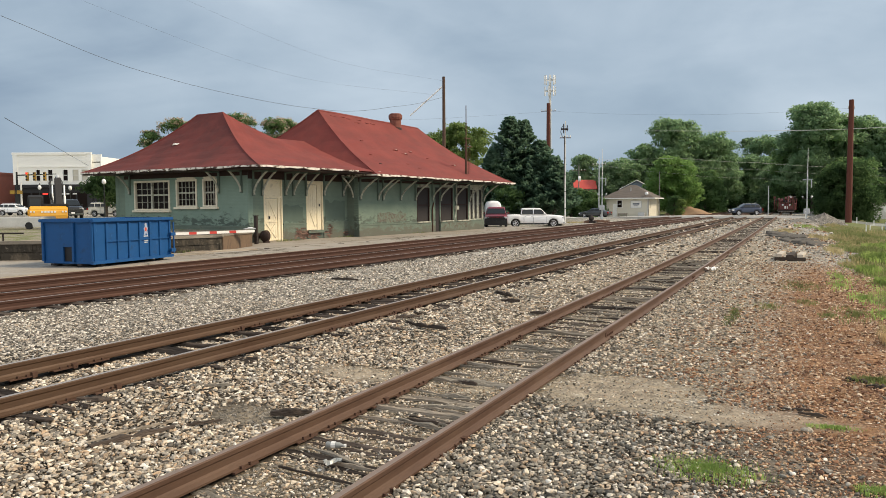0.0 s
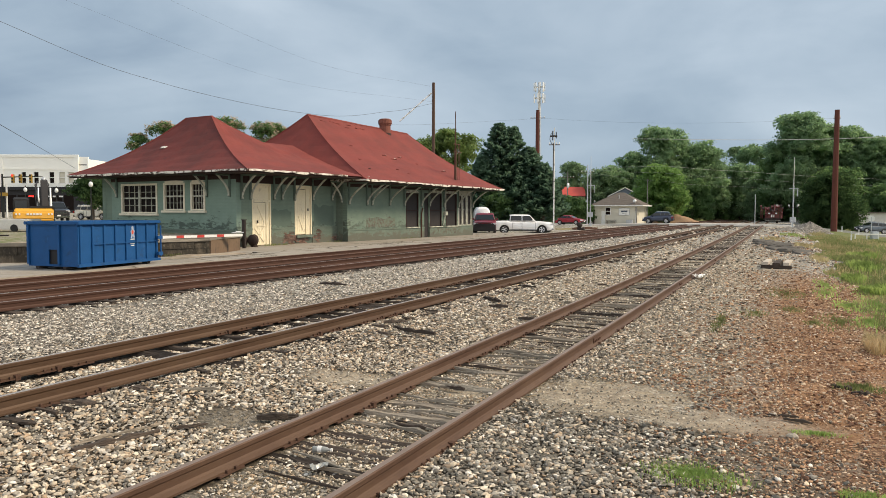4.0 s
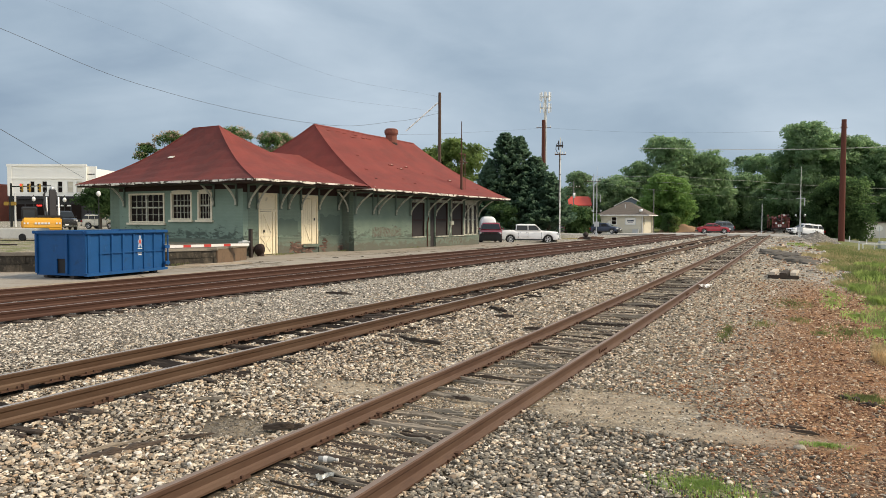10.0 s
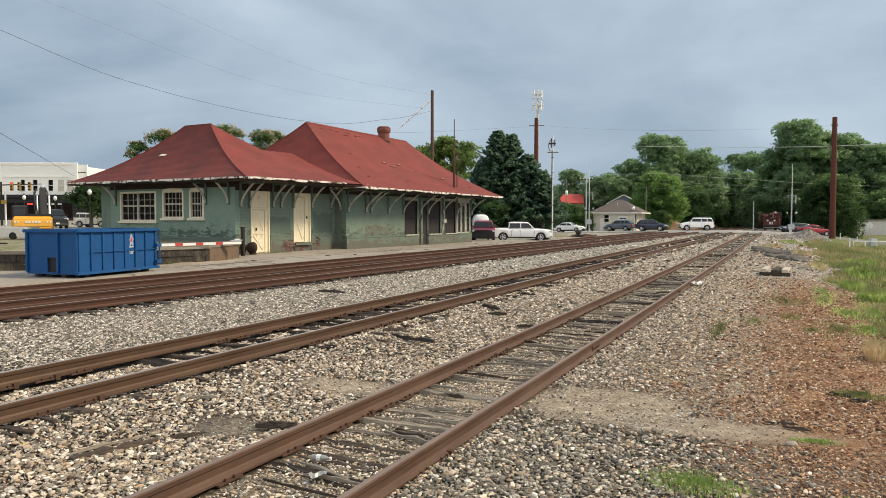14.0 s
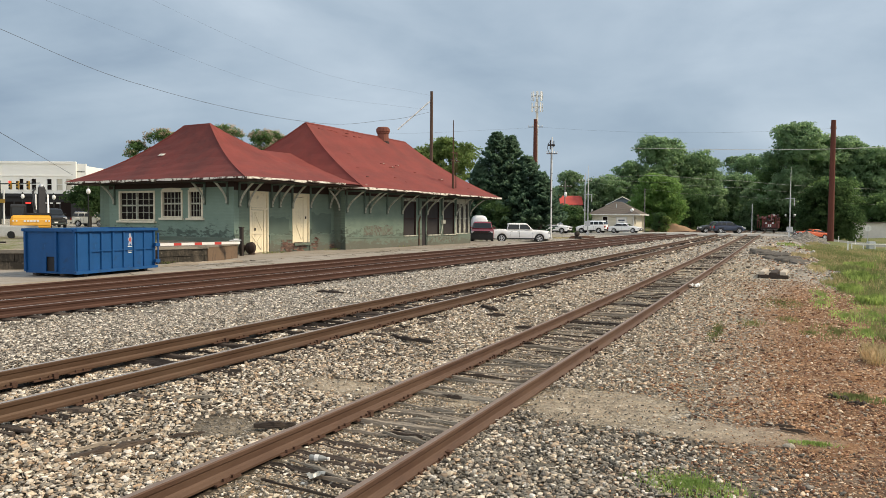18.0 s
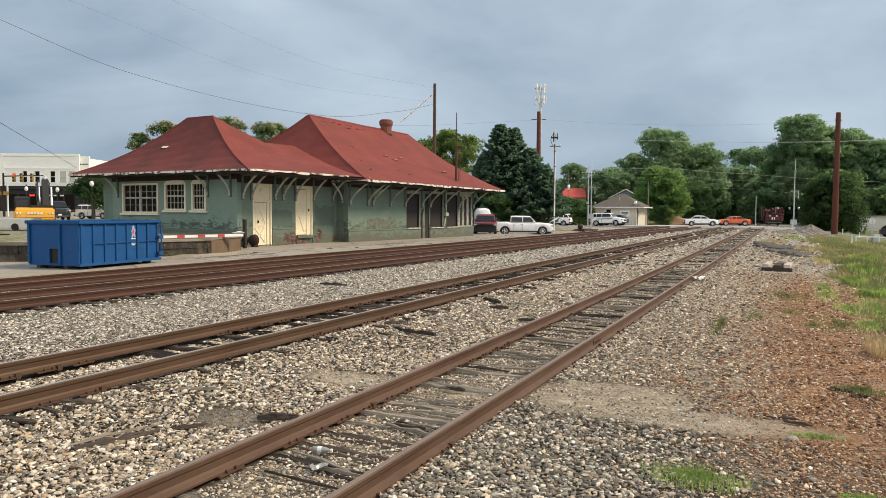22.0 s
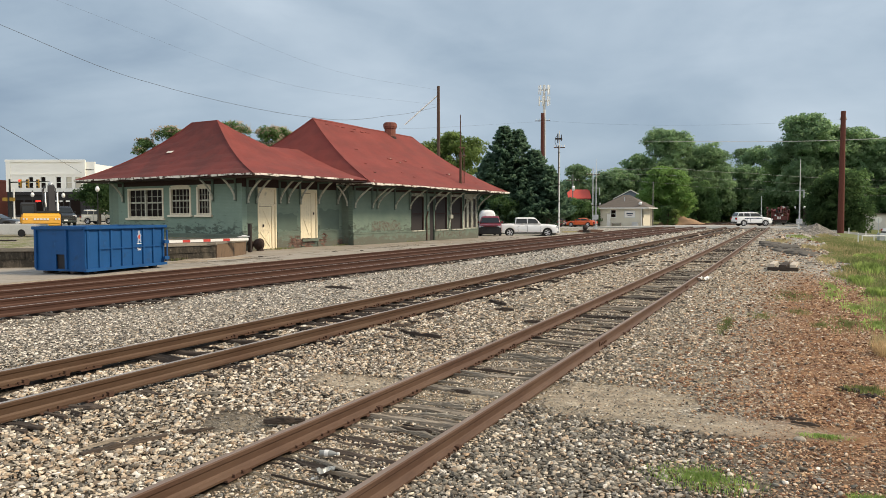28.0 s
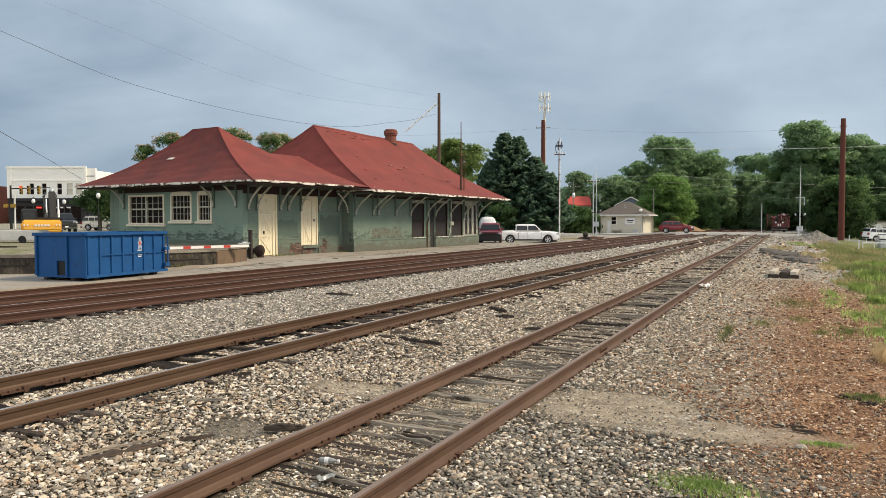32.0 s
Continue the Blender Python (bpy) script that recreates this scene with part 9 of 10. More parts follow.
for seed, r0, r1, dens, lo, hi, bv, bf in ((1, 5.6, 8.2, 950, 0.020, 0.070, ICO_V, ICO_F), (6, 5.6, 8.2, 850, 0.018, 0.05, OCT_V, OCT_F), (2, 8.2, 12.0, 1100, 0.022, 0.070, OCT_V, OCT_F), (3, 12.0, 18.0, 680, 0.030, 0.078, RIDGE_V, RIDGE_F), (4, 18.0, 31.0, 190, 0.048, 0.10, RIDGE_V, RIDGE_F), (5, 31.0, 55.0, 24, 0.08, 0.17, RIDGE_V, RIDGE_F), (7, 55.0, 96.0, 3.2, 0.12, 0.30, RIDGE_V, RIDGE_F)):
    X, Y, r = stone_field(seed, r0, r1, dens)
    x1 = -3.93 + 0.0115 * Y - 0.00007 * Y * Y
    S = lo + (hi - lo) * r.uniform(0, 1, len(X)) ** 1.9
    sand = sandy(X, Y)
    keep = ~near_rail(X, Y) & (X > -20.5 + 0.048 * Y) & (X < 1.8 + 0.35 * np.sin(Y * 0.55))
    keep &= r.uniform(0, 1, len(X)) > np.clip(sand * 1.15, 0, 0.62)
    dark = blob(X, Y, -5.6, 6.42, 0.58, 0.42, 0.5) > 0.2 + r.uniform(0, 0.4, len(X))
    S = np.where(dark | (sand > 0.35), S * np.where(dark, 0.42, r.uniform(0.3, 0.75, len(X))), S)
    u = X + 0.35 * np.sin(Y * 0.8) + r.normal(0, 0.55, len(X))
    S = np.where(X < -9.4, S * 0.82, S)
    between = np.abs(X - x1) < 0.68
    S = np.where(between, S * 0.7, S)
    verge = (X > x1 + 1.1) & (Y > 9.5)
    S = np.where(verge, S * r.uniform(0.5, 1.15, len(X)), S)
    keep &= ~(verge & (r.uniform(0, 1, len(X)) < 0.08))
    red = (u > -0.95) & (Y > 6.2) & (Y < 33)
    S = np.where(red, S * r.uniform(0.5, 1.0, len(X)) * np.where(Y < 9, 0.8, 1.0), S)
    dirt = red.copy()
    keep &= ~(red & (r.uniform(0, 1, len(X)) < 0.05 + 0.1 * np.sin(X * 2.1 + Y * 0.9) * np.sin(Y * 1.3)))
    red &= ~((r.uniform(0, 1, len(X)) < 0.07) | ((u < 0.0) & (r.uniform(0, 1, len(X)) < 0.3)))
    red |= verge & (X > -2.3) & (r.uniform(0, 1, len(X)) < 0.14 + 0.24 * np.clip(X + 1.9, 0, 1))
    grey = (X < -9.6 + r.normal(0, 0.8, len(X))) | (r.uniform(0, 1, len(X)) < 0.26)
    grey &= ~((dirt | verge) & (r.uniform(0, 1, len(X)) < 0.8))
    drab = ~dark & ~red & (X > x1 + 0.85) & (r.uniform(0, 1, len(X)) < 0.46 * np.clip((11.5 - Y) / 3, 0.25, 1))
    Z = land(X, Y) + S * 0.32
    P = np.stack([X, Y, Z], -1)
    for sel, mt, nm, lab in ((keep & red, "s_red", "red_pebbles", "red-brown pebbles in dirt beside the siding"), (keep & dark, "s_dark", "fine_dark_gravel", "patch of fine dark gravel beside the siding"), (keep & drab, "s_drab", "drab_ballast_stones", "drab olive-grey stones beside the siding"), (keep & ~dark & ~red & ~drab & grey, "s_grey", "grey_ballast_stones", "grey crushed ballast stones between the tracks"), (keep & ~dark & ~red & ~drab & ~grey, "s_tan", "tan_ballast_stones", "tan and white ballast stones round the siding")):
        if sel.sum() > 5:
            scatter(nm, P[sel], S[sel], bv, bf, M[mt], lab, seed * 10 + len(mt))


def blades(name, P, H, W, mat, label, seed, lean=0.5, category="grass"):
    """Curved grass blades at points P."""
    r = np.random.RandomState(seed)
    n = len(P)
    a = r.uniform(0, 2 * np.pi, n)
    d = np.stack([np.cos(a), np.sin(a), 0 * a], -1)
    s = np.stack([-np.sin(a), np.cos(a), 0 * a], -1)
    h = (H * r.uniform(0.45, 1.15, n))[:, None]
    w = (W * r.uniform(0.6, 1.2, n))[:, None]
    l = (lean * r.uniform(0.2, 1.1, n))[:, None]
    up = np.array([0, 0, 1.0])
    V = np.empty((n, 5, 3))
    V[:, 0] = P - s * w
    V[:, 1] = P + s * w
    V[:, 2] = P + up * h * 0.6 + d * h * l * 0.35 - s * w * 0.7
    V[:, 3] = P + up * h * 0.6 + d * h * l * 0.35 + s * w * 0.7
    V[:, 4] = P + up * h * (1 - 0.3 * l) + d * h * l
    i = (np.arange(n) * 5)[:, None]
    F = np.concatenate([i + np.array([[0, 1, 3]]), i + np.array([[0, 3, 2]]), i + np.array([[2, 3, 4]])])
    me = bpy.data.meshes.new(name)
    me.vertices.add(n * 5)
    me.vertices.foreach_set("co", V.reshape(-1))
    me.loops.add(len(F) * 3)
    me.loops.foreach_set("vertex_index", F.reshape(-1).astype(np.int32))
    me.polygons.add(len(F))
    me.polygons.foreach_set("loop_start", (np.arange(len(F)) * 3).astype(np.int32))
    me.update(calc_edges=True)
    me.materials.append(mat)
    return tagged(new(name, me), label, category, kind="stuff")


def patch(cx, cy, rx, ry, n, seed, power=0.7):
    r = np.random.RandomState(seed)
    q, a = r.uniform(0, 1, n) ** power, r.uniform(0, 2 * np.pi, n)
    X, Y = cx + rx * q * np.cos(a), cy + ry * q * np.sin(a)
    # gathered into clumps, so that the outline is ragged
    k = max(6, n // 60)
    j = r.randint(0, k, n)
    f = r.uniform(0.0, 0.55, n)
    X, Y = X + (X[:k][j] - X) * f, Y + (Y[:k][j] - Y) * f
    return np.stack([X, Y, land(X, Y) - 0.01], -1)


M["straw_pale"] = leafy("pale_dry_grass", (0.36, 0.27, 0.155), (0.56, 0.44, 0.28))
for k, (cx, cy, rx, ry, n) in enumerate(((0.54, 17.22, 0.25, 0.7, 200), (0.13, 19.30, 0.35, 1.0, 260), (-0.65, 18.35, 0.4, 1.2, 260))):
    blades("grass_tuft", patch(cx, cy, rx, ry, n, 640 + k, 1.0), 0.09, 0.006, M["blade"], "thin green grass growing in the dirt", 640 + k, 0.8)
M["bank_weed"] = leafy("tall_bank_weeds", (0.115, 0.17, 0.045), (0.31, 0.38, 0.12))
M["weed"] = leafy("lush_weed_leaves", (0.145, 0.22, 0.058), (0.33, 0.43, 0.145))
blades("grass_tuft", patch(-0.72, 6.9, 0.66, 0.50, 1350, 1, 1.1), 0.10, 0.0042, M["weed"], "bright green grass tuft among the stones", 1, 0.8)
blades("grass_tuft", patch(0.36, 8.75, 0.35, 0.16, 420, 2, 0.9), 0.06, 0.004, M["weed"], "thin green grass on a sandy streak", 2, 0.8)
blades("grass_tuft", patch(0.62, 6.95, 0.22, 0.2, 300, 3), 0.08, 0.005, M["weed"], "small green weed tuft in the dirt", 3, 0.8)
blades("grass_tuft", patch(-0.03, 22.98, 0.75, 2.2, 620, 4, 1.0), 0.09, 0.007, M["blade"], "thin grass growing in red dirt", 4, 0.8)
blades("grass_tuft", patch(-1.25, 16.8, 0.22, 2.0, 520, 5, 1.0), 0.08, 0.008, M["blade"], "thin line of grass along the gravel", 5, 0.8)
blades("grass_tuft", patch(1.0, 17.4, 0.6, 2.0, 300, 6, 1.1), 0.12, 0.009, M["blade"], "green weeds at the edge of the dirt", 6, 0.7)
blades("grass_tuft", patch(0.95, 11.2, 0.5, 0.35, 400, 16, 0.9), 0.13, 0.006, M["blade"], "grey-green weeds over a rotten timber", 16, 0.9)
blades("dry_grass_tuft", patch(1.38, 14.34, 0.20, 0.5, 420, 7, 1.1), 0.36, 0.004, M["straw_pale"], "tall tuft of pale dry straw-coloured grass", 7, 1.0)
blades("dry_grass_tuft", patch(1.5, 15.0, 0.3, 1.2, 360, 8), 0.30, 0.006, M["straw"], "dry straw-coloured grass at the bank", 8, 0.6)
rg_ = np.random.RandomState(9)
n = 62000
Yg = 7 + 78 * rg_.uniform(0, 1, n) ** 1.5
Xg = 1.75 + 0.35 * np.sin(Yg * 0.55) + 0.2 * np.sin(Yg * 1.7 + 1) + rg_.exponential(1.0, n) * (0.9 + Yg * 0.035) + 0.1
Pg = np.stack([Xg, Yg, land(Xg, Yg) - 0.02], -1)
dry = (np.sin(Xg * 1.3 + Yg * 0.21) + np.sin(Yg * 0.6 + Xg * 0.4) + rg_.normal(0, 1.0, n)) > 0.45
far_k = (Yg > 30)
tall = 0.75 + 0.6 * np.clip(np.sin(Xg * 2.3 + 1.7 * np.sin(Yg * 0.7)) + np.sin(Yg * 1.1 + Xg), 0, 2)
blades("rough_grass", Pg[~dry & ~far_k], 0.15 * tall[~dry & ~far_k], 0.006, M["blade"], "rough green grass on the bank beside the line", 9, 0.8)
blades("dry_grass", Pg[dry & ~far_k], 0.17 * tall[dry & ~far_k], 0.005, M["straw"], "straw-coloured dry grass on the bank", 10, 0.7)
blades("rough_grass", Pg[~dry & far_k], 0.22 * tall[~dry & far_k], 0.014, M["blade"], "rough green grass along the road bank", 11, 0.8)
blades("dry_grass", Pg[dry & far_k], 0.24 * tall[dry & far_k], 0.013, M["straw"], "straw-coloured dry grass along the road bank", 12, 0.7)


def splinter(x, y, z, L, w, h, rz, mat="old_wood", label="grey splintered piece of sleeper wood", seed=0, ry=0.0, cat="wood scrap"):
    """A split, tapering piece of timber lying on the stones."""
    r = random.Random(seed)
    n = 8
    rings = []
    for k in range(n + 1):
        t = k / n
        k1 = (0.25 + 0.75 * math.sin(math.pi * (0.12 + 0.8 * t)) ** 0.6) * r.uniform(0.5, 1.2)
        bend = 0.05 * L * math.sin(2.2 * t + seed)
        rings.append([(L * (t - 0.5), -w / 2 * k1 + bend, 0), (L * (t - 0.5), w / 2 * k1 + bend, 0), (L * (t - 0.5), w / 2 * k1 * r.uniform(.6, 1) + bend, h * k1), (L * (t - 0.5), bend + r.uniform(-.2, .2) * w, h * k1 * r.uniform(0.8, 1.3)), (L * (t - 0.5), -w / 2 * k1 * r.uniform(.6, 1) + bend, h * k1)])
    return solo("wood_splinter", Geo().loft(rings), M[mat], label, cat, "wood scraps", m=pose(x, y, z, 0, ry, rz))


splinter(-5.98, 5.20, ground_z(-5.98, 5.2) + 0.06, 0.92, 0.022, 0.035, 78, "tie", seed=1, label="long grey splintered board lying on the ballast")
splinter(-5.95, 5.16, ground_z(-5.95, 5.16) + 0.02, 0.86, 0.08, 0.05, 80, "tie_dark", "dark splintered board lying on the ballast", 2)
splinter(-5.72, 5.88, ground_z(-5.72, 5.88) + 0.03, 0.4, 0.035, 0.03, 60, "tie_dark", "dark splintered stick lying on the ballast", 22)
for k, (x, y, L, rz) in enumerate(((-6.98, 4.85, 0.45, 8), (-7.05, 5.58, 0.42, 14), (-6.98, 6.35, 0.4, 6), (-7.0, 7.4, 0.35, -6), (-6.95, 8.9, 0.5, 10))):
    splinter(x, y, ground_z(x, y) + 0.015, L, 0.12, 0.035, rz, "tie_dark", "dark sleeper end showing beside the main track", 230 + k)
splinter(-6.2, 11.9, ground_z(-6.2, 11.9) + 0.04, 1.2, 0.09, 0.07, -12, "tie_dark", "dark rotten timber lying between the tracks", 3)
splinter(-6.75, 12.3, ground_z(-6.75, 12.3) + 0.03, 0.5, 0.09, 0.05, 40, "tie_dark", "dark rotten timber lying between the tracks", 4)
splinter(-6.4, 16.5, ground_z(-6.4, 16.5) + 0.03, 0.7, 0.10, 0.08, -40, "tie_dark", "dark clump of rotten timber on the ballast", 5)
splinter(-6.0, 15.9, ground_z(-6.0, 15.9) + 0.03, 0.45, 0.08, 0.07, 15, "tie_dark", "dark clump of rotten timber on the ballast", 6)
splinter(-7.2, 10.1, ground_z(-7.2, 10.1) + 0.03, 0.8, 0.1, 0.05, -10, "tie_dark", "dark tie end beside the main track", 7)
splinter(-12.0, 18.1, ground_z(-12.0, 18.1) + 0.03, 0.9, 0.16, 0.08, 5, "tie_dark", "dark board lying on grey ballast", 8)
splinter(0.0, 9.3, ground_z(0.0, 9.3) + 0.015, 0.34, 0.035, 0.03, 14, "tie_dark", "dark stick lying on the dirt", 9)
splinter(0.16, 9.12, ground_z(0.16, 9.12) + 0.02, 0.30, 0.035, 0.03, -12, "tie_dark", "dark stick lying on the dirt", 10)
splinter(0.72, 11.15, ground_z(0.72, 11.15) - 0.01, 0.28, 0.13, 0.08, -28, "tie_dark", "rotten dark timber end in the weeds", 11)
splinter(0.95, 10.85, ground_z(0.95, 10.85) - 0.01, 0.3, 0.1, 0.06, -20, "tie_dark", "rotten dark timber end in the weeds", 12)
for k in range(96):
    y = rng.uniform(5, 30)
    x = track_x(0, y) + rng.uniform(-0.62, 0.62)
    splinter(x, y, track_z(0, y) - 0.205, rng.uniform(0.25, 1.0), rng.uniform(0.02, 0.06), rng.uniform(0.02, 0.05), rng.uniform(-16, 10), rng.choice(["old_wood", "tie", "old_wood", "tie", "tie_dark"]), "grey splinter of a rotten sleeper between the rails", 40 + k)
for k in range(26):
    y = rng.uniform(6, 40)
    x = rng.uniform(track_x(1, y) + 1.0, track_x(0, y) - 1.0) if k % 2 else track_x(1, y) + rng.choice((-1, 1)) * rng.uniform(0.95, 1.35)
    splinter(x, y, ground_z(x, y) + 0.03, rng.uniform(0.2, 0.7), rng.uniform(0.04, 0.1), rng.uniform(0.03, 0.07), rng.uniform(-40, 40), rng.choice(["tie_dark", "tie_dark", "old_wood"]), "small dark piece of sleeper wood on the ballast", 90 + k)

bot = thing("bottle", pose(-4.2, 5.97, track_z(0, 6) - 0.172, 0, 90, 15), "crushed clear plastic bottle with a white label between the rails", "bottle")
M["pet"] = glass("clear_plastic", (0.30, 0.31, 0.30), 0.3)
part("body", Geo().loft([[(0.032 * q * math.cos(a), 0.028 * q * math.sin(a), z) for a in [2 * math.pi * k / 12 for k in range(12)]] for z, q in ((0, .8), (0.01, 1), (0.05, .92), (0.1, 1), (0.14, .85), (0.17, .4), (0.19, .38))]), M["pet"], bot, smooth=True)
part("label", Geo().tube((0, 0, 0.055), (0, 0, 0.10), 0.034, n=12, cap=False), M["sticker_white"], bot)
part("cap", Geo().tube((0, 0, 0.185), (0, 0, 0.205), 0.016, n=10), M["sticker_white"], bot)


def litter(x, y, z, s, seed, label):
    r = random.Random(seed)
    g = Geo()
    n = 6
    vs = [(s * (i / n - 0.5) * r.uniform(.8, 1.1), s * 0.6 * (j / n - 0.5) * r.uniform(.8, 1.1), r.uniform(0, 0.25) * s) for j in range(n + 1) for i in range(n + 1)]
    g.add(vs, [(j * (n + 1) + i, j * (n + 1) + i + 1, (j + 1) * (n + 1) + i + 1, (j + 1) * (n + 1) + i) for j in range(n) for i in range(n)])
    return solo("litter", g, M["sticker_white"], label, "litter", "litter", m=pose(x, y, z, 0, 0, r.uniform(0, 180)))


litter(-3.36, 5.83, track_z(0, 6) - 0.17, 0.08, 1, "scrap of white foil between the rails")
bag = litter(-3.84, 5.55, track_z(0, 5.5) - 0.175, 0.17, 3, "crumpled clear plastic wrapper between the rails")
bag.data.materials[0] = M["pet"]
litter(-2.70, 26.3, ground_z(-2.70, 26.3) + 0.05, 0.55, 2, "crumpled white bag beside the siding rail")
for x, y, s in ((0.1, 8.5, 0.11), (0.72, 9.5, 0.07), (-0.95, 13.2, 0.09), (-0.3, 14.6, 0.08), (-1.2, 15.5, 0.1)):
    s *= 0.8
    g = Geo().ball((0, 0, 0.1 * s), s * 0.6, 9, 6, (1.3, 0.9, 0.6))
    g.v = [(a * rng.uniform(.85, 1.12), b * rng.uniform(.85, 1.12), c * rng.uniform(.85, 1.12)) for a, b, c in g.v]
    solo("rock", g, M["dock_brown"] if y > 9 else M["sand"], "grey rock half sunk in the dirt", "rock", "rocks", m=pose(x, y, ground_z(x, y) + 0.01))
# broken ties with two pale blocks, and slabs of torn-up asphalt further along
M["block_pale"] = surface("pale_dusty_concrete", (0.50, 0.44, 0.37), 0.9, grain=14, amount=0.4, big=2, big_amount=0.4, bump=0.4)
blk = thing("tie_stack", pose(-0.4, 32.2, ground_z(-0.4, 32.2), 0, 0, -3), "short dark timbers carrying two pale concrete blocks", "timber")
part("timber", Geo().box(-0.5, 0.62, -0.25, -0.06, 0, 0.14), M["tie_dark"], blk, bevel=0.02)
part("timber", Geo().box(-0.08, 0.2, -0.3, 1.7, 0.0, 0.24), M["tie_dark"], blk, bevel=0.02)
for x in (-0.34, 0.42):
    part("block", Geo().box(x - 0.11, x + 0.11, -0.3, 1.8, 0.145, 0.27), M["block_pale"], blk, "pale concrete block", bevel=0.015)
M["torn_asphalt"] = peeling(surface("torn_up_asphalt", (0.098, 0.087, 0.074), 0.92, grain=30, amount=0.5, big=0.8, big_amount=0.5, bump=0.6), (0.20, 0.175, 0.145), 1.6, 0.46, 0.62, 0.8)
r_s = random.Random(5)
slabs = thing("asphalt_rubble", pose(-0.6, 47.5, ground_z(-0.6, 47.5)), "broken dark asphalt slabs heaped beside the siding", "rubble")
for k in range(64):
    t = r_s.random()
    x, y = -1.2 + 2.3 * t + r_s.uniform(-.5, .5), 9.5 - 14 * t + r_s.uniform(-2.6, 2.6)
    z = ground_z(-0.6 + x, 47.5 + y) - ground_z(-0.6, 47.5)
    n = r_s.randint(5, 7)
    R = r_s.uniform(0.15, 0.4) if k % 3 else r_s.uniform(0.45, 0.85)
    out = [(R * r_s.uniform(.6, 1.15) * math.cos(2 * math.pi * q / n), R * r_s.uniform(.6, 1.15) * math.sin(2 * math.pi * q / n)) for q in range(n)]
    g = Geo().loft([[(a, b, -0.10) for a, b in out], [(a * 0.92, b * 0.92, 0.0) for a, b in out], [(a * 0.75, b * 0.75, 0.02 + r_s.uniform(0, 0.03)) for a, b in out]])
    part("slab", g, M["torn_asphalt"], slabs, at=pose(x, y, z + r_s.uniform(0.02, 0.13), r_s.uniform(-9, 9), r_s.uniform(-9, 9), r_s.uniform(0, 180)))
for k, (x, y, L, rz) in enumerate(((-18.9, 74.5, 2.6, 50), (-18.6, 75.6, 2.2, 62), (-19.6, 79.5, 3.0, 70))):
    splinter(x, y, ground_z(x, y) + 0.05, L, 0.3, 0.22, rz, "rust", "rusty beam lying in the dirt lot", 610 + k, cat="scrap metal")
blades("dry_grass", patch(-20.6, 77.0, 1.4, 6.0, 900, 620, 0.8), 0.14, 0.03, M["straw"], "dry straw-coloured grass in the dirt lot", 620, 0.8)
for k, (cx, cy, rx, ry, n) in enumerate(((-0.9, 60.0, 1.2, 5.0, 420), (1.0, 52.0, 0.7, 5.0, 420), (0.6, 70.0, 1.4, 6.0, 420), (1.4, 39.0, 0.5, 4.0, 360))):
    blades("dry_grass", patch(cx, cy, rx, ry, n, 630 + k, 0.9), 0.24, 0.018, M["straw"] if k != 2 else M["bank_weed"], "sparse brownish weeds among rubble beside the siding", 630 + k, 0.8)
# switch stand lamp and relay box in the lot beyond the far track
sw = thing("switch_stand", pose(-19.2, 74.2, ground_z(-19.2, 74.2)), "small dark switch stand beside the far track", "switch stand")
part("base", Geo().box(-0.5, 0.5, -0.3, 0.3, 0, 0.25), M["iron_dark"], sw, bevel=0.03)
part("head", Geo().ball((0, 0, 0.5), 0.28, 10, 7), M["iron_dark"], sw)

# odds and ends on the platform
for k in range(16):
    y = rng.uniform(24, 58)
    x = track_x(3, y) - rng.uniform(2.0, 5.6)
    splinter(x, y, 0.354, rng.uniform(0.2, 0.7), rng.uniform(0.03, 0.08), rng.uniform(0.02, 0.05), rng.uniform(-60, 120), rng.choice(["tie", "old_wood", "tie_dark"]), "bit of broken wood lying on the platform", 160 + k)
splinter(-22.6, 24.6, 0.354, 3.4, 0.16, 0.10, 66, "tie", "long pale timber lying along the foot of the dock", 201)
splinter(-22.3, 22.4, 0.354, 2.2, 0.12, 0.08, 78, "old_wood", "long grey timber lying along the foot of the dock", 202)
for k, (cx, cy, rx, ry) in enumerate(((-23.7, 24.0, 0.2, 1.2), (-25.9, 33.5, 0.2, 1.6), (-25.4, 39.5, 0.2, 2.0), (-24.2, 47.0, 0.2, 2.5))):
    P_ = patch(cx, cy, rx, ry, 140, 300 + k)
    P_[:, 2] = np.maximum(P_[:, 2], 0.35)
    blades("weeds", P_, 0.16, 0.010, M["blade"], "thin weeds in a crack of the platform", 300 + k, 0.8)


def crack(pts, w, label):
    """A dark joint or crack in the platform, a hair above the concrete."""
    g = Geo()
    for (xa, ya), (xb, yb) in zip(pts[:-1], pts[1:]):
        a, b = Vector((xa, ya, 0.3535)), Vector((xb, yb, 0.3535))
        n = (b - a).normalized().cross(Vector((0, 0, 1))) * w / 2
        u = Vector((0, 0, 0.003))
        g.add([a - n, b - n, b + n, a + n, a - n + u, b - n + u, b + n + u, a + n + u], [(3, 2, 1, 0), (4, 5, 6, 7), (0, 1, 5, 4), (1, 2, 6, 5), (2, 3, 7, 6), (3, 0, 4, 7)])
    return solo("pavement_joint", g, M["bed_dirt"], label, "", kind="structure")


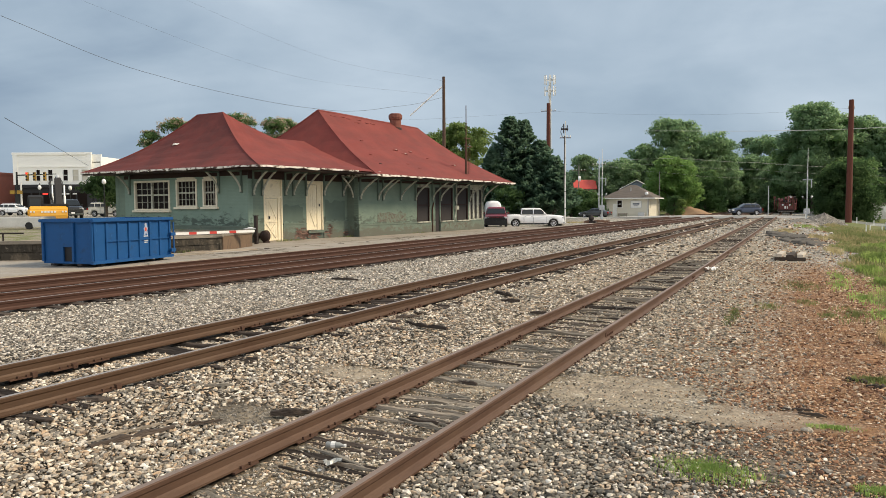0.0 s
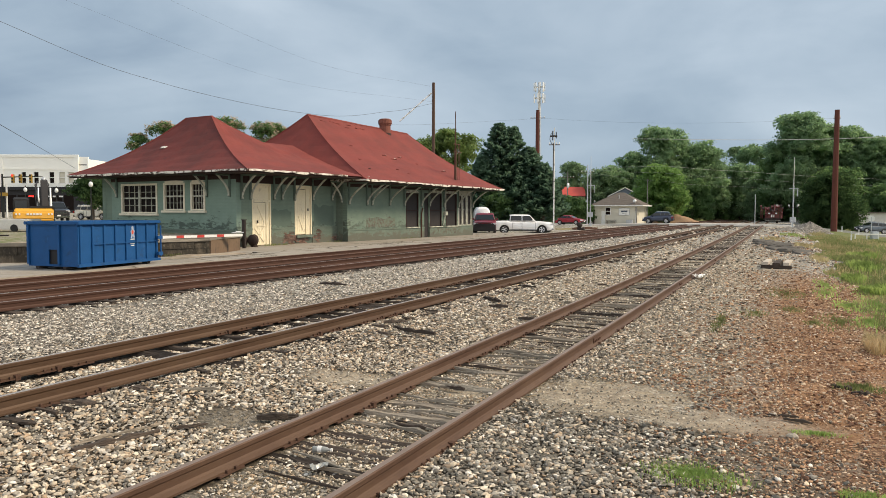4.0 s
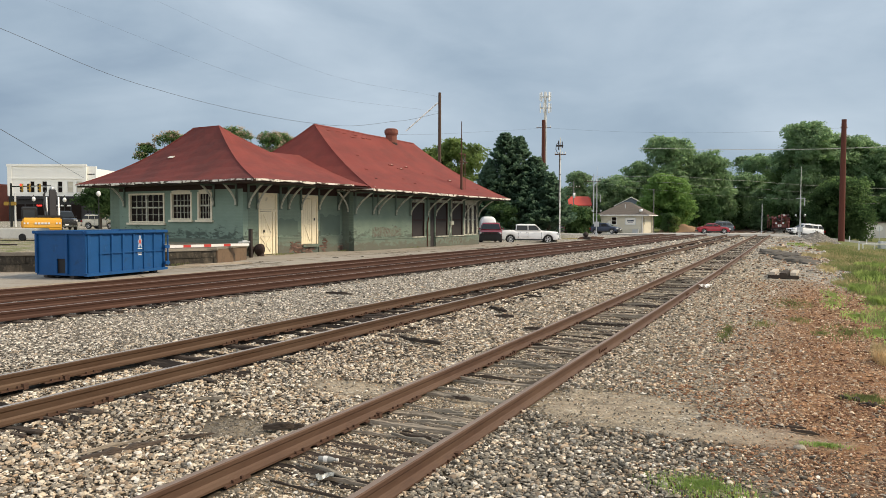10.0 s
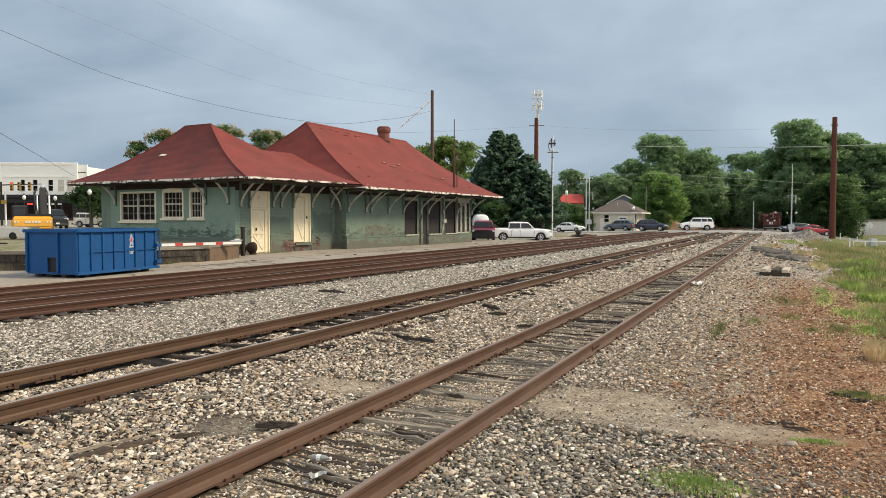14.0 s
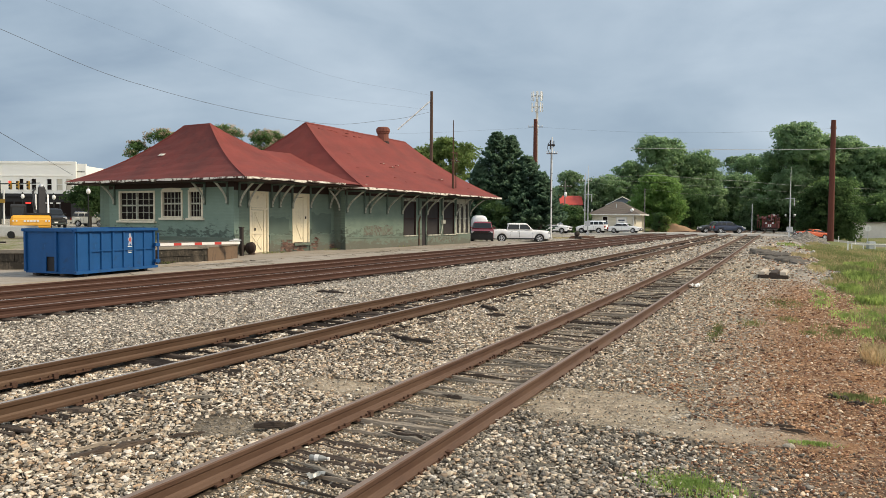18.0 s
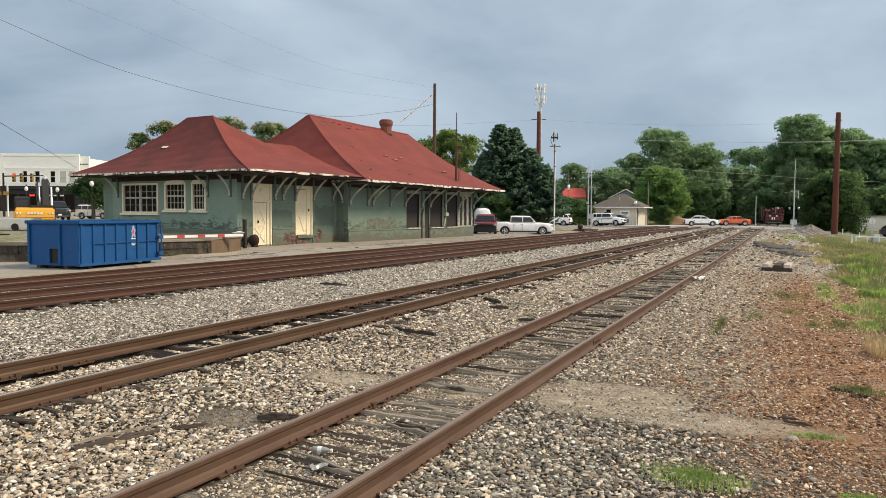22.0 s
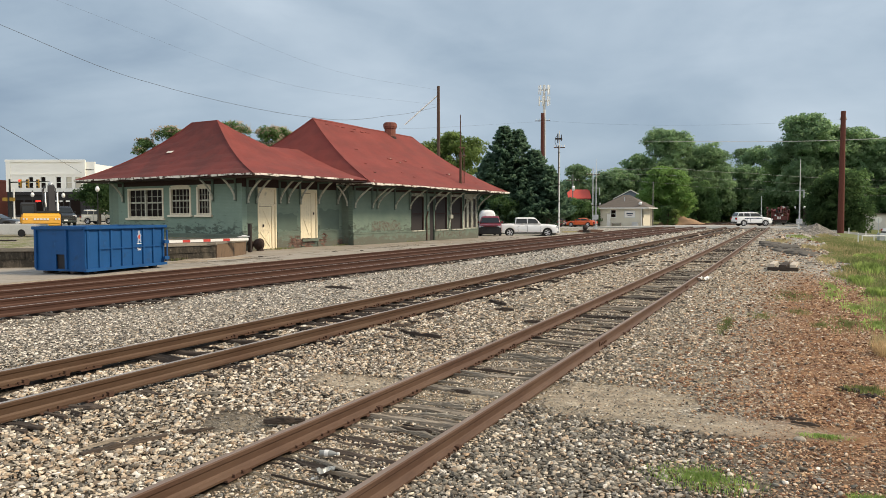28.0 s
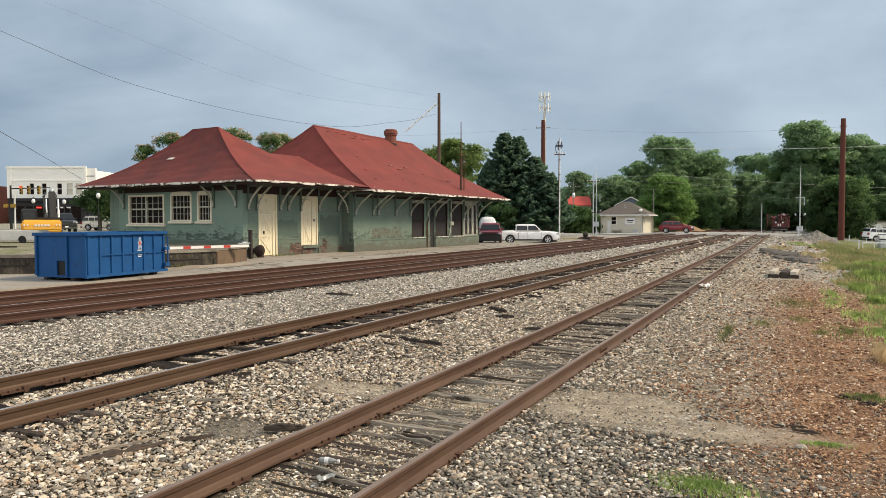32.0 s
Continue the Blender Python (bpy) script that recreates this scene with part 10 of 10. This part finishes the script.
M["bed_dirt"] = surface("dirt_in_joints", (0.10, 0.085, 0.06), 0.95, grain=20, amount=0.5, bump=0.4)
for k in range(11):
    y = 18.5 + 3.6 * k
    x0, x1 = track_x(3, y) - 1.9, track_x(3, y) - (5.0 if y < 32 else 6.6)
    q = [(x0 + (x1 - x0) * t / 5, y + rng.uniform(-0.06, 0.06) + 0.3 * t) for t in range(6)]
    crack(q, 0.04, "dirt-filled joint in the concrete platform")
for k in range(24):
    y = rng.uniform(19, 52)
    x = track_x(3, y) - rng.uniform(2.2, 4.6)
    q = [(x, y)]
    for t in range(7):
        x, y = x + rng.uniform(-0.35, 0.35), y + rng.uniform(0.2, 0.9)
        q.append((x, y))
    crack(q, rng.uniform(0.02, 0.075), "ragged crack in the concrete platform")

# lush weeds along the foot of the bank
for k, (cx, cy, rx, ry, n) in enumerate(((1.25, 20.6, 0.35, 1.3, 420), (1.45, 17.7, 0.3, 1.0, 360), (1.85, 20.9, 0.5, 2.0, 500), (1.0, 26.4, 0.4, 2.5, 420), (0.9, 23.5, 0.35, 1.5, 260), (1.65, 15.3, 0.3, 0.8, 260), (1.9, 24.5, 0.5, 2.5, 420), (1.55, 31.5, 0.4, 2.5, 360))):
    blades("weeds", patch(cx + 0.15, cy, rx * 1.3, ry * 1.7, int(n * 0.8), 400 + k, 1.2), 0.11, 0.013, M["weed"], "lush green weeds at the foot of the bank", 400 + k, 1.0)

# taller dark-leaved weeds standing in the grass of the bank
for k, (cx, cy, rx, ry, n, h) in enumerate(((2.35, 24.5, 0.5, 1.6, 700, 0.34), (2.2, 29.5, 0.5, 2.2, 700, 0.32), (2.9, 35.0, 0.8, 3.0, 800, 0.38), (2.5, 19.6, 0.45, 1.3, 600, 0.30), (3.4, 42.0, 0.9, 3.5, 700, 0.4), (2.2, 16.9, 0.35, 0.9, 420, 0.26))):
    blades("tall_weeds", patch(cx, cy, rx, ry, n, 500 + k, 0.9), h, 0.016, M["bank_weed"], "tall green weeds in the grass of the bank", 500 + k, 0.9)


# ---- what moves ----
def motions():
    """Keys every passing car on its way along the road."""
    walk(car_grey_saloon, [
        (0, pose(-26.86, 105.89, 0.33, 0, 0.8, 173.6)),
        (0.3, pose(-27.95, 105.98, 0.33, 0, 0.5, 174.2)),
        (1, pose(-29.76, 106.13, 0.33, 0, 0.1, 175.3)),
        (2, pose(-32.10, 106.32, 0.33, 0, -0.2, 182.0)),
        (3.5, pose(-34.40, 106.20, 0.34, 0, -0.3, 185.3)),
        (32, pose(-39.18, 105.47, 0.37, 0, -0.4, 189.8))])
    walk(car_suv_dark, [
        (0, pose(-6.68, 106.55, 0.64, 0, -0.1, 205.4)),
        (1, pose(-9.35, 105.44, 0.64, 0, 0.0, 196.8)),
        (2, pose(-11.82, 104.90, 0.64, 0, 0.2, 190.9)),
        (3, pose(-13.95, 104.44, 0.63, 0, 0.5, 184.1)),
        (3.5, pose(-14.89, 104.46, 0.62, 0, 0.7, 181.2)),
        (5.5, pose(-20.86, 105.04, 0.50, 0, 1.4, 172.8)),
        (6, pose(-22.86, 105.33, 0.44, 0, 1.6, 172.0)),
        (7, pose(-28.27, 106.01, 0.33, 0, 0.5, 174.4)),
        (8, pose(-30.65, 106.20, 0.33, 0, -0.1, 178.0)),
        (9, pose(-31.60, 106.28, 0.33, 0, -0.2, 180.8)),
        (12, pose(-35.22, 106.07, 0.35, 0, -0.3, 186.0)),
        (32, pose(-39.18, 105.47, 0.37, 0, -0.4, 189.8))])
    walk(car_suv_slate, [
        (0, pose(20.77, 120.39, -0.95, 0, -0.6, 203.6)),
        (4, pose(10.47, 115.40, -0.69, 0, -2.6, 205.2)),
        (5.5, pose(4.99, 112.79, -0.23, 0, -5.2, 208.3)),
        (6, pose(2.84, 111.60, 0.00, 0, -5.4, 208.8)),
        (7, pose(-1.29, 109.33, 0.45, 0, -4.4, 208.5)),
        (8, pose(-4.42, 107.66, 0.63, 0, -1.3, 207.0)),
        (9, pose(-7.19, 106.30, 0.64, 0, -0.1, 203.4)),
        (10, pose(-9.29, 105.45, 0.64, 0, 0.0, 197.0)),
        (11, pose(-11.61, 104.94, 0.64, 0, 0.1, 191.5)),
        (12, pose(-14.63, 104.44, 0.62, 0, 0.6, 182.1)),
        (13, pose(-17.72, 104.71, 0.57, 0, 1.1, 174.5)),
        (14, pose(-21.32, 105.11, 0.49, 0, 1.5, 172.6)),
        (14.5, pose(-22.85, 105.33, 0.44, 0, 1.6, 172.0)),
        (16.5, pose(-28.79, 106.05, 0.33, 0, 0.3, 174.7)),
        (17.5, pose(-31.33, 106.25, 0.33, 0, -0.1, 180.2)),
        (19, pose(-34.78, 106.14, 0.34, 0, -0.3, 185.7)),
        (32, pose(-39.18, 105.47, 0.37, 0, -0.4, 189.8))])
    walk(car_red, [
        (0, pose(-38.72, 101.92, 0.38, 0, 0.6, 13.1)),
        (3.5, pose(-29.78, 102.33, 0.33, 0, -0.1, -5.1)),
        (5.5, pose(-21.98, 101.36, 0.48, 0, -1.5, -7.3)),
        (6, pose(-20.34, 101.13, 0.53, 0, -1.3, -6.5)),
        (7, pose(-17.43, 100.89, 0.58, 0, -1.0, -4.8)),
        (8, pose(-14.39, 100.65, 0.62, 0, -0.6, 2.7)),
        (9, pose(-12.06, 100.99, 0.63, 0, -0.3, 8.4)),
        (10, pose(-9.50, 101.55, 0.64, 0, -0.1, 14.2)),
        (11, pose(-6.60, 102.39, 0.64, 0, 0.0, 20.7)),
        (12, pose(-3.86, 103.71, 0.63, 0, 0.6, 26.3)),
        (13, pose(-0.68, 105.35, 0.52, 0, 3.3, 28.2)),
        (13.5, pose(1.24, 106.39, 0.37, 0, 4.8, 28.6)),
        (14, pose(3.36, 107.55, 0.15, 0, 5.4, 28.8)),
        (14.5, pose(5.60, 108.79, -0.10, 0, 5.6, 28.8)),
        (16.5, pose(12.26, 112.04, -0.70, 0, 2.5, 25.3)),
        (18, pose(17.07, 114.41, -0.85, 0, 1.1, 25.9)),
        (20, pose(24.48, 117.84, -0.97, 0, 0.6, 23.5)),
        (32, pose(26.26, 118.60, -0.99, 0, 0.5, 23.4))])
    walk(car_suv_navy, [
        (0, pose(-38.72, 101.92, 0.38, 0, 0.6, 13.1)),
        (7.5, pose(-31.67, 102.50, 0.33, 0, 0.2, -0.0)),
        (8.5, pose(-28.48, 102.22, 0.33, 0, -0.5, -6.0)),
        (9, pose(-26.16, 101.96, 0.36, 0, -1.1, -7.2)),
        (10, pose(-23.49, 101.58, 0.44, 0, -1.6, -8.0)),
        (11, pose(-21.81, 101.34, 0.49, 0, -1.4, -7.2)),
        (12, pose(-20.01, 101.10, 0.54, 0, -1.3, -6.3)),
        (13, pose(-17.74, 100.91, 0.57, 0, -1.0, -5.0)),
        (14, pose(-16.11, 100.78, 0.60, 0, -0.8, -2.0)),
        (14.5, pose(-14.96, 100.69, 0.61, 0, -0.6, 1.0)),
        (16.5, pose(-10.42, 101.35, 0.64, 0, -0.1, 12.7)),
        (17, pose(-9.24, 101.60, 0.64, 0, -0.1, 14.6)),
        (17.5, pose(-7.84, 101.90, 0.64, 0, -0.0, 17.2)),
        (18, pose(-6.60, 102.39, 0.64, 0, 0.0, 20.7)),
        (18.5, pose(-4.89, 103.22, 0.64, 0, 0.2, 25.9)),
        (19, pose(-3.19, 104.04, 0.63, 0, 0.9, 26.5)),
        (20, pose(0.67, 106.07, 0.43, 0, 4.4, 28.5)),
        (20.5, pose(3.26, 107.50, 0.16, 0, 5.4, 28.8)),
        (21, pose(6.31, 109.18, -0.18, 0, 5.6, 28.8)),
        (21.5, pose(9.64, 110.88, -0.50, 0, 4.2, 24.9)),
        (22.5, pose(16.73, 114.24, -0.84, 0, 1.3, 26.6)),
        (24, pose(24.92, 118.03, -0.97, 0, 0.6, 23.4)),
        (32, pose(26.26, 118.60, -0.99, 0, 0.5, 23.4))])
    walk(car_suv_white, [
        (0, pose(26.17, 122.69, -1.00, 0, -0.5, 203.3)),
        (7.5, pose(15.30, 117.77, -0.84, 0, -1.2, 206.3)),
        (8.3, pose(10.51, 115.42, -0.69, 0, -2.5, 205.3)),
        (9, pose(6.30, 113.51, -0.37, 0, -4.7, 206.7)),
        (10, pose(1.30, 110.76, 0.17, 0, -5.4, 208.8)),
        (11, pose(-2.33, 108.78, 0.52, 0, -3.5, 208.3)),
        (12, pose(-5.32, 107.22, 0.63, 0, -0.7, 206.6)),
        (13, pose(-8.16, 105.82, 0.64, 0, -0.0, 200.2)),
        (13.5, pose(-9.50, 105.41, 0.64, 0, 0.0, 196.6)),
        (14, pose(-10.97, 105.08, 0.64, 0, 0.1, 193.3)),
        (14.5, pose(-12.07, 104.84, 0.64, 0, 0.2, 190.1)),
        (16.5, pose(-18.60, 104.78, 0.55, 0, 1.2, 173.9)),
        (17.5, pose(-22.82, 105.32, 0.45, 0, 1.6, 172.0)),
        (18, pose(-25.12, 105.65, 0.38, 0, 1.2, 172.7)),
        (18.5, pose(-27.02, 105.91, 0.33, 0, 0.8, 173.7)),
        (19, pose(-28.67, 106.04, 0.33, 0, 0.4, 174.6)),
        (20, pose(-30.02, 106.15, 0.33, 0, -0.0, 175.8)),
        (22, pose(-31.06, 106.23, 0.33, 0, -0.1, 179.3)),
        (24, pose(-33.01, 106.39, 0.33, 0, -0.2, 184.0)),
        (32, pose(-39.18, 105.47, 0.37, 0, -0.4, 189.8))])
    walk(car_suv_grey, [
        (0, pose(26.17, 122.69, -1.00, 0, -0.5, 203.3)),
        (10, pose(14.87, 117.56, -0.83, 0, -1.3, 206.5)),
        (11, pose(10.28, 115.31, -0.67, 0, -2.7, 205.1)),
        (12, pose(5.97, 113.33, -0.33, 0, -4.9, 207.1)),
        (13, pose(3.53, 111.98, -0.07, 0, -5.4, 208.8)),
        (14.5, pose(-0.05, 110.01, 0.32, 0, -5.1, 208.7)),
        (16.5, pose(-4.86, 107.45, 0.63, 0, -1.0, 206.8)),
        (17, pose(-5.83, 106.97, 0.64, 0, -0.5, 206.5)),
        (18.5, pose(-10.38, 105.21, 0.64, 0, 0.1, 194.5)),
        (19, pose(-12.26, 104.80, 0.64, 0, 0.3, 189.5)),
        (20.5, pose(-18.16, 104.75, 0.56, 0, 1.2, 174.2)),
        (21, pose(-19.53, 104.87, 0.54, 0, 1.3, 173.4)),
        (21.5, pose(-20.95, 105.05, 0.50, 0, 1.4, 172.8)),
        (23, pose(-24.90, 105.62, 0.39, 0, 1.3, 172.6)),
        (23.5, pose(-25.34, 105.68, 0.37, 0, 1.2, 172.8)),
        (24, pose(-26.36, 105.83, 0.34, 0, 0.9, 173.3)),
        (24.5, pose(-27.41, 105.94, 0.33, 0, 0.7, 173.9)),
        (25, pose(-28.42, 106.02, 0.33, 0, 0.4, 174.5)),
        (25.5, pose(-29.02, 106.07, 0.33, 0, 0.3, 174.8)),
        (27.5, pose(-31.71, 106.28, 0.33, 0, -0.2, 181.0)),
        (29, pose(-34.12, 106.24, 0.34, 0, -0.3, 185.2)),
        (32, pose(-36.60, 105.86, 0.36, 0, -0.3, 187.1))])
    walk(car_white, [
        (0, pose(-40.43, 101.72, 0.39, 0, 0.9, 24.5)),
        (11, pose(-32.68, 102.59, 0.33, 0, 0.3, 2.0)),
        (12, pose(-30.18, 102.37, 0.33, 0, 0.0, -4.3)),
        (13, pose(-28.52, 102.22, 0.33, 0, -0.5, -6.0)),
        (14, pose(-27.71, 102.15, 0.33, 0, -0.8, -6.4)),
        (14.5, pose(-26.33, 101.99, 0.36, 0, -1.1, -7.1)),
        (16.5, pose(-22.36, 101.42, 0.47, 0, -1.5, -7.5)),
        (17, pose(-21.61, 101.31, 0.49, 0, -1.4, -7.1)),
        (18, pose(-19.55, 101.06, 0.54, 0, -1.2, -6.1)),
        (19, pose(-17.38, 100.88, 0.58, 0, -1.0, -4.8)),
        (20, pose(-14.90, 100.69, 0.62, 0, -0.6, 1.3)),
        (21, pose(-12.45, 100.91, 0.63, 0, -0.3, 7.6)),
        (22, pose(-10.21, 101.39, 0.64, 0, -0.1, 12.9)),
        (22.5, pose(-8.90, 101.67, 0.64, 0, -0.0, 15.4)),
        (23, pose(-7.31, 102.04, 0.64, 0, 0.0, 18.6)),
        (23.5, pose(-5.78, 102.78, 0.64, 0, 0.1, 23.2)),
        (24, pose(-4.52, 103.40, 0.64, 0, 0.3, 26.0)),
        (24.5, pose(-2.96, 104.15, 0.63, 0, 1.0, 26.6)),
        (25, pose(-1.39, 104.97, 0.56, 0, 2.4, 27.8)),
        (25.5, pose(0.43, 105.95, 0.46, 0, 4.3, 28.5)),
        (27.5, pose(9.98, 111.02, -0.53, 0, 4.1, 24.6)),
        (28.5, pose(15.60, 113.68, -0.81, 0, 1.5, 26.4)),
        (30, pose(23.62, 117.48, -0.96, 0, 0.6, 23.5)),
        (32, pose(26.26, 118.60, -0.99, 0, 0.5, 23.4))])
    walk(car_orange, [
        (0, pose(26.17, 122.69, -1.00, 0, -0.5, 203.3)),
        (14.5, pose(16.52, 118.38, -0.87, 0, -0.9, 204.8)),
        (16.5, pose(8.39, 114.47, -0.53, 0, -4.0, 204.6)),
        (17, pose(6.61, 113.68, -0.40, 0, -4.6, 206.3)),
        (17.5, pose(5.02, 112.80, -0.23, 0, -5.2, 208.3)),
        (18, pose(3.50, 111.97, -0.07, 0, -5.4, 208.8)),
        (18.5, pose(2.42, 111.38, 0.05, 0, -5.4, 208.8)),
        (19, pose(1.20, 110.70, 0.18, 0, -5.4, 208.8)),
        (20, pose(-1.45, 109.25, 0.46, 0, -4.3, 208.5)),
        (20.5, pose(-2.36, 108.76, 0.52, 0, -3.5, 208.2)),
        (21, pose(-3.77, 108.01, 0.60, 0, -1.8, 207.4)),
        (21.5, pose(-5.26, 107.25, 0.63, 0, -0.8, 206.7)),
        (22, pose(-6.68, 106.55, 0.64, 0, -0.1, 205.4)),
        (23, pose(-10.69, 105.15, 0.64, 0, 0.1, 193.9)),
        (23.5, pose(-12.12, 104.83, 0.64, 0, 0.2, 189.8)),
        (24, pose(-13.41, 104.55, 0.63, 0, 0.4, 185.8)),
        (25, pose(-16.75, 104.62, 0.59, 0, 1.0, 175.9)),
        (25.5, pose(-18.62, 104.79, 0.55, 0, 1.2, 173.9)),
        (27.5, pose(-25.82, 105.75, 0.36, 0, 1.1, 173.1)),
        (28, pose(-27.98, 105.98, 0.33, 0, 0.5, 174.2)),
        (28.5, pose(-29.30, 106.09, 0.33, 0, 0.2, 175.0)),
        (29.5, pose(-31.96, 106.30, 0.33, 0, -0.2, 181.8)),
        (31, pose(-34.87, 106.13, 0.34, 0, -0.3, 185.7)),
        (32, pose(-35.75, 105.99, 0.35, 0, -0.3, 186.5))])
    walk(car_patrol, [
        (0, pose(-40.43, 101.72, 0.39, 0, 0.9, 24.5)),
        (17, pose(-31.37, 102.47, 0.33, 0, 0.2, -0.9)),
        (19, pose(-28.63, 102.23, 0.33, 0, -0.5, -5.9)),
        (20, pose(-27.91, 102.17, 0.33, 0, -0.7, -6.3)),
        (20.5, pose(-27.22, 102.11, 0.33, 0, -0.9, -6.7)),
        (21, pose(-26.33, 101.99, 0.36, 0, -1.1, -7.1)),
        (21.5, pose(-24.32, 101.70, 0.41, 0, -1.5, -7.9)),
        (22, pose(-22.37, 101.42, 0.47, 0, -1.5, -7.5)),
        (23, pose(-19.90, 101.09, 0.54, 0, -1.2, -6.2)),
        (24, pose(-16.93, 100.85, 0.58, 0, -0.9, -4.0)),
        (25, pose(-14.15, 100.63, 0.63, 0, -0.5, 3.3)),
        (25.5, pose(-12.83, 100.83, 0.63, 0, -0.4, 6.6)),
        (27.5, pose(-6.97, 102.21, 0.64, 0, 0.0, 19.5)),
        (28, pose(-4.89, 103.21, 0.64, 0, 0.2, 25.9)),
        (28.5, pose(-3.13, 104.07, 0.63, 0, 0.9, 26.5)),
        (29, pose(-1.03, 105.16, 0.54, 0, 2.9, 28.1)),
        (29.6, pose(1.41, 106.48, 0.35, 0, 4.9, 28.7)),
        (30, pose(2.93, 107.32, 0.19, 0, 5.4, 28.8)),
        (30.4, pose(5.01, 108.46, -0.04, 0, 5.5, 28.8)),
        (31, pose(7.91, 110.06, -0.36, 0, 4.9, 26.8)),
        (31.5, pose(9.26, 110.71, -0.48, 0, 4.3, 25.3)),
        (32, pose(10.47, 111.24, -0.56, 0, 3.9, 24.1))])
    walk(car_crimson, [
        (0, pose(-42.15, 101.52, 0.41, 0, 1.1, 32.1)),
        (27.5, pose(-32.71, 102.59, 0.33, 0, 0.3, 2.2)),
        (29, pose(-29.08, 102.27, 0.33, 0, -0.3, -5.6)),
        (29.3, pose(-27.99, 102.18, 0.33, 0, -0.7, -6.3)),
        (29.6, pose(-25.81, 101.91, 0.37, 0, -1.2, -7.3)),
        (30, pose(-23.31, 101.55, 0.44, 0, -1.6, -7.9)),
        (30.4, pose(-21.13, 101.24, 0.51, 0, -1.4, -6.9)),
        (31, pose(-18.19, 100.95, 0.56, 0, -1.0, -5.3)),
        (31.6, pose(-15.64, 100.75, 0.60, 0, -0.7, -0.6)),
        (32, pose(-13.94, 100.61, 0.63, 0, -0.5, 3.8))])
    walk(car_street, [
        (0, pose(-95.85, 64.68, 1.22, 0, 0, 22)),
        (1, pose(-90.23, 67.37, 1.22, 0, 0, 22)),
        (2, pose(-84.06, 70.51, 1.22, 0, 0, 22)),
        (3, pose(-77.22, 74.05, 1.22, 0, 0, 22)),
        (4, pose(-67.72, 78.76, 1.22, 0, 0, 22)),
        (32, pose(-48.83, 87.56, 1.22, 0, 0, 22))])
    walk(car_left_dark, [
        (0, pose(-69.42, 32.97, 1.05, 0, 0, 30)),
        (27, pose(-60.79, 37.57, 1.05, 0, 0, 30)),
        (28, pose(-58.68, 38.52, 1.05, 0, 0, 30)),
        (28.5, pose(-58.89, 38.38, 1.05, 0, 0, 30)),
        (30, pose(-60.87, 37.47, 1.05, 0, 0, 30)),
        (32, pose(-62.95, 36.47, 1.05, 0, 0, 30))])


motions()
